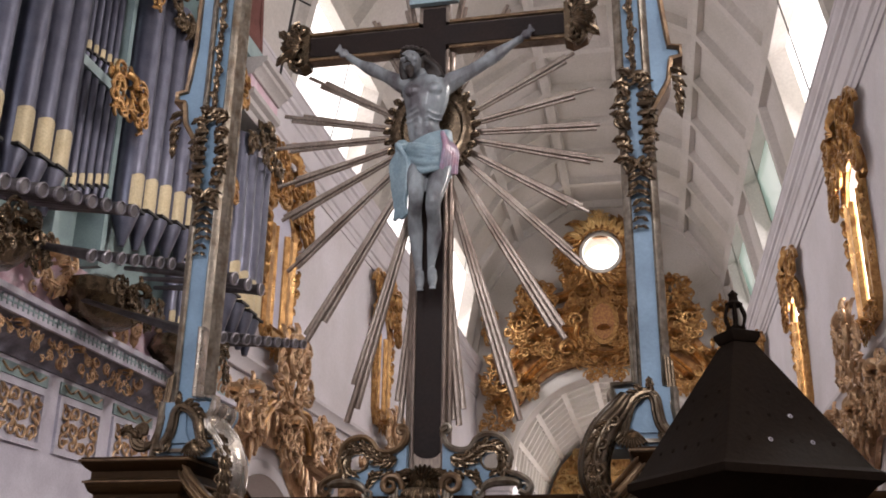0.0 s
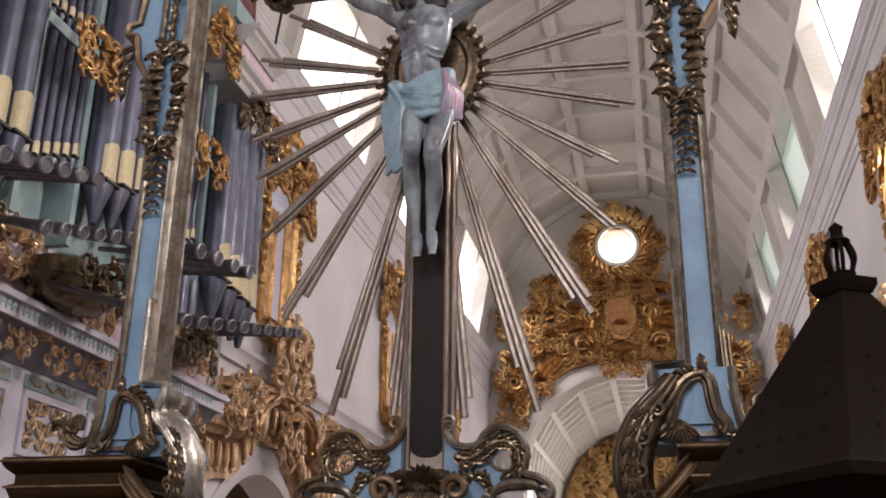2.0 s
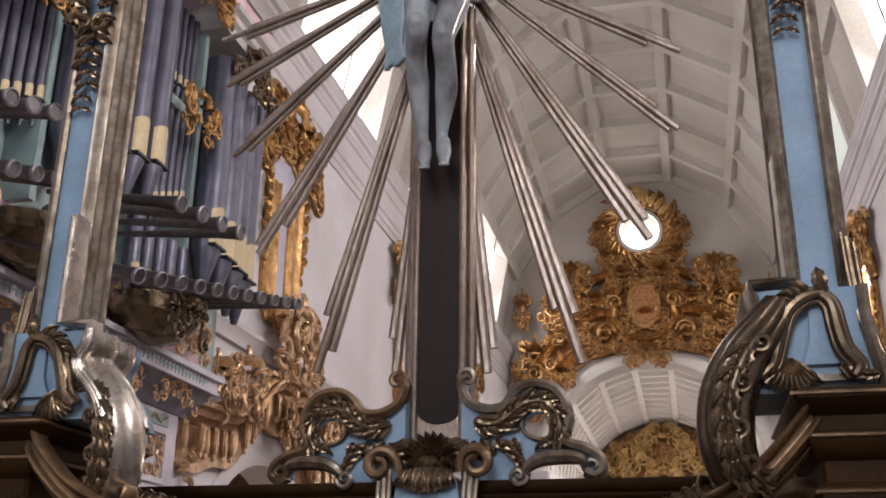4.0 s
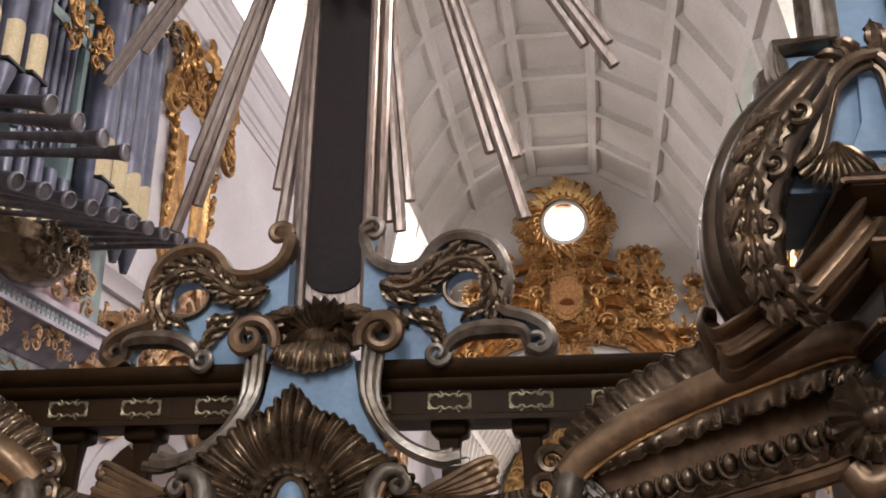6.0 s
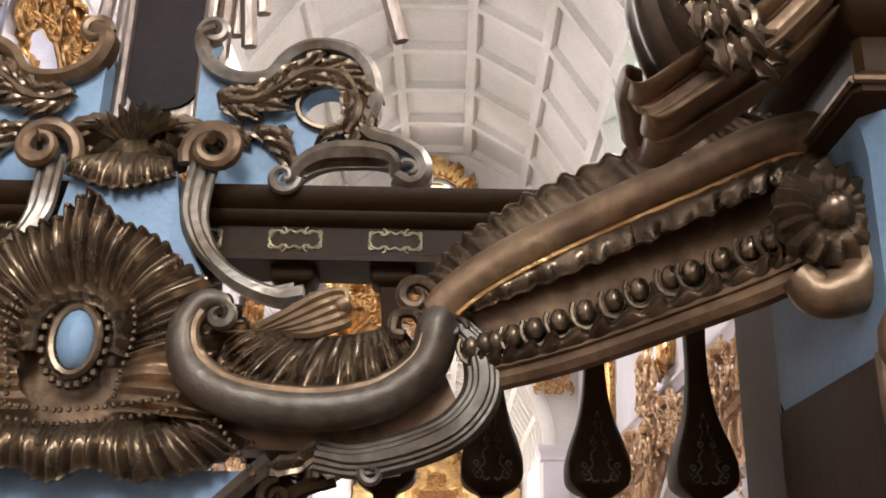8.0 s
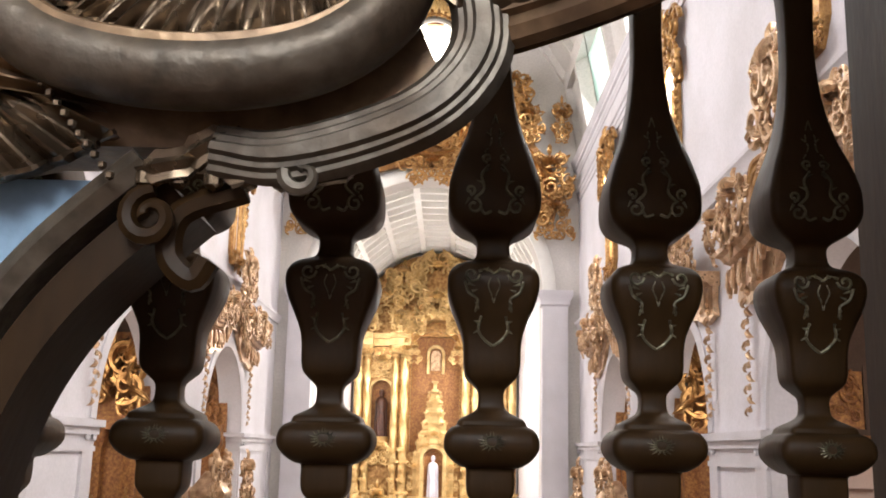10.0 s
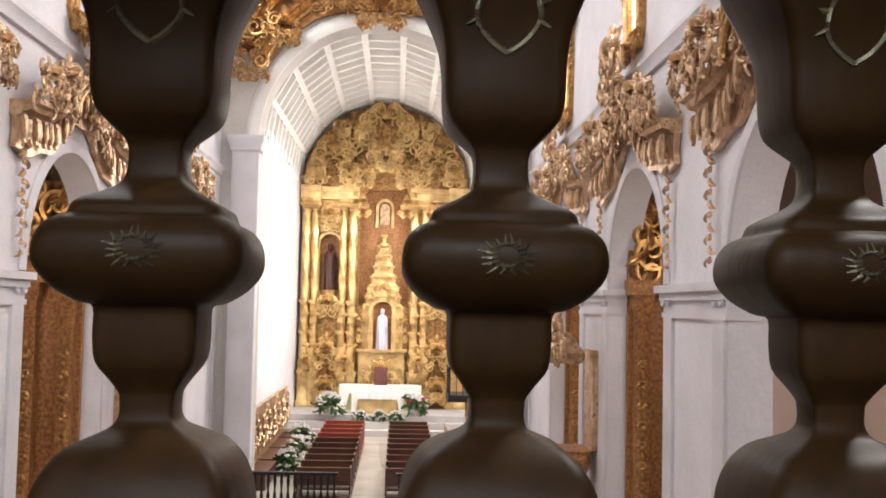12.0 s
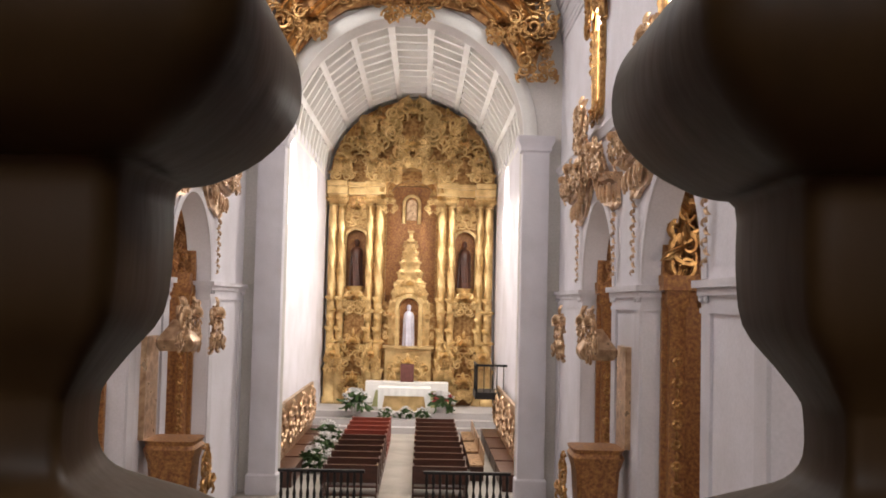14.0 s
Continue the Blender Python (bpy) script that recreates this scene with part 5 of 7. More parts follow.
    f.shell(p[0], p[2], 0.02, 0.075, 0, 2 * math.pi, 16, p[1], 0.03)
    f.ball(p[0], p[1] - 0.02, p[2], 0.03, n=10)
    part("rosette", f, BRONZE, swag, "shell rosette at the bar's end")


# ---- blue and gilt posts on pedestals ----
def frame_post():
    """One of the pair of tall posts; the other is its mirror image."""
    for sx, px in ((1, 1.225), (-1, 1.13)):
        ped = thing("pedestal", "blue and brown pedestal with gilt moulded cap", "pedestal", group="pedestals of the choir posts", at=Matrix.Translation((sx * (px + 0.175), -0.5, 0)))
        f = Form().square([(0.24, 0.0), (0.24, 0.14), (0.215, 0.18), (0.215, 1.04)], 0.06, 1.15)
        part("body", f, WOOD, ped, "dark wooden die")
        part("upper_die", Form().square([(0.210, 1.04), (0.215, 1.06), (0.215, 1.30), (0.23, 1.345)], 0.10, 1.15), BLUE, ped, "blue painted upper die")
        part("front_panel", Form().plate([(-0.17, 0.25), (0.17, 0.25), (0.17, 1.02), (-0.17, 1.02)], -0.262, -0.24), DARKGILT, ped, "brown-gilt front panel")
        f = Form()
        f.scroll(-sx * 0.185, 1.02, 0.060, radians(90), 1.2, sx, 0.026, -0.275, 0.03, 10)
        f.tube(curve([(-sx * 0.235, -0.27, 1.02), (-sx * 0.23, -0.275, 0.92), (-sx * 0.17, -0.27, 0.82)], 5), [0.024] * 6 + [0.016] * 5, 9)
        part("corner_volute", f, DARKGILT, ped, "rounded brown-gilt volute on the die")
        f = Form()
        for k in range(12):
            a = radians(60 - sx * 30 - 20 * k)
            f.ball(-sx * 0.10 + 0.095 * math.cos(a), -0.272, 1.01 + 0.095 * math.sin(a), 0.016, n=6)
        for k in range(7):
            f.leaf(-sx * (0.20 - 0.06 * k), 1.11 - 0.012 * (k % 2), radians(70 + 40 * (k % 2)), 0.07, 0.05, -0.262, 0.4, 0.6)
            f.ball(-sx * (0.20 - 0.06 * k), -0.27, 1.10, 0.020, n=6)
        part("die_carving", f, BRONZE, ped, "dark gilt leaves and beads across the die")
        f = Form().square([(0.23, 1.345), (0.25, 1.36), (0.25, 1.385), (0.235, 1.40), (0.235, 1.45), (0.255, 1.465), (0.27, 1.50), (0.27, 1.515), (0.25, 1.525), (0.25, 1.56), (0.275, 1.58), (0.29, 1.60), (0.29, 1.625), (0.0, 1.63)], 0.04, 1.15)
        part("cap", f, WOOD, ped, "dark brown moulded cap")
        for z, q in ((1.375, 0.252), (1.508, 0.272), (1.61, 0.292)):
            f = Form()
            for y in (-1.15,):
                f.tube([(-q, y * q, z), (q, y * q, z)], 0.006, 6)
            f.tube([(-sx * q, -1.15 * q, z), (-sx * q, 1.15 * q, z)], 0.006, 6)
            part("gilt_line", f, DARKGILT, ped)
        f = carving(0.30, 0.62, 0.05, 31, 9)
        ob = part("drop_carving", f, BRONZE, ped, "dark gilt drop of leaves and beads")
        ob.location = (0, -0.262, 0.55)
        f = Form().shell(0, 0, 0.02, 0.06, 0, 6.2832, 12, -0.0, 0.03).ball(0, -0.02, 0, 0.025)
        ob = part("rosette", f, BRONZE, ped)
        ob.location = (-sx * 0.03, -0.258, 1.27)
        # ribbon volute hugging the cap
        f = Form()
        rib = curve([(1.17, -0.74, 1.62), (1.12, -0.80, 1.555), (1.02, -0.80, 1.45), (0.935, -0.78, 1.392), (0.885, -0.74, 1.372), (0.866, -0.71, 1.395), (0.872, -0.69, 1.425), (0.892, -0.68, 1.425)], 8)
        k = len(rib)
        prof = [(-0.02, -0.03), (-0.022, 0.012), (0.0, 0.032), (0.024, 0.022), (0.034, 0.004), (0.05, 0.008), (0.085, 0.010), (0.10, 0.024), (0.125, 0.030), (0.145, 0.014), (0.155, -0.004), (0.175, 0.006), (0.19, -0.01), (0.19, -0.05), (0.08, -0.07)]
        prof = curve([(o * 0.72, q) for o, q in prof], 3)
        f.rings([[(sx * (x - 1.40) + sx * o * 0.24, y + 0.5 + 0.12 * o - 1.25 * q, z - o * 0.50) for o, q in prof] for x, y, z in rib])
        part("ribbon_volute", f, DARKGILT, ped, "broad brown-gilt ribbon scroll")
        # post
        post = thing("choir_post", "tall blue post with gilded mouldings and leaf carving", "post", group="posts beside the cross", at=Matrix.Translation((sx * px, -0.6, 1.63)))
        b = 1.63
        part("shaft", Form().box(-0.062, 0.062, -0.075, 0.09, 1.90 - b, 5.7 - b), BLUE, post, "blue painted shaft")
        for ex in (-1, 1):
            f = Form()
            flutes = [(0.020 + 0.009 * math.cos(2 * math.pi * k / 6), -0.072 + 0.009 * k) for k in range(18)]
            sec = [(-0.016, -0.088), (-0.006, -0.099), (0.008, -0.094)] + flutes + [(-0.010, 0.088), (-0.010, -0.07)]
            bar(f, [(ex * 0.062, 1.93 - b), (ex * 0.062, 5.7 - b)], [(-ex * o, y) for o, y in sec])
            part("side_moulding", f, SILVERED, post, "silver-gilt moulding up the post")
        inner = curve([(x, z - b) for x, z in ((0.192, 1.91), (0.19, 1.865), (0.165, 1.82), (0.175, 1.775), (0.215, 1.735), (0.255, 1.68), (0.275, 1.63))], 4)
        outer = curve([(x, z - b) for x, z in ((0.10, 1.91), (0.10, 1.82), (0.108, 1.74), (0.12, 1.68), (0.125, 1.63))], 4)
        loop = [(-sx * x, z) for x, z in inner] + [(sx * x, z) for x, z in reversed(outer)]
        f = Form()
        step = [(0.080, 2.30 - b), (0.080, 1.935 - b), (0.186, 1.925 - b)] + [(x - 0.012, z) for x, z in inner[2:]]
        bar(f, [(-sx * x, z) for x, z in step], [(-sx * o, y) for o, y in ((-0.016, -0.135), (-0.014, -0.160), (-0.004, -0.168), (0.003, -0.158), (0.012, -0.166), (0.016, -0.150), (0.016, -0.09), (-0.016, -0.09))])
        # left post's moulding takes the copy with window light in its colour
        part("shoulder_moulding", f, LITSILVER if sx < 0 else SILVERED, post, "stepped silver moulding of the shoulder")
        part("bell_base", Form().plate(loop, -0.14, 0.16), BLUE, post, "blue bell-shaped base")
        for ex in (-1, 1):
            o2 = inner if ex == -sx else outer
            f = Form()
            sec = [(-0.020, -0.150), (-0.004, -0.165), (0.010, -0.158), (0.014, -0.135), (0.004, -0.115), (0.016, -0.09), (0.022, -0.05), (0.016, -0.01), (0.006, 0.01), (0.020, 0.04), (0.022, 0.08), (0.010, 0.11), (-0.020, 0.11)]
            bar(f, [(ex * x, z) for x, z in o2], [(ex * o, y) for o, y in sec])
            # inner side of the left base is coloured as if lit
            part("base_volute", f, LITSILVER if ex == -sx and sx < 0 else SILVERED, post, "polished silver-gilt moulding of the base")
            if ex == sx:
                arm = curve([(0.082, -0.10, 2.06), (0.086, -0.115, 1.92), (0.098, -0.13, 1.80), (0.120, -0.14, 1.715), (0.165, -0.145, 1.685), (0.212, -0.145, 1.705), (0.228, -0.145, 1.75), (0.205, -0.145, 1.785), (0.178, -0.148, 1.772), (0.176, -0.15, 1.745)], 5)
                f = Form()
                for off, r in ((0.0, 0.017), (0.022, 0.010), (-0.020, 0.010)):
                    f.tube([(ex * (x + off * 0.7), y - 0.3 * abs(off), z - b - off * 0.7) for x, y, z in arm], [r * (0.6 + 0.6 * min(1, k / 20)) for k in range(len(arm))], 9)
                for k in range(4):
                    f.leaf(ex * (0.20 + 0.012 * k), 1.73 - b + 0.02 * k, radians(90 - ex * (40 + 25 * k)), 0.075, 0.05, -0.165, -0.5 * ex, 0.5)
                part("scroll_arm", f, BRONZE, post, "dark gilt arm curling away from the base")
            f = Form()
            rows = curve([(0.11, -0.12, 1.87), (0.16, -0.14, 1.80), (0.23, -0.15, 1.71), (0.275, -0.155, 1.60), (0.28, -0.15, 1.49), (0.25, -0.13, 1.42), (0.21, -0.10, 1.42)], 6)
            if ex == -sx:
                m = len(rows)
                ring = []
                for k, (x, y, z) in enumerate(rows):
                    p0, p1 = rows[max(k - 1, 0)], rows[min(k + 1, m - 1)]
                    d = Vector((p1[0] - p0[0], 0, p1[2] - p0[2])).normalized()
                    u = Vector((d.z, 0, -d.x))
                    q = 0.062 * (0.55 + 0.6 * math.sin(math.pi * (0.1 + 0.8 * k / m)))
                    row = []
                    for j in range(54):
                        a = 2 * math.pi * j / 54
                        e = q * (1 + (0.12 if sx > 0 else 0.015) * abs(math.cos(4.5 * a)) - 0.06)
                        p = Vector((x, y + (0 if sx > 0 else 0.10), z - b)) + u * e * math.cos(a) + Vector((0, 1.5 * e * math.sin(a), 0))
                        row.append((ex * p.x, p.y, p.z))
                    ring.append(row)
                f.rings(ring)
                # lit copy on the left scroll, dark one on the right: light painted by side
                part("barrel_scroll", f, POLISHED if sx > 0 else LITSILVER, post, "smooth fluted gilt barrel scroll")
                f = Form()
                for k in range(10, m - 5, 3):
                    x, y, z = rows[k]
                    p0, p1 = rows[k - 1], rows[k + 1]
                    a = math.atan2(p1[2] - p0[2], ex * (p1[0] - p0[0]))
                    q = 0.062 * (0.55 + 0.6 * math.sin(math.pi * (0.1 + 0.8 * k / m)))
                    front = y + (0 if sx > 0 else 0.10) - 1.42 * q
                    for e in (-0.5, 0.0, 0.5):
                        f.leaf(ex * x, z - b, a + e * ex, 0.085, 0.042, front, -0.5 * e * ex, 0.25, 8)
                    if k % 2 == 0:
                        f.scroll(ex * (x - 0.03), z - b, 0.024, a, 1.2, -ex, 0.008, front - 0.004, 0.010)
                part("acanthus_bracket", f, BRONZE, post, "dark gilt acanthus leaves over the scroll")
        f = Form()
        f.plate([(-0.075, 1.70 - b), (0.075, 1.70 - b), (0.05, 1.76 - b), (0.045, 1.85 - b), (-0.045, 1.85 - b), (-0.05, 1.76 - b)], -0.155, -0.13)
        part("base_panel", f, BLUE, post)
        ribs = ([(-0.005, 1.885), (-0.060, 1.872), (-0.105, 1.83), (-0.128, 1.765), (-0.150, 1.70), (-0.185, 1.665)], [(-0.015, 1.885), (0.010, 1.85), (0.018, 1.79), (0.030, 1.735), (0.058, 1.69), (0.045, 1.66)])
        for run in ribs:
            f = Form()
            line = curve([(x, z - b) for x, z in run], 6)
            for off, r, yy in ((0.0, 0.016, -0.178), (0.017, 0.010, -0.168), (-0.017, 0.010, -0.168)):
                pts = []
                for k, (x, z) in enumerate(line):
                    p0, p1 = line[max(k - 1, 0)], line[min(k + 1, len(line) - 1)]
                    d = Vector((p1[0] - p0[0], p1[1] - p0[1])).normalized()
                    pts.append((sx * (x - d.y * off), yy, z + d.x * off))
                f.tube(pts, [r * (0.55 + 0.6 * math.sin(math.pi * (0.1 + 0.8 * k / len(pts)))) for k in range(len(pts))], 9)
            part("cartouche_rib", f, BRONZE if run is ribs[0] else POLISHED, post, "bold dark gilt rib of the base cartouche")
        f = Form()
        f.leaf(-sx * 0.01, 1.875 - b, radians(90), 0.085, 0.05, -0.17, 0.1, 0.4, 9)
        for k in range(4):
            f.leaf(-sx * (0.045 + 0.022 * k), 1.88 - b - 0.012 * k, radians(90 + sx * (30 + 22 * k)), 0.06, 0.042, -0.17, 0.5 * sx, 0.5)
            f.leaf(sx * (0.02 + 0.012 * k), 1.70 - b - 0.012 * k, radians(270 + sx * (10 + 22 * k)), 0.055, 0.036, -0.17, 0.5 * sx, 0.5)
        for k in range(9):
            f.leaf(-sx * 0.105, 1.715 - b, radians(180 + 90 * (sx > 0) + sx * (4 - k) * 11 + (0 if sx > 0 else 90)), 0.10, 0.024, -0.165, 0.1, 0.25)
        part("cartouche_leaves", f, BRONZE, post, "fluted leaves round the base cartouche")
        f = Form().box(-0.10, 0.10, -0.162, -0.14, 1.655 - b, 1.672 - b)
        part("base_fillet", f, SILVERED, post, "thin bright fillet under the cartouche")
        # carved leaf work up the shaft
        rnd = random.Random(17)
        f = Form()
        for k in range(9):
            u = k / 8
            z, half = 3.07 + 0.50 * u, 0.028 + 0.070 * math.sin(math.pi * (0.12 + 0.80 * u)) ** 1.5
            for ex in (-1, 1):
                f.leaf(ex * half * 0.35, z - b, radians(90 - ex * rnd.uniform(20, 75)), rnd.uniform(0.075, 0.12), rnd.uniform(0.045, 0.065), -0.095 - rnd.uniform(0, 0.03), -ex * rnd.uniform(0.2, 0.9), 0.5, 8)
                if k % 2 == 0:
                    f.scroll(ex * half * 0.75, z - b, 0.042, radians(rnd.uniform(0, 360)), 1.25, ex, 0.012, -0.105, 0.02)
        for k in range(6):
            f.tube(curve([(sx * 0.015, -0.12, 3.46 - 0.055 * k - b), (sx * 0.055, -0.145, 3.45 - 0.055 * k - b), (sx * 0.085, -0.12, 3.475 - 0.055 * k - b)], 4), [0.012, 0.014, 0.016, 0.018, 0.019, 0.018, 0.016, 0.014, 0.012], 8)
        part("leaf_ornament", f, BRONZE, post, "dense cluster of dark gilt leaves and shells")
        f = Form()
        for k in range(8):
            z = 3.08 - 0.048 * k
            q = 1 - 0.075 * k
            for ex in (-1, 1):
                f.leaf(0.006 * ex + 0.010 * math.sin(k * 1.7), z - b, radians(270 + ex * (28 + 8 * (k % 2))), 0.085 * q, 0.046 * q, -0.092, ex * 0.5, 0.6, 7)
            f.ball(0.010 * math.sin(k * 1.7), -0.108, z - b - 0.015, 0.015 * q, n=8)
        part("leaf_drop", f, BRONZE, post, "hanging string of dark gilt leaves")
        f = Form()
        for k in range(16):
            z = 3.56 + 0.05 * k
            ex = (-1) ** k
            f.leaf(ex * 0.010, z - b, radians(90 + ex * 36), 0.085, 0.044, -0.092, -ex * 0.8, 0.6, 7)
            if k % 3 == 0:
                f.scroll(ex * 0.018, z - b, 0.026, radians(90), 1.2, ex, 0.008, -0.105, 0.01)
        part("leaf_strip", f, BRONZE, post, "narrow climbing strip of gilt leaves")
        # stepped bracket that widens the head of the post
        edge = curve([(0.080, 3.34), (0.098, 3.40), (0.135, 3.47), (0.175, 3.54), (0.190, 3.62), (0.198, 3.68)], 4) + [(0.250, 3.69), (0.250, 3.745), (0.195, 3.755), (0.185, 3.84), (0.165, 4.05), (0.165, 5.7)]
        part("head_board", Form().plate([(sx * 0.06, 3.34 - b)] + [(sx * x, z - b) for x, z in edge] + [(sx * 0.06, 5.7 - b)], -0.07, 0.06), BLUE, post, "blue board widening the post's head")
        f = Form()
        bar(f, [(sx * x, z - b) for x, z in edge], [(-0.014, -0.095), (0.004, -0.102), (0.014, -0.09), (0.014, 0.07), (-0.014, 0.07)])
        part("head_edge", f, DARKGILT, post, "gilt moulding along the head board")
        f = Form()
        for k in range(5):
            f.leaf(sx * (0.19 + 0.01 * k), 3.62 - b - 0.05 * k, radians(270 + sx * (40 - 14 * k)), 0.10, 0.05, -0.09, sx * 0.5, 0.5)
        part("head_leaves", f, BRONZE, post, "small gilt leaves under the head board")


frame_post()

# ---- reading desk with a pierced pointed roof ----
desk = thing("lectern", "dark wooden choir lectern with a pierced pyramid roof", "lectern", at=Matrix.Translation((1.50, -2.07, 0)) @ Matrix.Rotation(radians(30), 4, "Z"))
f = Form().square([(0.20, 1.20), (0.22, 1.22), (0.265, 1.275), (0.285, 1.29), (0.285, 1.315), (0.262, 1.33), (0.15, 1.545), (0.035, 1.765)], 0.02)
part("roof", f, LECTERN, desk, "pointed roof with small pierced holes")
for face in (0, 1, 3):
    turn = Matrix.Rotation(radians(90 * face), 4, "Z")
    for row, count in ((0, 5), (1, 4), (2, 3)):
        z = 1.40 + 0.085 * row
        y = -(0.262 - 0.227 * (z - 1.33) / 0.435)
        for k in range(count):
            x = (k - (count - 1) / 2) * 0.075
            f = Form().lathe([(0.008, -0.002), (0.008, 0.0015), (0.004, 0.002), (0.004, -0.002)], 8, turn @ Matrix.Translation((x, y, z)) @ Matrix.Rotation(radians(62), 4, "X"))
            # pale metal on three holes paints the light that shows through
            lit = face == 0 and (row, k) in ((0, 3), (1, 2), (0, 1))
            part("piercing", f, HORNLIP if lit else LECTERN, desk, "pierced hole catching light" if lit else "dark pierced rosette")
part("finial_base", Form().square([(0.045, 1.755), (0.055, 1.775), (0.055, 1.79), (0.03, 1.80)], 0.05), LECTERN, desk)
f = Form().lathe([(0.03, 1.80), (0.034, 1.81), (0.012, 1.815), (0.012, 1.82)], 10)
for k in range(6):
    a = 2 * math.pi * k / 6
    f.tube(curve([(0.026 * math.cos(a), 0.026 * math.sin(a), 1.81), (0.036 * math.cos(a), 0.036 * math.sin(a), 1.85), (0.022 * math.cos(a), 0.022 * math.sin(a), 1.89)], 4), 0.0055, 5)
f.lathe([(0.026, 1.885), (0.030, 1.893), (0.016, 1.905), (0.014, 1.92), (0.018, 1.928), (0.0, 1.945)], 10)
part("finial", f, LECTERN, desk, "small open lantern finial")
part("body", Form().square([(0.22, 0.0), (0.22, 0.08), (0.13, 0.12), (0.11, 0.5), (0.14, 0.9), (0.18, 1.10), (0.20, 1.20)], 0.1), LECTERN, desk)


# ---- organ on the north wall ----
def partw(name, form, mat, parent, label=""):
    """A part whose form is given in world coordinates."""
    o = parent.matrix_basis.translation
    form.v = [(x - o.x, y - o.y, z - o.z) for x, y, z in form.v]
    return part(name, form, mat, parent, label)


organ = thing("pipe_organ", "baroque pipe organ with grey pipes, teal case and gilt carving", "organ", at=Matrix.Translation((-3.9, 3.0, 1.9)))
partw("case", Form().box(-4.29, -3.78, -0.35, 5.75, 3.2, 7.9), ORGAN, organ, "teal painted organ case")
partw("base", Form().box(-4.29, -3.86, -0.35, 5.3, 1.6, 2.86), LILAC, organ, "lilac and teal painted base")
f = Form()
sec = [(-4.0, 2.86), (-3.84, 2.86), (-3.82, 2.90), (-3.76, 2.93), (-3.66, 2.99), (-3.60, 3.06), (-3.56, 3.07), (-4.0, 3.07)]
moulding(f, -0.35, 5.4, sec)
partw("cove", f, SLATE, organ, "blue-grey marbled cove under the ledge")
f = Form().box(-4.0, -3.53, -0.38, 5.45, 3.07, 3.10).box(-4.0, -3.55, -0.38, 5.45, 3.10, 3.20).box(-4.0, -3.50, -0.40, 5.48, 3.20, 3.25)
partw("ledge", f, LILAC, organ, "pale lilac ledge")
f = Form()
for k in range(70):
    y = 0.3 + 0.07 * k
    f.box(-3.552, -3.543, y, y + 0.018, 3.115, 3.19).box(-3.552, -3.545, y + 0.018, y + 0.07, 3.145, 3.16)
partw("lattice", f, ORGAN, organ, "small pierced teal lattice")
moulding(g := Form(), -0.3, 5.2, [(-4.0, 3.25), (-3.62, 3.25), (-3.66, 3.40), (-3.72, 3.62), (-3.70, 3.80), (-4.0, 3.80)])
partw("dado", g, PINK, organ, "rose and white marbled dado")
facing = Matrix.Rotation(radians(90), 4, "Z")      # work that faces -y turned to face +x


def on_organ(x, y, z):
    return Matrix.Translation((x, y, z)) @ facing


for y, w_, z, h, sd in ((0.55, 0.8, 3.22, 0.55, 1), (1.6, 0.9, 3.24, 0.6, 2), (2.75, 0.9, 3.24, 0.6, 3), (3.9, 0.9, 3.26, 0.6, 4), (4.85, 0.7, 3.26, 0.6, 6)):
    partw("dado_carving", Form().join(carving(w_, h, 0.12, 40 + sd, 8, board=False), on_organ(-3.62, y, z)), PALE, organ, "pale gilt leaf scrolls")
for y, sd in ((0.5, 1), (1.35, 2), (2.2, 3), (3.05, 4), (3.9, 5), (4.75, 6)):
    partw("cove_carving", Form().join(carving(0.80, 0.32, 0.12, 50 + sd, 9, 0.95, board=False), on_organ(-3.68, y, 2.82)), PALE, organ, "gilt garland on the cove")
# pierced panels of the base
for y0, y1 in ((0.3, 1.2), (1.5, 2.22), (2.42, 3.15), (3.35, 4.15), (4.35, 5.1)):
    f = Form()
    cy = (y0 + y1) / 2
    f.plate([(-(y1 - y0) / 2, 0), ((y1 - y0) / 2, 0), ((y1 - y0) / 2, 0.50), (-(y1 - y0) / 2, 0.50)], -0.03, 0.0, [[(-(y1 - y0) / 2 + 0.05, 0.05), ((y1 - y0) / 2 - 0.05, 0.05), ((y1 - y0) / 2 - 0.05, 0.45), (-(y1 - y0) / 2 + 0.05, 0.45)]], on_organ(-3.86, cy, 2.19))
    partw("panel_frame", f, LILAC, organ)
    f = Form().box(-3.872, -3.864, y0 + 0.05, y1 - 0.05, 2.24, 2.64)
    partw("panel_back", f, WOOD, organ)
    f = Form()
    for k in range(4):
        for j in range(3):
            x_, z_ = -(y1 - y0) / 2 + 0.13 + k * (y1 - y0 - 0.26) / 3, 0.12 + 0.13 * j
            g = Form().scroll(x_, z_, 0.075, 0.8 + k + j, 1.2, (-1) ** (k + j), 0.014, -0.01)
            g.leaf(x_, z_, k * 1.3 + j, 0.09, 0.05, -0.01)
            f.join(g, on_organ(-3.85, cy, 2.19))
    partw("fretwork", f, PALE, organ, "tan pierced fretwork panel")
    f = Form().box(-3.87, -3.845, y0, y1, 2.715, 2.82)
    partw("frieze", f, ORGAN, organ, "teal frieze panel")
    f = Form()
    for k in range(3):
        a, b = y0 + 0.05 + k * (y1 - y0 - 0.1) / 3, y0 + 0.05 + (k + 1) * (y1 - y0 - 0.1) / 3
        f.tube(curve([(-3.84, a, 2.80), (-3.835, (a + b) / 2, 2.745), (-3.84, b, 2.80)], 5), 0.010, 6)
    partw("swag", f, PALE, organ, "thin gilt swag")


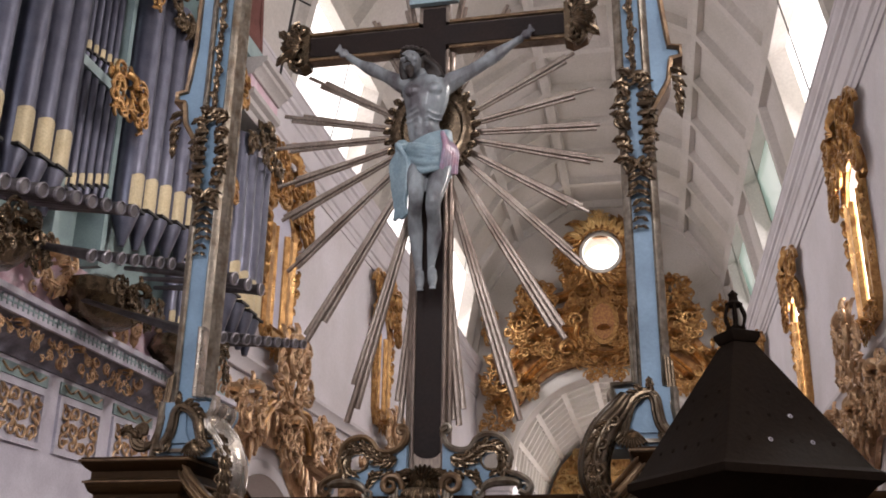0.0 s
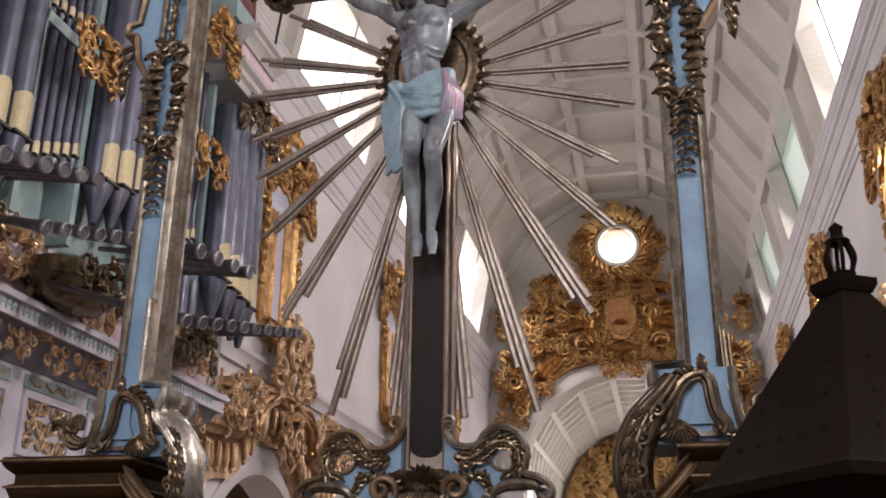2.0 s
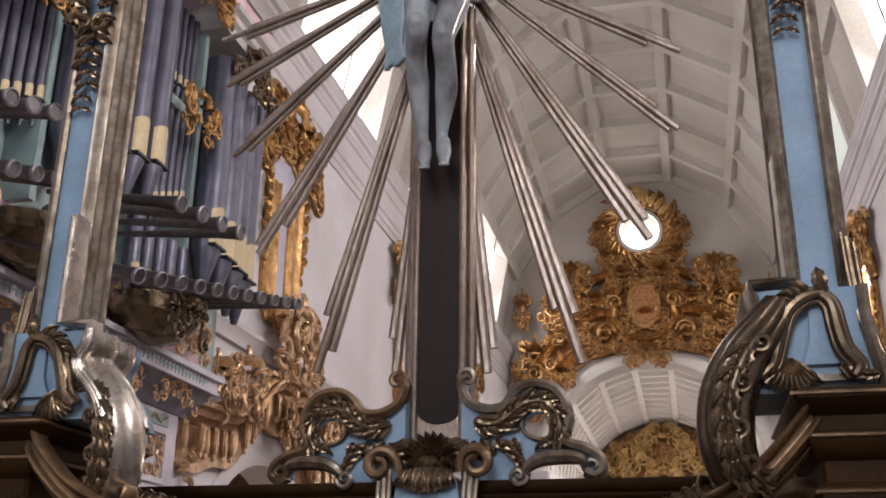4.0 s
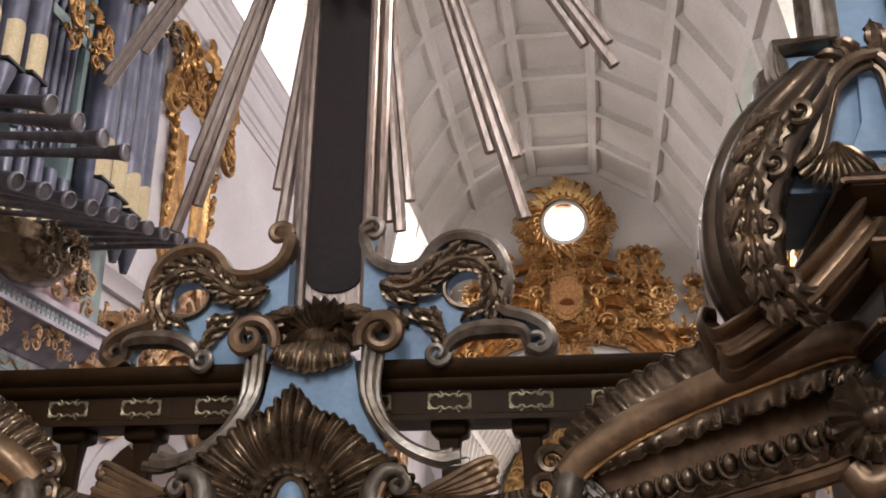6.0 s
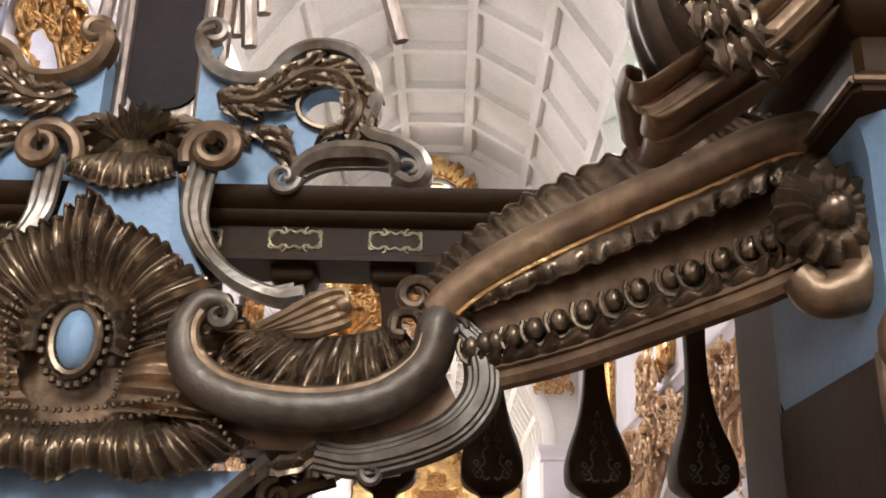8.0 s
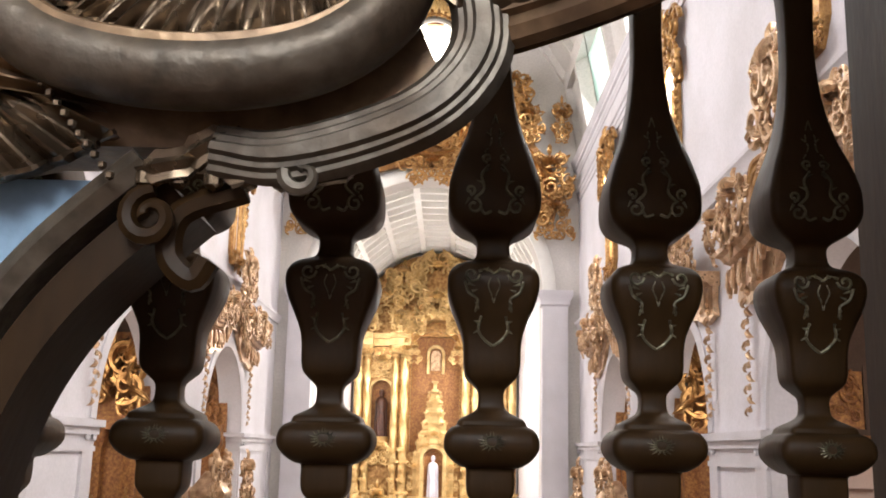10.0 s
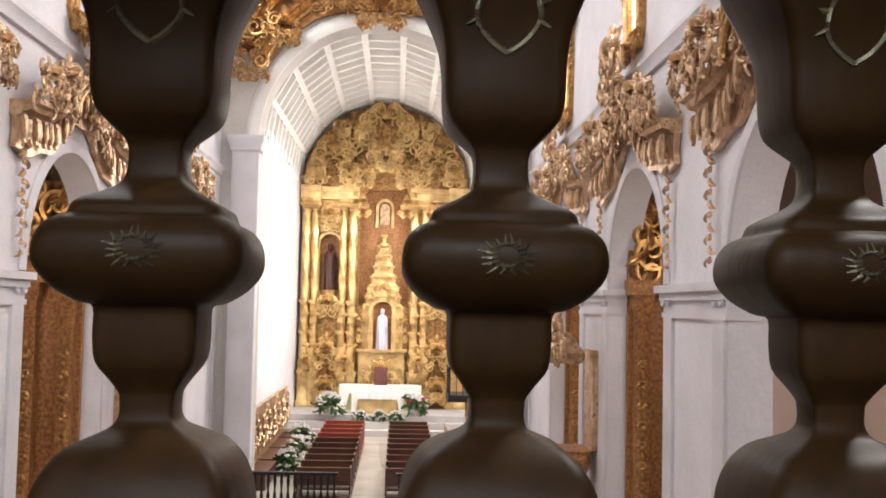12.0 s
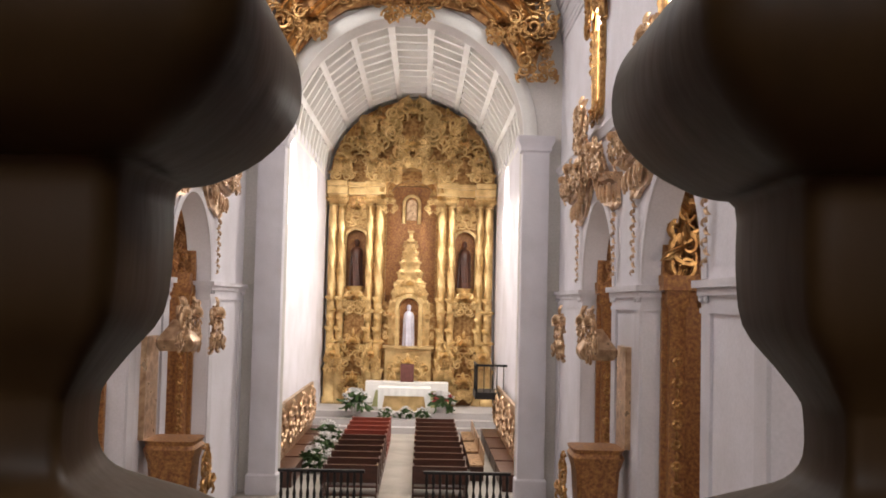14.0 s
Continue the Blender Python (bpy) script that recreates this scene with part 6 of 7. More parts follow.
def pipe(y, x, r, foot, lip, top, parent):
    """A flue pipe: cone foot, flattened mouth with a gilt shield, body."""
    f = Form().lathe([(r * 0.22, foot), (r * 0.45, foot + (lip - foot) * 0.3), (r * 0.97, lip - 0.03), (r, lip), (r, top)], 14, Matrix.Translation((x, y, 0)))
    p = partw("pipe", f, TIN, parent)
    h = 2.3 * r
    g = Form()
    g.grid([[(x + (r + 0.004) * math.cos(radians(a)) , y + (r + 0.004) * math.sin(radians(a)), z) for a in range(-52, 53, 13)] for z in (lip + 0.02, lip + h)])
    g.grid([[(x + (r + 0.004) * math.cos(radians(a)), y + (r + 0.004) * math.sin(radians(a)), lip + h + 0.35 * r * math.cos(radians(a * 1.7)) * s) for a in range(-52, 53, 13)] for s in (0, 1)])
    m = part("mouth", g, MOUTH, p, "cream-gilt pipe mouth")
    o = parent.matrix_basis.translation
    m.data.transform(Matrix.Translation(-o))
    s = Form().box(x + r * 0.6, x + r + 0.012, y - r * 0.8, y + r * 0.8, lip - 0.012, lip + 0.012)
    part("lip", s, IRON, p).data.transform(Matrix.Translation(-o))


for k, y in enumerate((-0.05, 0.32, 0.69, 0.98, 1.29)):
    pipe(y, -3.52 + 0.05 * math.sin(k * 0.8), 0.135, 3.72 + 0.05 * k, 4.12 + 0.05 * k, 7.6, organ)
for k in range(6):
    pipe(1.52 + 0.125 * k, -3.56, 0.048, 4.10 + 0.05 * k, 4.28 + 0.055 * k, 5.50 + 0.02 * k, organ)
    pipe(1.50 + 0.115 * k, -3.58, 0.042, 5.52 + 0.02 * k, 5.64 + 0.02 * k, 6.6, organ)
    pipe(3.75 + 0.115 * k, -3.56, 0.046, 4.20 + 0.05 * k, 4.40 + 0.05 * k, 5.55 + 0.02 * k, organ)
    pipe(3.75 + 0.115 * k, -3.58, 0.042, 5.55, 5.70 + 0.02 * k, 6.6, organ)
for k, y in enumerate((2.36, 2.62, 2.90, 3.20, 3.50)):
    pipe(y, -3.42, 0.135, 4.05 + 0.05 * k, 4.40 + 0.06 * k, 6.9, organ)
for k, y in enumerate((4.62, 4.97, 5.32, 5.62)):
    pipe(y, -3.40 - 0.04 * k, 0.15, 3.85, 4.30, 6.3, organ)
for k in range(5):
    pipe(3.55 + 0.2 * k, -3.50, 0.075, 3.40, 3.60, 4.2, organ)
for y0 in (1.46, 2.20, 3.62, 4.45):
    partw("pilaster", Form().box(-3.8, -3.50, y0 - 0.035, y0 + 0.035, 3.8, 7.9), ORGAN, organ, "narrow teal pilaster")
f = Form().box(-3.8, -3.50, 1.46, 2.2, 5.46, 5.56).box(-3.8, -3.50, 3.62, 4.45, 5.48, 5.58)
partw("crossbar", f, ORGAN, organ)
for y, z, w_, h, sd in ((1.85, 5.0, 0.7, 0.6, 1), (1.85, 6.35, 0.8, 0.9, 2), (2.92, 6.5, 1.4, 0.9, 3), (4.0, 5.1, 0.7, 0.55, 4), (4.0, 6.4, 0.8, 0.8, 5), (5.1, 6.05, 1.2, 0.75, 6), (0.6, 7.2, 1.6, 0.7, 7)):
    partw("pipe_shade", Form().join(carving(w_, h, 0.14, 60 + sd, 9, board=False), on_organ(-3.32, y, z)), BRONZE if sd in (3, 6) else GILT, organ, "carved gilt pipe shade")
for name, mat, label, sec in (("tower_cornice", STONE, "grey stepped top of the tower cornice", [(-3.9, 6.98), (-3.16, 6.98), (-3.14, 7.03), (-3.06, 7.08), (-3.05, 7.12), (-3.0, 7.14), (-3.0, 7.20), (-3.9, 7.22)]),
                              ("tower_frieze", PINK, "rose marbled frieze of the tower", [(-3.9, 6.80), (-3.19, 6.80), (-3.19, 6.975), (-3.9, 6.975)]),
                              ("tower_architrave", STONE, "grey moulded architrave of the tower", [(-3.9, 6.52), (-3.26, 6.52), (-3.25, 6.60), (-3.20, 6.63), (-3.20, 6.70), (-3.14, 6.73), (-3.14, 6.795), (-3.9, 6.795)])):
    moulding(g := Form(), 4.35, 5.25, sec)
    partw(name, g, mat, organ, label)
partw("tower_block", Form().box(-3.85, -3.22, 4.2, 5.1, 7.22, 7.45), ORGAN, organ)

# trumpets that stick out of the case
def horn(base, tip, r, parent):
    b, t = Vector(base), Vector(tip)
    d = t - b
    pts = [b, b + d * 0.55, b + d * 0.85, b + d * 0.96, t]
    h = partw("trumpet", Form().tube([tuple(p) for p in pts], [r * 0.35, r * 0.55, r * 0.72, r * 0.88, r], 12), HORN, parent)
    o = parent.matrix_basis.translation
    n = d.normalized()
    side = n.cross(Vector((0, 0, 1))).normalized()
    up = side.cross(n)
    ring = [tuple(t - o + n * 0.004 + r * (math.cos(2 * math.pi * k / 14) * side + math.sin(2 * math.pi * k / 14) * up)) for k in range(15)]
    g = Form()
    rows = [[tuple(Vector(p) + q * (t - o - Vector(p)) + n * e) for p in ring] for q, e in ((0.0, -0.02), (-0.06, 0.0), (0.10, 0.008), (0.22, -0.01), (0.3, -0.05))]
    g.grid(rows)
    part("lip", g, HORNLIP, h, "bright tin lip")


for k in range(9):
    horn((-3.6, -0.35 + 0.21 * k, 3.62 + 0.05 * k), (-2.62, -0.42 + 0.195 * k, 3.40 + 0.055 * k), 0.052, organ)
for k in range(7):
    horn((-3.6, 0.80 + 0.2 * k, 3.58 + 0.05 * k), (-2.66, 0.72 + 0.2 * k, 3.32 + 0.06 * k), 0.05, organ)
for k in range(4):
    horn((-3.6, 2.5 + 0.3 * k, 4.0), (-2.42, 2.36 + 0.32 * k, 3.74 + 0.05 * k), 0.062, organ)
for k in range(11):
    horn((-3.6, 1.9 + 0.28 * k, 3.45 + 0.03 * k), (-2.22 - 0.01 * k, 1.6 + 0.275 * k, 2.95 + 0.066 * k), 0.05, organ)
for y, z, sd in ((0.5, 3.28, 1), (2.25, 3.30, 2), (3.9, 3.25, 3)):
    f = Form().lathe([(0.05, 0), (0.22, 0.05), (0.34, 0.2), (0.30, 0.34), (0.16, 0.42)], 14, Matrix.Translation((-3.45, y, z - 0.05)) @ Matrix.Diagonal((1, 1.5, 1, 1)))
    partw("trumpet_bracket", f, BRONZE, organ, "dark carved bracket under the trumpets")
    partw("bracket_carving", Form().join(carving(0.9, 0.5, 0.14, 80 + sd, 8, board=False), on_organ(-3.18, y, z - 0.10)), BRONZE, organ, "dark gilt leaves on the bracket")

# robed statue with a staff on the end tower
f = Form().lathe([(0.20, 0.0), (0.21, 0.15), (0.17, 0.45), (0.19, 0.75), (0.17, 0.95), (0.10, 1.05), (0.06, 1.08), (0.085, 1.16), (0.08, 1.26), (0.0, 1.32)], 12)
f.tube([(0.15, -0.05, 0.9), (0.28, -0.12, 0.75), (0.34, -0.1, 0.95)], 0.05, 8)
for k in range(5):
    f.tube([(0.17 * math.cos(k), 0.17 * math.sin(k), 0.9), (0.20 * math.cos(k + 0.3), 0.20 * math.sin(k + 0.3), 0.0)], 0.035, 6)
st = part("statue", f, PURPLE)
st.location = (-3.45, 4.65, 7.45)
tagged(st, "dark robed statue standing on the organ tower", "statue")
f = Form().tube([(0, 0, 0), (0.12, 0.10, 1.5)], 0.018, 6).tube([(-0.05, -0.1, 1.3), (0.25, 0.28, 1.28)], 0.014, 6)
ob = part("staff", f, IRON)
ob.location = (-3.10, 5.0, 7.22)
tagged(ob, "thin dark staff held beside the organ statue", "staff")


# ---- gilded pelmets over the chapel arches ----
def build_pelmet():
    pel = thing("gilded_pelmet", "gilded carved pelmet with lambrequin over a chapel arch", "pelmet", group="pelmets over the arches")
    run = curve([(-2.55, 3.05), (-1.9, 3.08), (-1.35, 3.15), (-0.9, 3.42), (-0.45, 3.72), (0, 3.82), (0.45, 3.72), (0.9, 3.42), (1.35, 3.15), (1.9, 3.08), (2.55, 3.05)], 4)
    f = Form()
    bar(f, run, [(-0.10, 0.0), (-0.10, -0.14), (-0.05, -0.18), (-0.03, -0.26), (0.03, -0.30), (0.05, -0.38), (0.10, -0.40), (0.10, 0.0)])
    part("cornice", f, PALE, pel, "moulded gilt cornice")
    f = Form()
    f.plate([(-2.5, 2.75)] + [(x, z - 0.55 - 0.05 * math.cos(6 * x)) for x, z in run] + [(2.5, 2.75)] + [(x, z - 0.05) for x, z in reversed(run)], -0.10, -0.02)
    part("valance", f, PALE, pel)
    tassel = Form().plate([(-0.055, 0), (0.055, 0), (0.055, -0.22), (0.03, -0.27), (0.035, -0.31), (0, -0.36), (-0.035, -0.31), (-0.03, -0.27), (-0.055, -0.22)], -0.045, 0.0)
    tassel.tube([(0, -0.05, -0.04), (0, -0.06, -0.2), (0, -0.05, -0.3)], [0.02, 0.026, 0.012], 6)
    tm = tassel.mesh("tassel")
    n = 30
    for k in range(n):
        x, z = run[int((k + 0.5) / n * (len(run) - 1))]
        t = part("tassel", tm, PALE, pel)
        t.location = (x, -0.17 - 0.03 * (k % 2), z - 0.10)
    for w_, h, x, z, sd in ((1.5, 1.35, 0, 3.72, 1), (1.15, 0.85, -1.55, 3.12, 2), (1.15, 0.85, 1.55, 3.12, 3), (0.8, 0.7, -2.3, 3.05, 4), (0.8, 0.7, 2.3, 3.05, 5), (0.75, 0.8, 0, 3.0, 6)):
        c = part("crest_carving", carving(w_, h, 0.26, 100 + sd, 11, board=False), PALE, pel, "tangled gilt scrolls and leaves")
        c.location = (x, -0.26, z)
    for sx in (-1, 1):
        f = Form()
        for k in range(12):
            z = 2.7 - 0.13 * k
            w_ = 0.13 - 0.006 * k
            f.leaf(sx * 2.22, z, radians(270 + 38 * (-1) ** k), 0.20, w_, -0.08, 0.4 * (-1) ** k, 0.5)
            f.ball(sx * 2.22, -0.10, z - 0.05, 0.035, n=6)
        part("leaf_drop", f, PALE, pel, "hanging string of gilt leaves")
        f = Form()
        for k in range(3):
            f.tube(curve([(sx * (0.35 + 0.06 * k), -0.3, 3.75 + 0.05 * k), (sx * (0.75 + 0.06 * k), -0.36, 3.62 + 0.1 * k), (sx * (1.0 + 0.04 * k), -0.34, 3.35 + 0.1 * k), (sx * (1.02 + 0.05 * k), -0.34, 3.25 + 0.08 * k)], 5), 0.045, 7)
        part("pediment_scroll", f, GILT, pel, "brown-gilt scroll of the broken pediment")
    return pel


def build_surround():
    """Gilded window surround, seen from the nave, centred on the window."""
    w = thing("window_surround", "gilded rococo window surround with a leafy crest", "window surround", group="gilded window surrounds")
    line = [(-0.56, 6.6), (-0.56, 4.93), (-0.40, 4.69), (0.40, 4.69), (0.56, 4.93), (0.56, 6.6)]
    f = Form()
    bar(f, line, [(-0.05, 0.0), (-0.05, -0.06), (0.0, -0.10), (0.05, -0.06), (0.12, -0.05), (0.20, -0.07), (0.28, -0.05), (0.31, -0.09), (0.36, -0.03), (0.36, 0.0)])
    part("frame_moulding", f, GILT, w, "gilded frame")
    f = Form()
    bar(f, [(0.66 * x / 0.66, z) for x, z in arc(0, 6.6, 0.66, 0, 180, 18)], [(-0.12, 0.0), (-0.12, -0.05), (0.0, -0.10), (0.14, -0.05), (0.14, 0.0)])
    part("arched_head", f, GILT, w)
    c = part("crest", carving(2.1, 1.5, 0.22, 124, 18, 0.95, board=False), GILT, w, "tall gilded crest of leaves")
    c.location = (0, -0.04, 6.62)
    for sx in (-1, 1):
        f = Form()
        for k in range(6):
            f.leaf(sx * 0.60, 6.5 - 0.16 * k, radians(90 - sx * (40 + 20 * (k % 2))), 0.24, 0.13, -0.06, 0.5 * sx, 0.5)
            f.scroll(sx * 0.62, 6.45 - 0.2 * k, 0.08, 1.0 + k, 1.2, sx, 0.022, -0.07)
        part("side_leaves", f, GILT, w)
        c = part("corner_scroll", carving(0.34, 0.4, 0.12, 131, 5, board=False), GILT, w)
        c.location = (sx * 0.5, -0.04, 4.58)
    c = part("sill_ornament", carving(0.7, 0.42, 0.14, 133, 6, board=False), GILT, w)
    c.location = (0, -0.04, 4.45)
    return w


pelmet, surround = build_pelmet(), build_surround()
first = True
for side in (-1, 1):
    for by in BAYS:
        if by < 3:
            continue
        if first:
            pelmet.matrix_basis, surround.matrix_basis = on_wall(side, by, 0), on_wall(side, by, 0)
            first = False
            continue
        copy_thing(pelmet, on_wall(side, by, 0))
        copy_thing(surround, on_wall(side, by, 0))

# imposts, pier faces and arch rims of the chapel arches
for side in (-1, 1):
    edges = [YW] + [e for by in BAYS for e in (by - 1.85, by + 1.85)] + [YT]
    for a, b in zip(edges[0::2], edges[1::2]):
        f = Form()
        for z0, z1, d in ((0.55, 0.62, 0.05), (0.62, 0.78, 0.03), (0.78, 0.88, 0.08), (0.88, 0.98, 0.14)):
            f.box(min(side * (W - d), side * (W + 0.45)), max(side * (W - d), side * (W + 0.45)), a - d, b + d, z0, z1)
        setting("impost", f, TRIM, "pale grey moulded impost of a chapel pier", "impost")
        if b - a > 0.9 and a > 0:
            f = Form()
            for y0, y1 in ((a + 0.02, a + 0.42), (b - 0.42, b - 0.02)):
                f.box(min(side * (W - 0.045), side * W), max(side * (W - 0.045), side * W), y0, y1, FZ, 0.55)
            setting("pilaster", f, TRIM, "shallow grey pilaster strip on a pier", "pilaster")
            for y0, y1 in ((a + 0.05, a + 0.30), (b - 0.30, b - 0.05)):
                f = Form()
                for ey in (y0, y1):
                    f.join(Form().scroll(0, 0, 0.07, radians(90), 1.4, 1, 0.022, 0), on_wall(side, ey, 0.76, 0.06))
                setting("capital_volutes", f, TRIM, "small stone volutes of a capital", "capital")
    for by in BAYS:
        f = Form()
        bar(f, arc(0, 1.0, 1.93, 0, 180, 28), [(-0.10, 0.0), (-0.10, -0.03), (0.0, -0.06), (0.10, -0.04), (0.10, 0.0)], on_wall(side, by, 0))
        setting("archivolt", f, TRIM, "grey moulded rim of a chapel arch", "trim")

# woodwork in the chapels
for side in (-1, 1):
    for k, by in enumerate(BAYS):
        if side > 0 and k == 1:
            # plain chapel with painted lunette panels over a cornice
            f = Form()
            xs = W + 3.55
            moulding(f, by - 2.4, by + 2.4, [(xs, 0.35), (xs - 0.06, 0.38), (xs - 0.08, 0.6), (xs - 0.2, 0.75), (xs - 0.22, 0.85), (xs, 0.9)])
            f.box(W + 0.5, W + 3.5, by + 2.2, by + 2.4, 0.35, 0.86)
            setting("chapel_cornice", f, CHAPEL, "warm stone cornice inside a side chapel", "cornice")
            pan = thing("painted_lunette", "dark painted lunette with brown scrollwork", "painted panel", at=Matrix.Translation((W + 0.5, by + 2.36, 0.9)))
            part("board", Form().plate([(0.0, 0), (2.6, 0), (2.6, 2.0), (0.0, 2.0)], -0.04, 0.0), RETRED, pan)
            for i in range(3):
                part("panel_frame", Form().plate([(0.05 + 0.86 * i, 0.06), (0.85 + 0.86 * i, 0.06), (0.85 + 0.86 * i, 1.9), (0.05 + 0.86 * i, 1.9)], -0.07, -0.04, [[(0.12 + 0.86 * i, 0.13), (0.78 + 0.86 * i, 0.13), (0.78 + 0.86 * i, 1.83), (0.12 + 0.86 * i, 1.83)]]), SOFFIT, pan)
                c = part("scrollwork", carving(0.66, 0.85, 0.03, 140, 9, board=False), RETRED, pan, "brown painted scrollwork")
                c.location = (0.45 + 0.86 * i, -0.04, 0.16)
                c = part("scrollwork", c.data, RETRED, pan)
                c.location = (0.45 + 0.86 * i, -0.04, 1.0)
            continue
        ret = thing("chapel_altarpiece", "red-brown and gilt carved altarpiece in a side chapel", "altarpiece", group="side chapel altarpieces", at=Matrix.Translation((side * (W + 0.30), by + 1.78, FZ)))
        top = 2.9 - FZ
        part("back", Form().box(min(0, side * 2.5), max(0, side * 2.5), -0.06, 0.05, 0, top), RETRED, ret)
        for i in range(3):
            x = side * (0.22 + 0.62 * i)
            f = Form().square([(0.17, 0.0), (0.17, 1.2), (0.13, 1.3), (0.13, top - 2.3), (0.19, top - 2.2), (0.19, top - 2.0)], 0.1, 0.8, Matrix.Translation((x, -0.14, 0)))
            part("pilaster", f, RETRED, ret, "carved brown pilaster")
            f = Form()
            for j in range(9):
                z = 1.6 + 0.34 * j
                f.shell(x, z, 0.02, 0.085, 0, 6.2832, 6, -0.25, 0.03)
                f.leaf(x, z + 0.10, radians(90), 0.14, 0.08, -0.25, 0, 0.3)
            part("rosette_drop", f, GILT, ret, "column of gilt rosettes")
        part("entablature", Form().box(min(-0.05, side * 2.5), max(-0.05, side * 2.5), -0.36, 0.0, top - 2.0, top - 1.75), RETRED, ret)
        c = part("tympanum", carving(2.2, 1.7, 0.2, 150 + k, 12), GILT if k == 2 else RETRED, ret, "carved gilt tympanum")
        c.location = (side * 1.2, -0.1, top - 1.8)

# pulpits on the piers
def pulpit(side):
    p = thing("pulpit", "dark gilded pulpit with a carved bracket and sounding board", "pulpit", group="pulpits on the nave piers", at=on_wall(side, 17.8, -3.3))
    part("basin", Form().square([(0.08, -0.5), (0.15, -0.3), (0.22, 0.0), (0.40, 0.25), (0.44, 0.32), (0.38, 0.38), (0.42, 1.0), (0.5, 1.25), (0.46, 1.32), (0.50, 1.40), (0.0, 1.42)], 0.2, 0.9, Matrix.Translation((0, -0.55, 0))), RETRED, p)
    c = part("front_carving", carving(0.9, 0.9, 0.12, 161, 9, board=False), GILT, p)
    c.location = (0, -1.05, 0.4)
    part("back_panel", Form().box(-0.4, 0.4, -0.10, 0.0, 1.4, 3.2), PALE, p, "pale gilt back panel")
    f = Form().square([(0.30, 2.95), (0.36, 3.05), (0.36, 3.15), (0.2, 3.35), (0.1, 3.5)], 0.15, 0.9, Matrix.Translation((0, -0.55, 0)))
    part("sounding_board", f, PALE, p)
    for x, y, sd in ((0, -1.1, 1), (-0.45, -0.6, 2), (0.45, -0.6, 3)):
        c = part("canopy_carving", carving(0.9, 1.0, 0.22, 170 + sd, 10, board=False), PALE, p, "tangled gilt crest")
        c.location = (x, y, 2.9)
    return p


for s in (-1, 1):
    pulpit(s)

# gilding round the chancel arch and the round window
arch = thing("chancel_gilding", "rich gilded carving crowning the chancel arch", "carved gilding", at=Matrix.Translation((0, YT - 0.16, 8.3)))
B = 8.3
ground = [(0.0, 8.45), (0.9, 8.75), (1.7, 8.55), (2.4, 8.05), (2.95, 7.35), (3.55, 7.2), (3.75, 8.0), (3.45, 8.9), (3.0, 9.5), (2.95, 10.7), (2.55, 11.15), (2.0, 10.7), (1.35, 10.75), (1.05, 11.3), (1.35, 12.2), (0.8, 13.2)]
# board coloured dark to paint the shade between the carvings
part("ground_board", Form().plate([(x, z - B) for x, z in ground[1:]] + [(-x, z - B) for x, z in reversed(ground[1:])], -0.06, 0.08,
     [[(x, z - B) for x, z in arc(0, 12.66, 0.70, 0, 360, 24)[:-1]]]), BACKING, arch, "brown-gilt ground behind the carving")
RIM = [(-0.20, 0.0), (-0.20, -0.26), (-0.15, -0.34), (-0.10, -0.26), (-0.05, -0.30), (0.02, -0.42), (0.09, -0.36), (0.11, -0.26), (0.17, -0.30), (0.20, -0.18), (0.20, 0.0)]
for sx in (-1, 1):
    for name, run in (("arch_band", [(1.55, 9.05), (2.0, 8.85), (2.55, 8.35), (3.0, 7.75), (3.3, 7.2)]), ("sloping_moulding", [(0.95, 9.95), (1.4, 9.98), (2.0, 9.75), (2.55, 9.35), (3.0, 8.85), (3.45, 8.2)]),
                      ("upper_moulding", [(0.75, 10.75), (1.1, 10.45), (1.7, 10.40), (2.2, 10.62), (2.6, 10.55), (2.75, 10.2)]), ("cradle_moulding", [(0.0, 8.98), (0.42, 9.06), (0.80, 9.35), (0.98, 9.75), (0.92, 10.1)]),
                      ("wreath_moulding", [(0.35, 11.45), (0.85, 11.35), (1.25, 11.15), (1.7, 11.05), (1.85, 11.25)])):
        f = Form()
        bar(f, [(sx * x, z - B) for x, z in curve(run, 5)], [(sx * o * (0.75 if "w" in name[:2] else 1.0), y) for o, y in RIM])
        part(name, f, GILT, arch, "curved gilded moulding")
    for x, z, size, start, flip in ((2.72, 10.15, 0.34, 90, -1), (1.85, 11.28, 0.22, -90, 1), (3.40, 8.12, 0.30, 60, 1), (0.88, 10.25, 0.26, -60, 1), (3.22, 7.2, 0.24, 60, 1), (1.2, 9.3, 0.30, 180, -1), (1.9, 9.25, 0.26, 0, 1)):
        f = Form().scroll(sx * x, z - B, size, radians(start if sx > 0 else 180 - start), 1.5, flip * sx, size * 0.22, -0.34, 0.12, 9)
        part("great_scroll", f, GILT, arch, "large rolled gilt scroll")
    f = Form()
    for k in range(12):
        f.ball(sx * (1.25 + 0.11 * k), -0.30, 10.18 + 0.10 * math.sin(0.28 * k) - B, 0.075, n=8)
        f.ball(sx * (0.12 + 0.085 * k), -0.36, 8.72 + 0.0022 * k * k - B, 0.055, n=8)
    part("beads", f, GILT, arch, "strings of gilt beads")
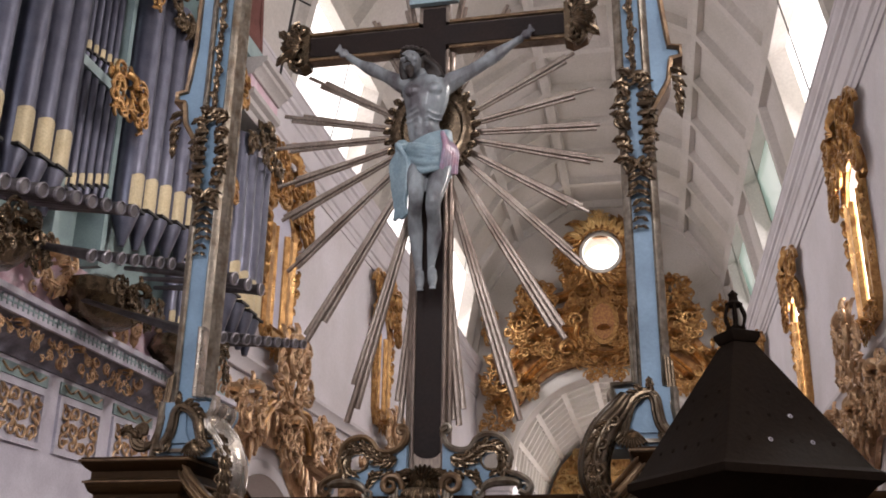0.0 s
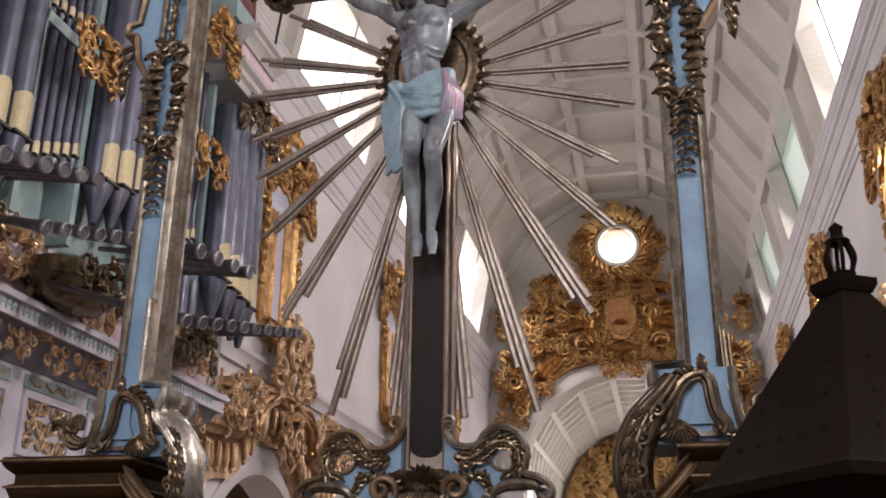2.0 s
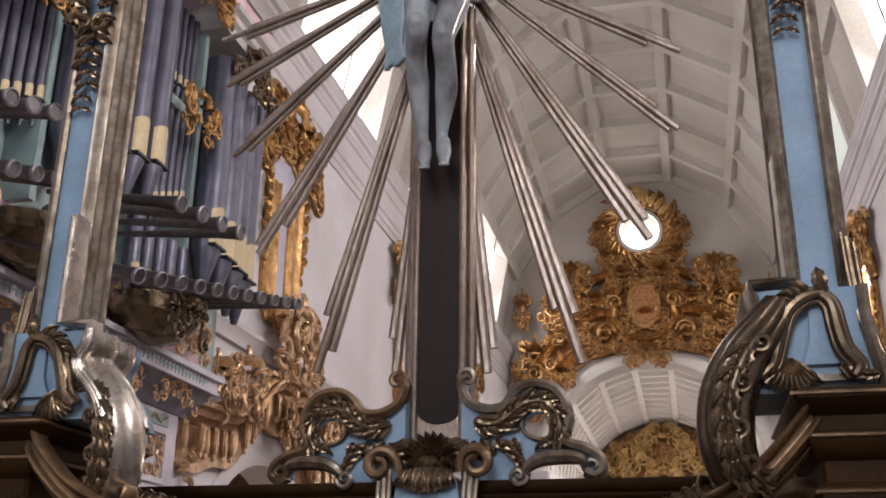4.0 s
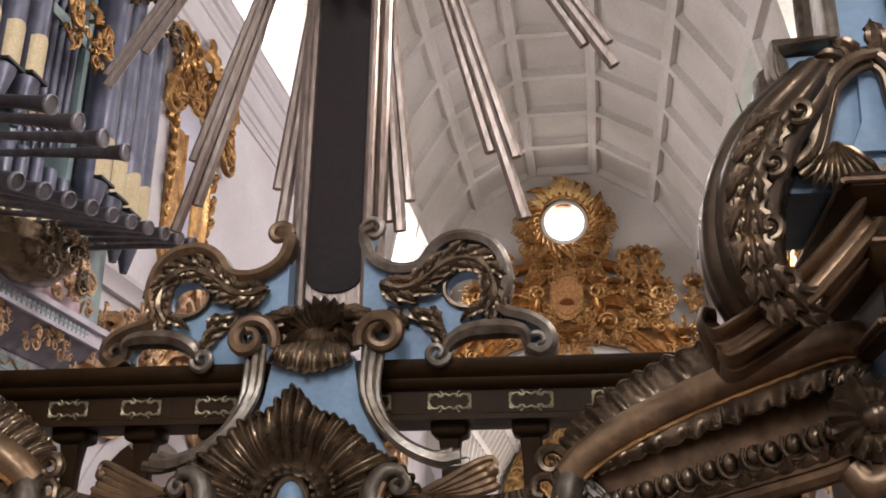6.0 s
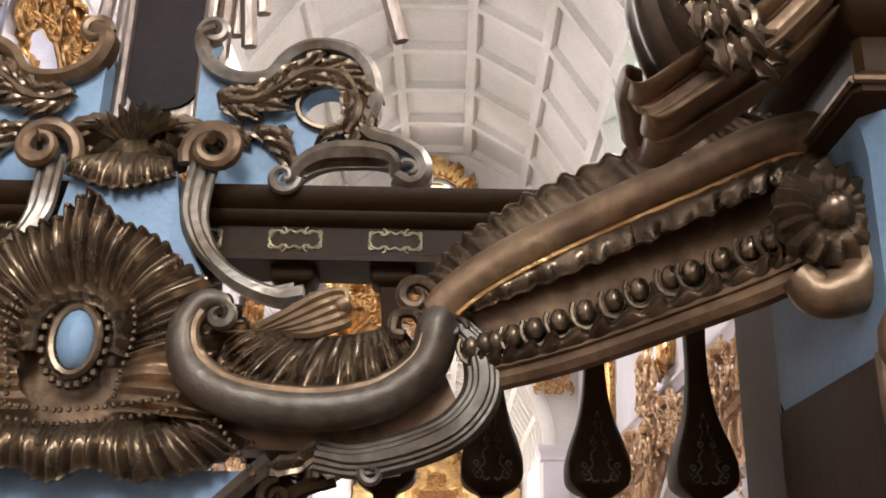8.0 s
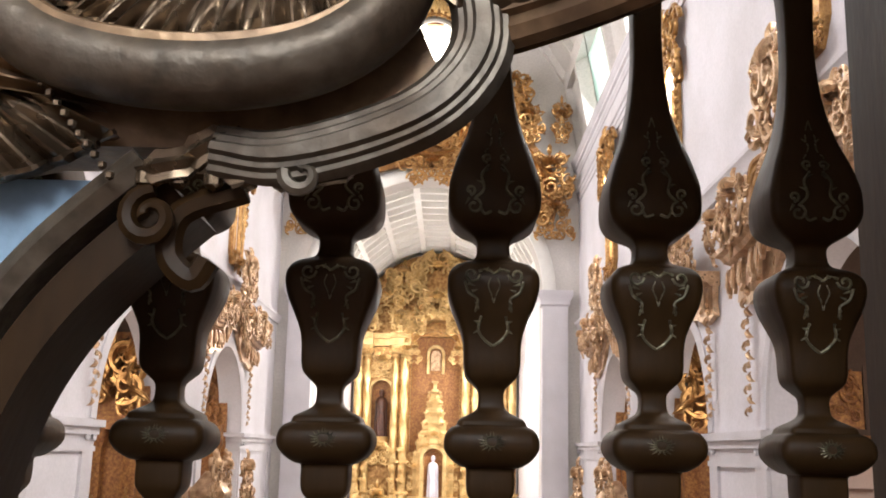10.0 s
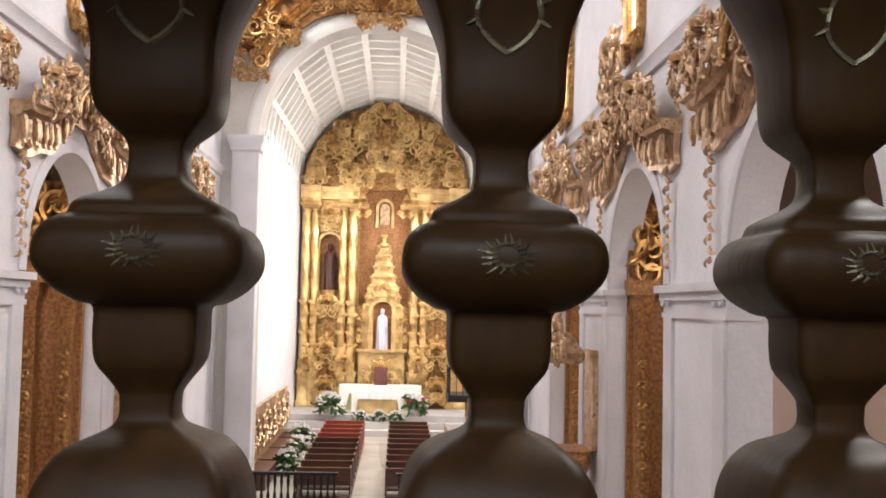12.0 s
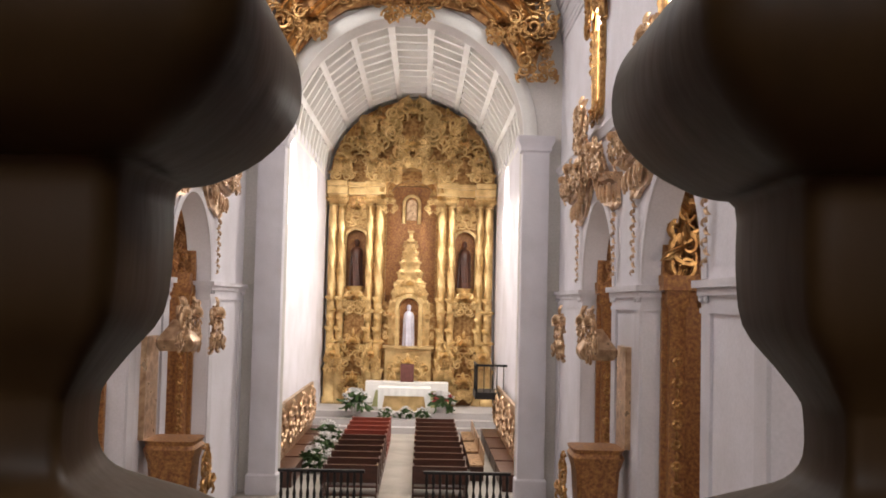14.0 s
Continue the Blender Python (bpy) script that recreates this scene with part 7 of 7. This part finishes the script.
for x, z, w_, h, sd in ((0, 8.15, 1.0, 0.9, 5), (-1.2, 8.62, 1.2, 0.75, 7), (1.2, 8.62, 1.2, 0.75, 7), (-2.25, 8.95, 1.1, 0.9, 2), (2.25, 8.95, 1.1, 0.9, 2), (-2.2, 10.55, 1.2, 1.1, 8), (2.2, 10.55, 1.2, 1.1, 8),
                        (-1.45, 9.95, 1.0, 0.7, 9), (1.45, 9.95, 1.0, 0.7, 9), (-2.75, 9.4, 0.8, 1.3, 3), (2.75, 9.4, 0.8, 1.3, 3), (-3.4, 7.7, 1.0, 1.6, 4), (3.4, 7.7, 1.0, 1.6, 4), (-3.55, 6.5, 0.8, 1.5, 6), (3.55, 6.5, 0.8, 1.5, 6),
                        (-2.6, 7.6, 0.7, 0.8, 10), (2.6, 7.6, 0.7, 0.8, 10), (0, 9.2, 1.4, 0.9, 11), (-0.6, 10.6, 0.8, 0.9, 12), (0.6, 10.6, 0.8, 0.9, 12), (-3.75, 9.3, 0.6, 1.5, 13), (3.75, 9.3, 0.6, 1.5, 13)):
    c = part("carved_ornament", carving(w_ * 1.15, h * 1.1, 0.42, 200 + sd, 16, 0.95, board=False), GILT, arch, "gilded scrolls and leaves")
    c.location = (x, -0.10, z - B)
f = Form().plate([(x, z - B) for x, z in arc(0, 10.15, 0.36, 0, 360, 20, 0.62)[:-1]], -0.42, -0.2)
part("shield", f, RETRED, arch, "oval shield with brown and gilt fields")
f = Form()
bar(f, [(x, z - B) for x, z in arc(0, 10.15, 0.42, 0, 360, 28, 0.70)], [(-0.08, -0.2), (-0.08, -0.42), (0.06, -0.42), (0.08, -0.2)])
part("shield_rim", f, GILT, arch)
f = Form()
for k in range(30):
    a = 2 * math.pi * k / 30
    f.leaf(0.78 * math.cos(a), 12.66 - B + 0.78 * math.sin(a), a + 0.5, 0.75 + 0.25 * math.sin(k * 2.3), 0.36, -0.10, 0.6, 0.4)
    f.scroll(0.92 * math.cos(a), 12.66 - B + 0.92 * math.sin(a), 0.16, a, 1.2, (-1) ** k, 0.045, -0.14)
part("window_wreath", f, GILT, arch, "gilded wreath round the round window")
f = Form()
bar(f, [(x, z - B) for x, z in arc(0, 12.66, 0.68, 0, 360, 32)], [(-0.05, 0.1), (-0.05, -0.06), (0.06, -0.10), (0.10, 0.1)])
part("window_ring", f, RIBS, arch)
for k in range(9):
    a = radians(30 + 15 * k)
    f = Form().leaf(0.72 * math.cos(a), 12.75 - B + 0.72 * math.sin(a), a, 0.5, 0.26, -0.3, 0.2, 0.5)
    part("crown_leaf", f, YELLOW, arch, "bright gilt crown leaf")
c = part("top_crest", carving(0.9, 0.7, 0.25, 231, 8, board=False), YELLOW, arch)
c.location = (0, -0.2, 13.45 - B)
for sx in (-1, 1):
    for zz, xx, sd in ((11.0, 0.95, 1), (11.9, 1.25, 2)):
        c = part("side_carving", carving(0.8, 1.3, 0.3, 240 + sd, 9, board=False), GILT, arch)
        c.location = (sx * xx, -0.1, zz - B)


# ---- altarpiece of the chancel ----
R0 = FZ + 0.75
setting("chancel_steps", Form().box(-CR, CR, 39.5, YR + 0.6, FZ, FZ + 0.25).box(-CR, CR, 40.0, YR + 0.6, FZ + 0.25, FZ + 0.5).box(-CR, CR, 40.5, YR + 0.6, FZ + 0.5, R0), STONE, "grey stone steps before the altar", "steps")
ret = thing("main_altarpiece", "towering gilded baroque altarpiece with columns and niches", "altarpiece", at=Matrix.Translation((0, YR, R0)))
zz = lambda z: z - R0
lun = [(-3.6, 5.75)] + [(x, z) for x, z in arc(0, 5.9, 3.68, 178, 2, 26)] + [(3.6, 5.75)]
# darker gilt than the reliefs on it: shade behind the carving painted in
part("lunette", Form().plate([(x, zz(z)) for x, z in lun], 0.1, 0.45), GILT, ret, "gilded lunette filled with carving")
niche = [(x, zz(z)) for x, z in [(-1.10, 0.6), (1.10, 0.6), (1.10, 4.9)] + arc(0, 4.9, 1.10, 0, 180, 14)[1:-1] + [(-1.10, 4.9)]]
hollows = [[(x, zz(z)) for x, z in [(c - 0.46, 1.2), (c + 0.46, 1.2), (c + 0.46, 3.3)] + arc(c, 3.3, 0.46, 0, 180, 10)[1:-1] + [(c - 0.46, 3.3)]] for c in (-2.4, 2.4)]
# screen likewise darker, its shade behind columns and reliefs put into the colour
part("screen", Form().plate([(-3.65, 0), (3.65, 0), (3.65, zz(6.1)), (-3.65, zz(6.1))], 0.0, 0.30, [niche] + hollows), GILT, ret, "gilded back screen")
part("niche_back", Form().box(-3.6, 3.6, 0.46, 0.50, 0.1, zz(6.2)), RETRED, ret, "shaded brown-gilt niche")
part("niche_picture", Form().plate([(x, zz(z)) for x, z in arch_loop(0, 0.22, 4.25, 4.95, 10)], 0.36, 0.40), PALE, ret, "small pale picture high in the niche")
f = Form()
bar(f, [(x, zz(z)) for x, z in [(0.34, 4.1), (0.34, 5.0)] + arc(0, 5.0, 0.34, 0, 180, 10)[1:] + [(-0.34, 4.1)]], [(-0.08, 0.46), (-0.06, 0.30), (0.06, 0.30), (0.08, 0.46)])
part("picture_frame", f, YELLOW, ret, "gilt frame of the small picture")


def twisted_column(x, r):
    """A gilt column on a bulging pedestal, wound with leaves, under a leafy capital."""
    f = Form().square([(r * 1.7, 0.0), (r * 1.7, 0.25), (r * 1.4, 0.32), (r * 1.4, 1.35), (r * 1.75, 1.45), (r * 1.75, 1.55)], 0.15, 0.8, Matrix.Translation((x, -0.45, 0)))
    part("column_pedestal", f, YELLOW, ret)
    top = zz(4.75)
    rows = []
    for k in range(57):
        z = 1.55 + (top - 1.55) * k / 56
        q = r * (1.0 + 0.22 * math.sin(math.pi * min(1, (z - 1.55) / 1.2)) if z < 2.75 else 1.0)
        row = []
        for j in range(16):
            a = 2 * math.pi * j / 16
            e = q * (1 + 0.13 * math.cos(3 * a + z * 5.0))
            row.append((x + e * math.cos(a), -0.45 + e * math.sin(a), z))
        rows.append(row)
    part("column", Form().rings(rows), YELLOW, ret, "gilt column wound with carved vines")
    f = Form().square([(r * 1.15, top), (r * 1.25, top + 0.05), (r * 1.0, top + 0.10), (r * 1.6, top + 0.42), (r * 1.75, top + 0.46), (r * 1.75, top + 0.52)], 0.3, 1.0, Matrix.Translation((x, -0.45, 0)))
    for k in range(5):
        f.leaf(x + (k - 2) * r * 0.5, top + 0.12, radians(90 - (k - 2) * 12), 0.34, 0.16, -0.45 - r * 1.1, 0.2, 0.5)
    part("capital", f, YELLOW, ret, "leafy gilt capital")
    f = Form()
    for k in range(7):
        a = 0.7 + k * 2.1
        f.leaf(x + 0.5 * r * math.sin(a), 1.75 + 0.44 * k, radians(90 + 50 * math.sin(a)), 0.42, 0.22, -0.45 - r * 1.05, 0.8 * math.sin(a), 0.4)
        f.ball(x - 0.5 * r * math.sin(a), -0.45 - r, 1.95 + 0.44 * k, 0.07, n=6)
    part("column_vine", f, YELLOW, ret)


for sx in (-1, 1):
    for x, r in ((1.36, 0.17), (1.80, 0.15), (3.02, 0.15), (3.42, 0.17)):
        twisted_column(sx * x, r)
    for x0, x1, y in ((1.12, 2.02, -0.95), (2.02, 2.80, -0.45), (2.80, 3.68, -0.95)):
        f = Form()
        for z0, z1, o in ((5.25, 5.36, 0.0), (5.36, 5.58, 0.12), (5.58, 5.68, -0.08), (5.68, 5.80, -0.16)):
            f.box(min(sx * x0, sx * x1), max(sx * x0, sx * x1), y + o, 0.1, zz(z0), zz(z1))
        part("entablature", f, YELLOW, ret, "stepped gilt entablature")
    part("plinth", Form().box(min(sx * 1.12, sx * 3.68), max(sx * 1.12, sx * 3.68), -0.25, 0.1, 0, 1.35), RETRED, ret)
    f = Form()
    c = sx * 2.4
    bar(f, [(x, zz(z)) for x, z in [(c + 0.50, 1.2), (c + 0.50, 3.3)] + arc(c, 3.3, 0.50, 0, 180, 10)[1:] + [(c - 0.50, 1.2)]], [(-0.06, 0.02), (-0.05, -0.12), (0.05, -0.12), (0.06, 0.02)])
    part("niche_frame", f, YELLOW, ret, "gilt frame round a side niche")
    for x, y, z, w_, h, sd in ((2.4, -0.15, 3.75, 1.0, 1.3, 1), (2.4, -0.15, 0.0, 1.0, 1.1, 2), (2.4, -0.30, -2.3, 1.1, 1.7, 3), (1.58, -0.75, -2.6, 0.8, 1.4, 4), (3.2, -0.75, -2.6, 0.8, 1.4, 4),
                               (2.4, -0.35, -3.7, 1.3, 1.3, 5), (1.55, -1.0, 5.75, 1.0, 1.2, 6), (3.0, -0.9, 5.75, 1.1, 1.3, 7), (2.3, -0.1, 6.2, 1.7, 1.9, 8), (1.5, -0.1, 7.3, 1.6, 1.9, 9), (0.95, -0.35, 4.4, 0.7, 1.1, 10)):
        c = part("relief", carving(w_, h, 0.9, 310 + sd, 11, board=False), YELLOW, ret)
        c.location = (sx * x, y, zz(z))
# arched canopy over the niche, with a crown of carving
f = Form()
bar(f, [(x, zz(z)) for x, z in arc(0, 5.05, 1.35, 0, 180, 20, 1.55)], [(-0.18, 0.05), (-0.16, -0.75), (0.0, -0.95), (0.14, -0.80), (0.18, 0.05)])
part("canopy", f, YELLOW, ret, "arched gilt canopy over the niche")
for x, z, w_, h, sd in ((0, 6.35, 2.2, 1.5, 1), (0, 7.7, 3.2, 1.8, 2), (-0.95, 5.6, 1.0, 1.4, 3), (0.95, 5.6, 1.0, 1.4, 3)):
    c = part("crowning_relief", carving(w_, h, 0.9, 280 + sd, 18, board=False), YELLOW, ret, "gilded crowning carving")
    c.location = (x, -0.55 if sd != 2 else -0.2, zz(z))
f = Form()
for k in range(7):
    q = 0.86 - 0.115 * k
    z = zz(0.55) + 0.46 * k
    f.square([(q, z), (q, z + 0.06), (q - 0.10, z + 0.12), (q - 0.08, z + 0.34), (q - 0.02, z + 0.40), (q - 0.02, z + 0.46)], 0.3, 0.35, Matrix.Translation((0, 0.16, 0)))
part("stepped_throne", f, YELLOW, ret, "stepped gilt throne in the central niche")
for sx in (-1, 1):
    f = Form()
    for k in range(6):
        f.join(carving(0.40, 0.44, 0.2, 291 + k, 5, board=False), Matrix.Translation((sx * (0.45 - 0.06 * k), -0.12, zz(0.6) + 0.46 * k)))
    part("throne_carving", f, YELLOW, ret)
f = Form().plate([(x, zz(z)) for x, z in arch_loop(0, 0.40, -1.3, 0.35, 14)], -0.42, -0.40)
part("tabernacle_niche", f, RETRED, ret, "small dark niche over the altar")
f = Form()
bar(f, [(x, zz(z)) for x, z in [(0.5, -1.3), (0.5, 0.35)] + arc(0, 0.35, 0.5, 0, 180, 14)[1:] + [(-0.5, -1.3)]], [(-0.10, -0.38), (-0.08, -0.86), (0.06, -0.86), (0.10, -0.38)])
part("tabernacle_frame", f, YELLOW, ret, "gilt frame of the small niche")
f = Form().box(-0.58, -0.40, -0.75, -0.1, zz(-1.3), zz(0.8)).box(0.40, 0.58, -0.75, -0.1, zz(-1.3), zz(0.8)).box(-0.9, 0.9, -0.36, -0.1, zz(-1.3), zz(0.6))
f.box(-1.0, 1.0, -0.70, -0.1, zz(-3.2), zz(-1.40)).box(-1.1, 1.1, -0.95, -0.1, zz(-1.40), zz(-1.30))
part("tabernacle", f, YELLOW, ret, "gilt tabernacle front")
for x, z, w_, h, sd in ((-0.8, -1.2, 0.6, 1.9, 1), (0.8, -1.2, 0.6, 1.9, 1), (0, 0.75, 1.5, 0.9, 2), (0, -3.0, 1.8, 1.4, 3)):
    c = part("tabernacle_relief", carving(w_, h, 0.35, 330 + sd, 10, board=False), YELLOW, ret)
    c.location = (x, -0.70, zz(z))


def robed(name, place, h, mat, label):
    f = Form().lathe([(0.24 * h / 2, 0.0), (0.26 * h / 2, 0.15 * h), (0.20 * h / 2, 0.45 * h), (0.26 * h / 2, 0.72 * h), (0.20 * h / 2, 0.80 * h), (0.07 * h / 2, 0.84 * h), (0.11 * h / 2, 0.90 * h), (0.10 * h / 2, 0.97 * h), (0.0, h)], 12)
    for k in range(7):
        f.tube([(0.11 * h * math.cos(k), 0.11 * h * math.sin(k), 0.70 * h), (0.13 * h * math.cos(k + 0.4), 0.13 * h * math.sin(k + 0.4), 0.0)], 0.02 * h, 6)
    ob = part(name, f, mat)
    ob.location = place
    return tagged(ob, label, "statue")


robed("statue", (-2.4, YR + 0.12, 1.25), 2.1, PEW, "dark robed statue in a side niche of the altarpiece")
robed("statue", (2.4, YR + 0.12, 1.25), 2.1, PEW, "dark robed statue in a side niche of the altarpiece")
robed("statue", (0, YR - 0.68, -1.30), 1.8, LILAC, "pale blue robed statue above the altar")
for sx in (-1, 1):
    f = Form().lathe([(0.05, -0.7), (0.25, -0.4), (0.40, 0.0), (0.42, 0.05)], 10)
    ob = part("statue_bracket", f, YELLOW)
    ob.location = (sx * 2.4, YR - 0.12, 1.20)
    tagged(ob, "gilt bracket carrying a niche statue", "bracket")

# altars
for name, x0, x1, y0, y1, z0, z1, front in (("high_altar", -1.75, 1.75, 42.4, 43.2, R0, R0 + 1.05, GREEN), ("altar_table", -1.15, 1.0, 40.9, 41.7, R0, R0 + 0.95, YELLOW)):
    a = thing(name, "altar draped in white linen before the altarpiece", "altar", at=Matrix.Translation((0, y0, z0)))
    part("body", Form().box(x0 + 0.05, x1 - 0.05, 0.05, y1 - y0, 0, z1 - z0 - 0.02), front, a, "coloured altar front")
    n = 24
    rows = []
    for k in range(n + 1):
        x = x0 + (x1 - x0) * k / n
        wv = 0.02 * math.sin(k * 1.9)
        drop = 0.34 if 2 < k < n - 2 else z1 - z0 - 0.05
        rows.append([(x, -0.03 + wv, z1 - z0 - drop), (x, -0.03 + wv * 0.5, z1 - z0 - 0.02), (x, 0.0, z1 - z0 + 0.005), (x, y1 - y0, z1 - z0 + 0.005)])
    part("cloth", Form().grid(rows), CLOTH, a, "white altar cloth")
f = Form().box(-0.28, 0.28, 0, 0.3, 0, 0.75)
ob = part("missal_curtain", f, PURPLE)
ob.location = (0, 42.45, R0 + 1.06)
tagged(ob, "dark red veiled stand on the high altar", "stand")


def bouquet(x, y, z, r, mats, label, seed):
    rnd = random.Random(seed)
    b = thing("flower_arrangement", label, "flowers", at=Matrix.Translation((x, y, z)))
    f = Form()
    for k in range(60):
        a, e = rnd.uniform(0, 6.28), rnd.uniform(-0.2, 1.5)
        p = Vector((math.cos(a) * math.cos(e), math.sin(a) * math.cos(e), math.sin(e))) * r * rnd.uniform(0.5, 0.95)
        m = Matrix.Translation(p + Vector((0, 0, r * 0.7))) @ Euler((rnd.uniform(0, 3), rnd.uniform(0, 3), a)).to_matrix().to_4x4()
        g = Form().leaf(0, 0, 0, r * 0.7, r * 0.3, 0, 0.4, 0.4, 4)
        f.join(g, m)
    part("foliage", f, LEAFY, b)
    for mi, mat in enumerate(mats):
        g = Form()
        for k in range(36 if mi == 0 else 10):
            a, e = rnd.uniform(0, 6.28), rnd.uniform(-0.1, 1.5) if mi == 0 else rnd.uniform(0.2, 0.8)
            p = Vector((math.cos(a) * math.cos(e), math.sin(a) * math.cos(e), math.sin(e))) * r * rnd.uniform(0.85, 1.1) + Vector((0, 0, r * 0.7))
            for q in range(5):
                m = Matrix.Translation(p) @ Euler((rnd.uniform(-0.6, 0.6), rnd.uniform(-0.6, 0.6), q * 1.26)).to_matrix().to_4x4()
                g.join(Form().leaf(0, 0, 0, r * 0.22, r * 0.16, 0, 0.2, 0.5, 3), m)
        part("blossoms", g, mat, b)
    part("vase", Form().lathe([(r * 0.3, 0), (r * 0.42, r * 0.3), (r * 0.3, r * 0.6), (r * 0.36, r * 0.7)], 10), STONE, b)
    return b


bouquet(1.45, 40.6, R0, 0.5, (PETAL, REDFLOWER), "white and red flower arrangement beside the altar", 1)
bouquet(-2.0, 40.2, R0, 0.55, (PETAL,), "large white flower arrangement on the step", 2)
bouquet(-0.75, 40.3, R0 - 0.25, 0.28, (PETAL,), "low white flowers before the altar", 3)
bouquet(0.0, 40.3, R0 - 0.25, 0.28, (PETAL,), "low white flowers before the altar", 4)
bouquet(0.7, 40.3, R0 - 0.25, 0.28, (PETAL,), "low white flowers before the altar", 5)
bouquet(-2.7, 36.5, FZ, 0.5, (PETAL,), "white flowers by the stalls", 6)
bouquet(-2.6, 33.5, FZ, 0.45, (PETAL,), "white flowers by the stalls", 7)
bouquet(-2.55, 30.5, FZ, 0.45, (PETAL,), "white flowers by the stalls", 8)

# pews
def build_pew(mat):
    p = thing("pew", "dark red-brown wooden church pew", "pew", group="pews in the chancel")
    w_ = 1.4
    part("seat", Form().box(-w_ / 2, w_ / 2, -0.40, -0.02, 0.42, 0.46), mat, p)
    part("backrest", Form().box(-w_ / 2, w_ / 2, 0.0, 0.04, 0.45, 0.86).box(-w_ / 2, w_ / 2, -0.02, 0.06, 0.86, 0.90), mat, p)
    part("kneeler", Form().box(-w_ / 2, w_ / 2, 0.30, 0.46, 0.16, 0.20), mat, p)
    for sx in (-1, 1):
        part("end_panel", Form().box(sx * w_ / 2 - 0.02, sx * w_ / 2 + 0.02, -0.42, 0.08, 0, 0.90).box(sx * w_ / 2 - 0.02, sx * w_ / 2 + 0.02, 0.08, 0.48, 0, 0.2), mat, p)
    return p


dark, red = build_pew(PEW), build_pew(REDPEW)
k = 0
for i in range(10):
    for cx in (-1.2, 1.15):
        m = Matrix.Translation((cx, 26.4 + 1.2 * i, FZ)) @ Matrix.Rotation(math.pi, 4, "Z")
        src = red if (i > 5 and cx < 0) else dark
        if src.get("used"):
            copy_thing(src, m)
        else:
            src.matrix_basis = m
            src["used"] = 1
for ob in (dark, red):
    del ob["used"]
for ob in [o for o in scene.objects if "used" in o.keys()]:
    del ob["used"]

# low rails that close the chancel
for x0, x1 in ((-2.9, -0.75), (0.72, 2.9)):
    r = thing("altar_rail", "black turned-wood altar rail", "rail", group="altar rails", at=Matrix.Translation(((x0 + x1) / 2, 25.0, FZ)))
    h = (x1 - x0) / 2
    part("top", Form().box(-h, h, -0.07, 0.07, 0.93, 1.0), IRON, r)
    part("foot", Form().box(-h, h, -0.06, 0.06, 0.0, 0.1), IRON, r)
    me = Form().lathe([(0.04, 0.1), (0.025, 0.2), (0.045, 0.4), (0.02, 0.55), (0.045, 0.75), (0.03, 0.93)], 8).mesh("spindle")
    n = int(h * 2 / 0.16)
    for i in range(n):
        s = part("spindle", me, IRON, r)
        s.location = (-h + (i + 0.5) * 2 * h / n, 0, 0)
# benches and carved stalls along the chancel walls
for sx, mat in ((1, PALE), (-1, PALE)):
    for i, y in enumerate((29.0, 31.6, 34.2, 36.8)):
        st = thing("choir_stall", "carved gilt-brown choir stall along the chancel wall", "stall", group="choir stalls", at=Matrix.Translation((sx * 3.2, y, FZ)))
        part("seat", Form().box(-0.3, 0.3, -1.2, 1.2, 0.40, 0.47).box(-0.28, 0.28, -1.2, 1.2, 0, 0.40), PEW, st)
        part("back", Form().box(sx * 0.32 - 0.05, sx * 0.32 + 0.05, -1.25, 1.25, 0, 2.1), mat, st)
        c = part("carving", carving(2.2, 1.3, 0.12, 300, 10, board=False), PALE, st)
        c.matrix_basis = Matrix.Translation((sx * 0.26, 0, 0.75)) @ Matrix.Rotation(radians(-90 * sx), 4, "Z")
for y in (30.5, 33.2, 35.9):
    b = thing("bench", "reddish-brown wooden bench beside the choir stalls", "bench", group="benches by the stalls", at=Matrix.Translation((2.3, y, FZ)))
    part("seat", Form().box(-0.2, 0.2, -1.1, 1.1, 0.42, 0.47), PALE, b)
    part("back", Form().box(0.18, 0.22, -1.1, 1.1, 0.47, 0.9), PALE, b)
    for e in (-1, 1):
        part("leg", Form().box(-0.2, 0.2, e * 1.05 - 0.03, e * 1.05 + 0.03, 0, 0.42), PEW, b)
# small black balcony in the chancel
bal = thing("balcony", "small black railed balcony on the chancel wall", "balcony", at=Matrix.Translation((3.15, 37.5, -2.9)))
part("floor", Form().box(-0.55, 0.6, -0.9, 0.9, 0.0, 0.25), IRON, bal)
part("rail", Form().box(-0.55, -0.48, -0.9, 0.9, 1.2, 1.28).box(-0.55, 0.6, -0.9, -0.83, 1.2, 1.28), IRON, bal)
for i in range(8):
    part("rail_bar", Form().box(-0.53, -0.50, -0.88 + 0.24 * i, -0.85 + 0.24 * i, 0.25, 1.2), IRON, bal)
for i in range(5):
    part("rail_bar", Form().box(-0.5 + 0.24 * i, -0.47 + 0.24 * i, -0.88, -0.85, 0.25, 1.2), IRON, bal)
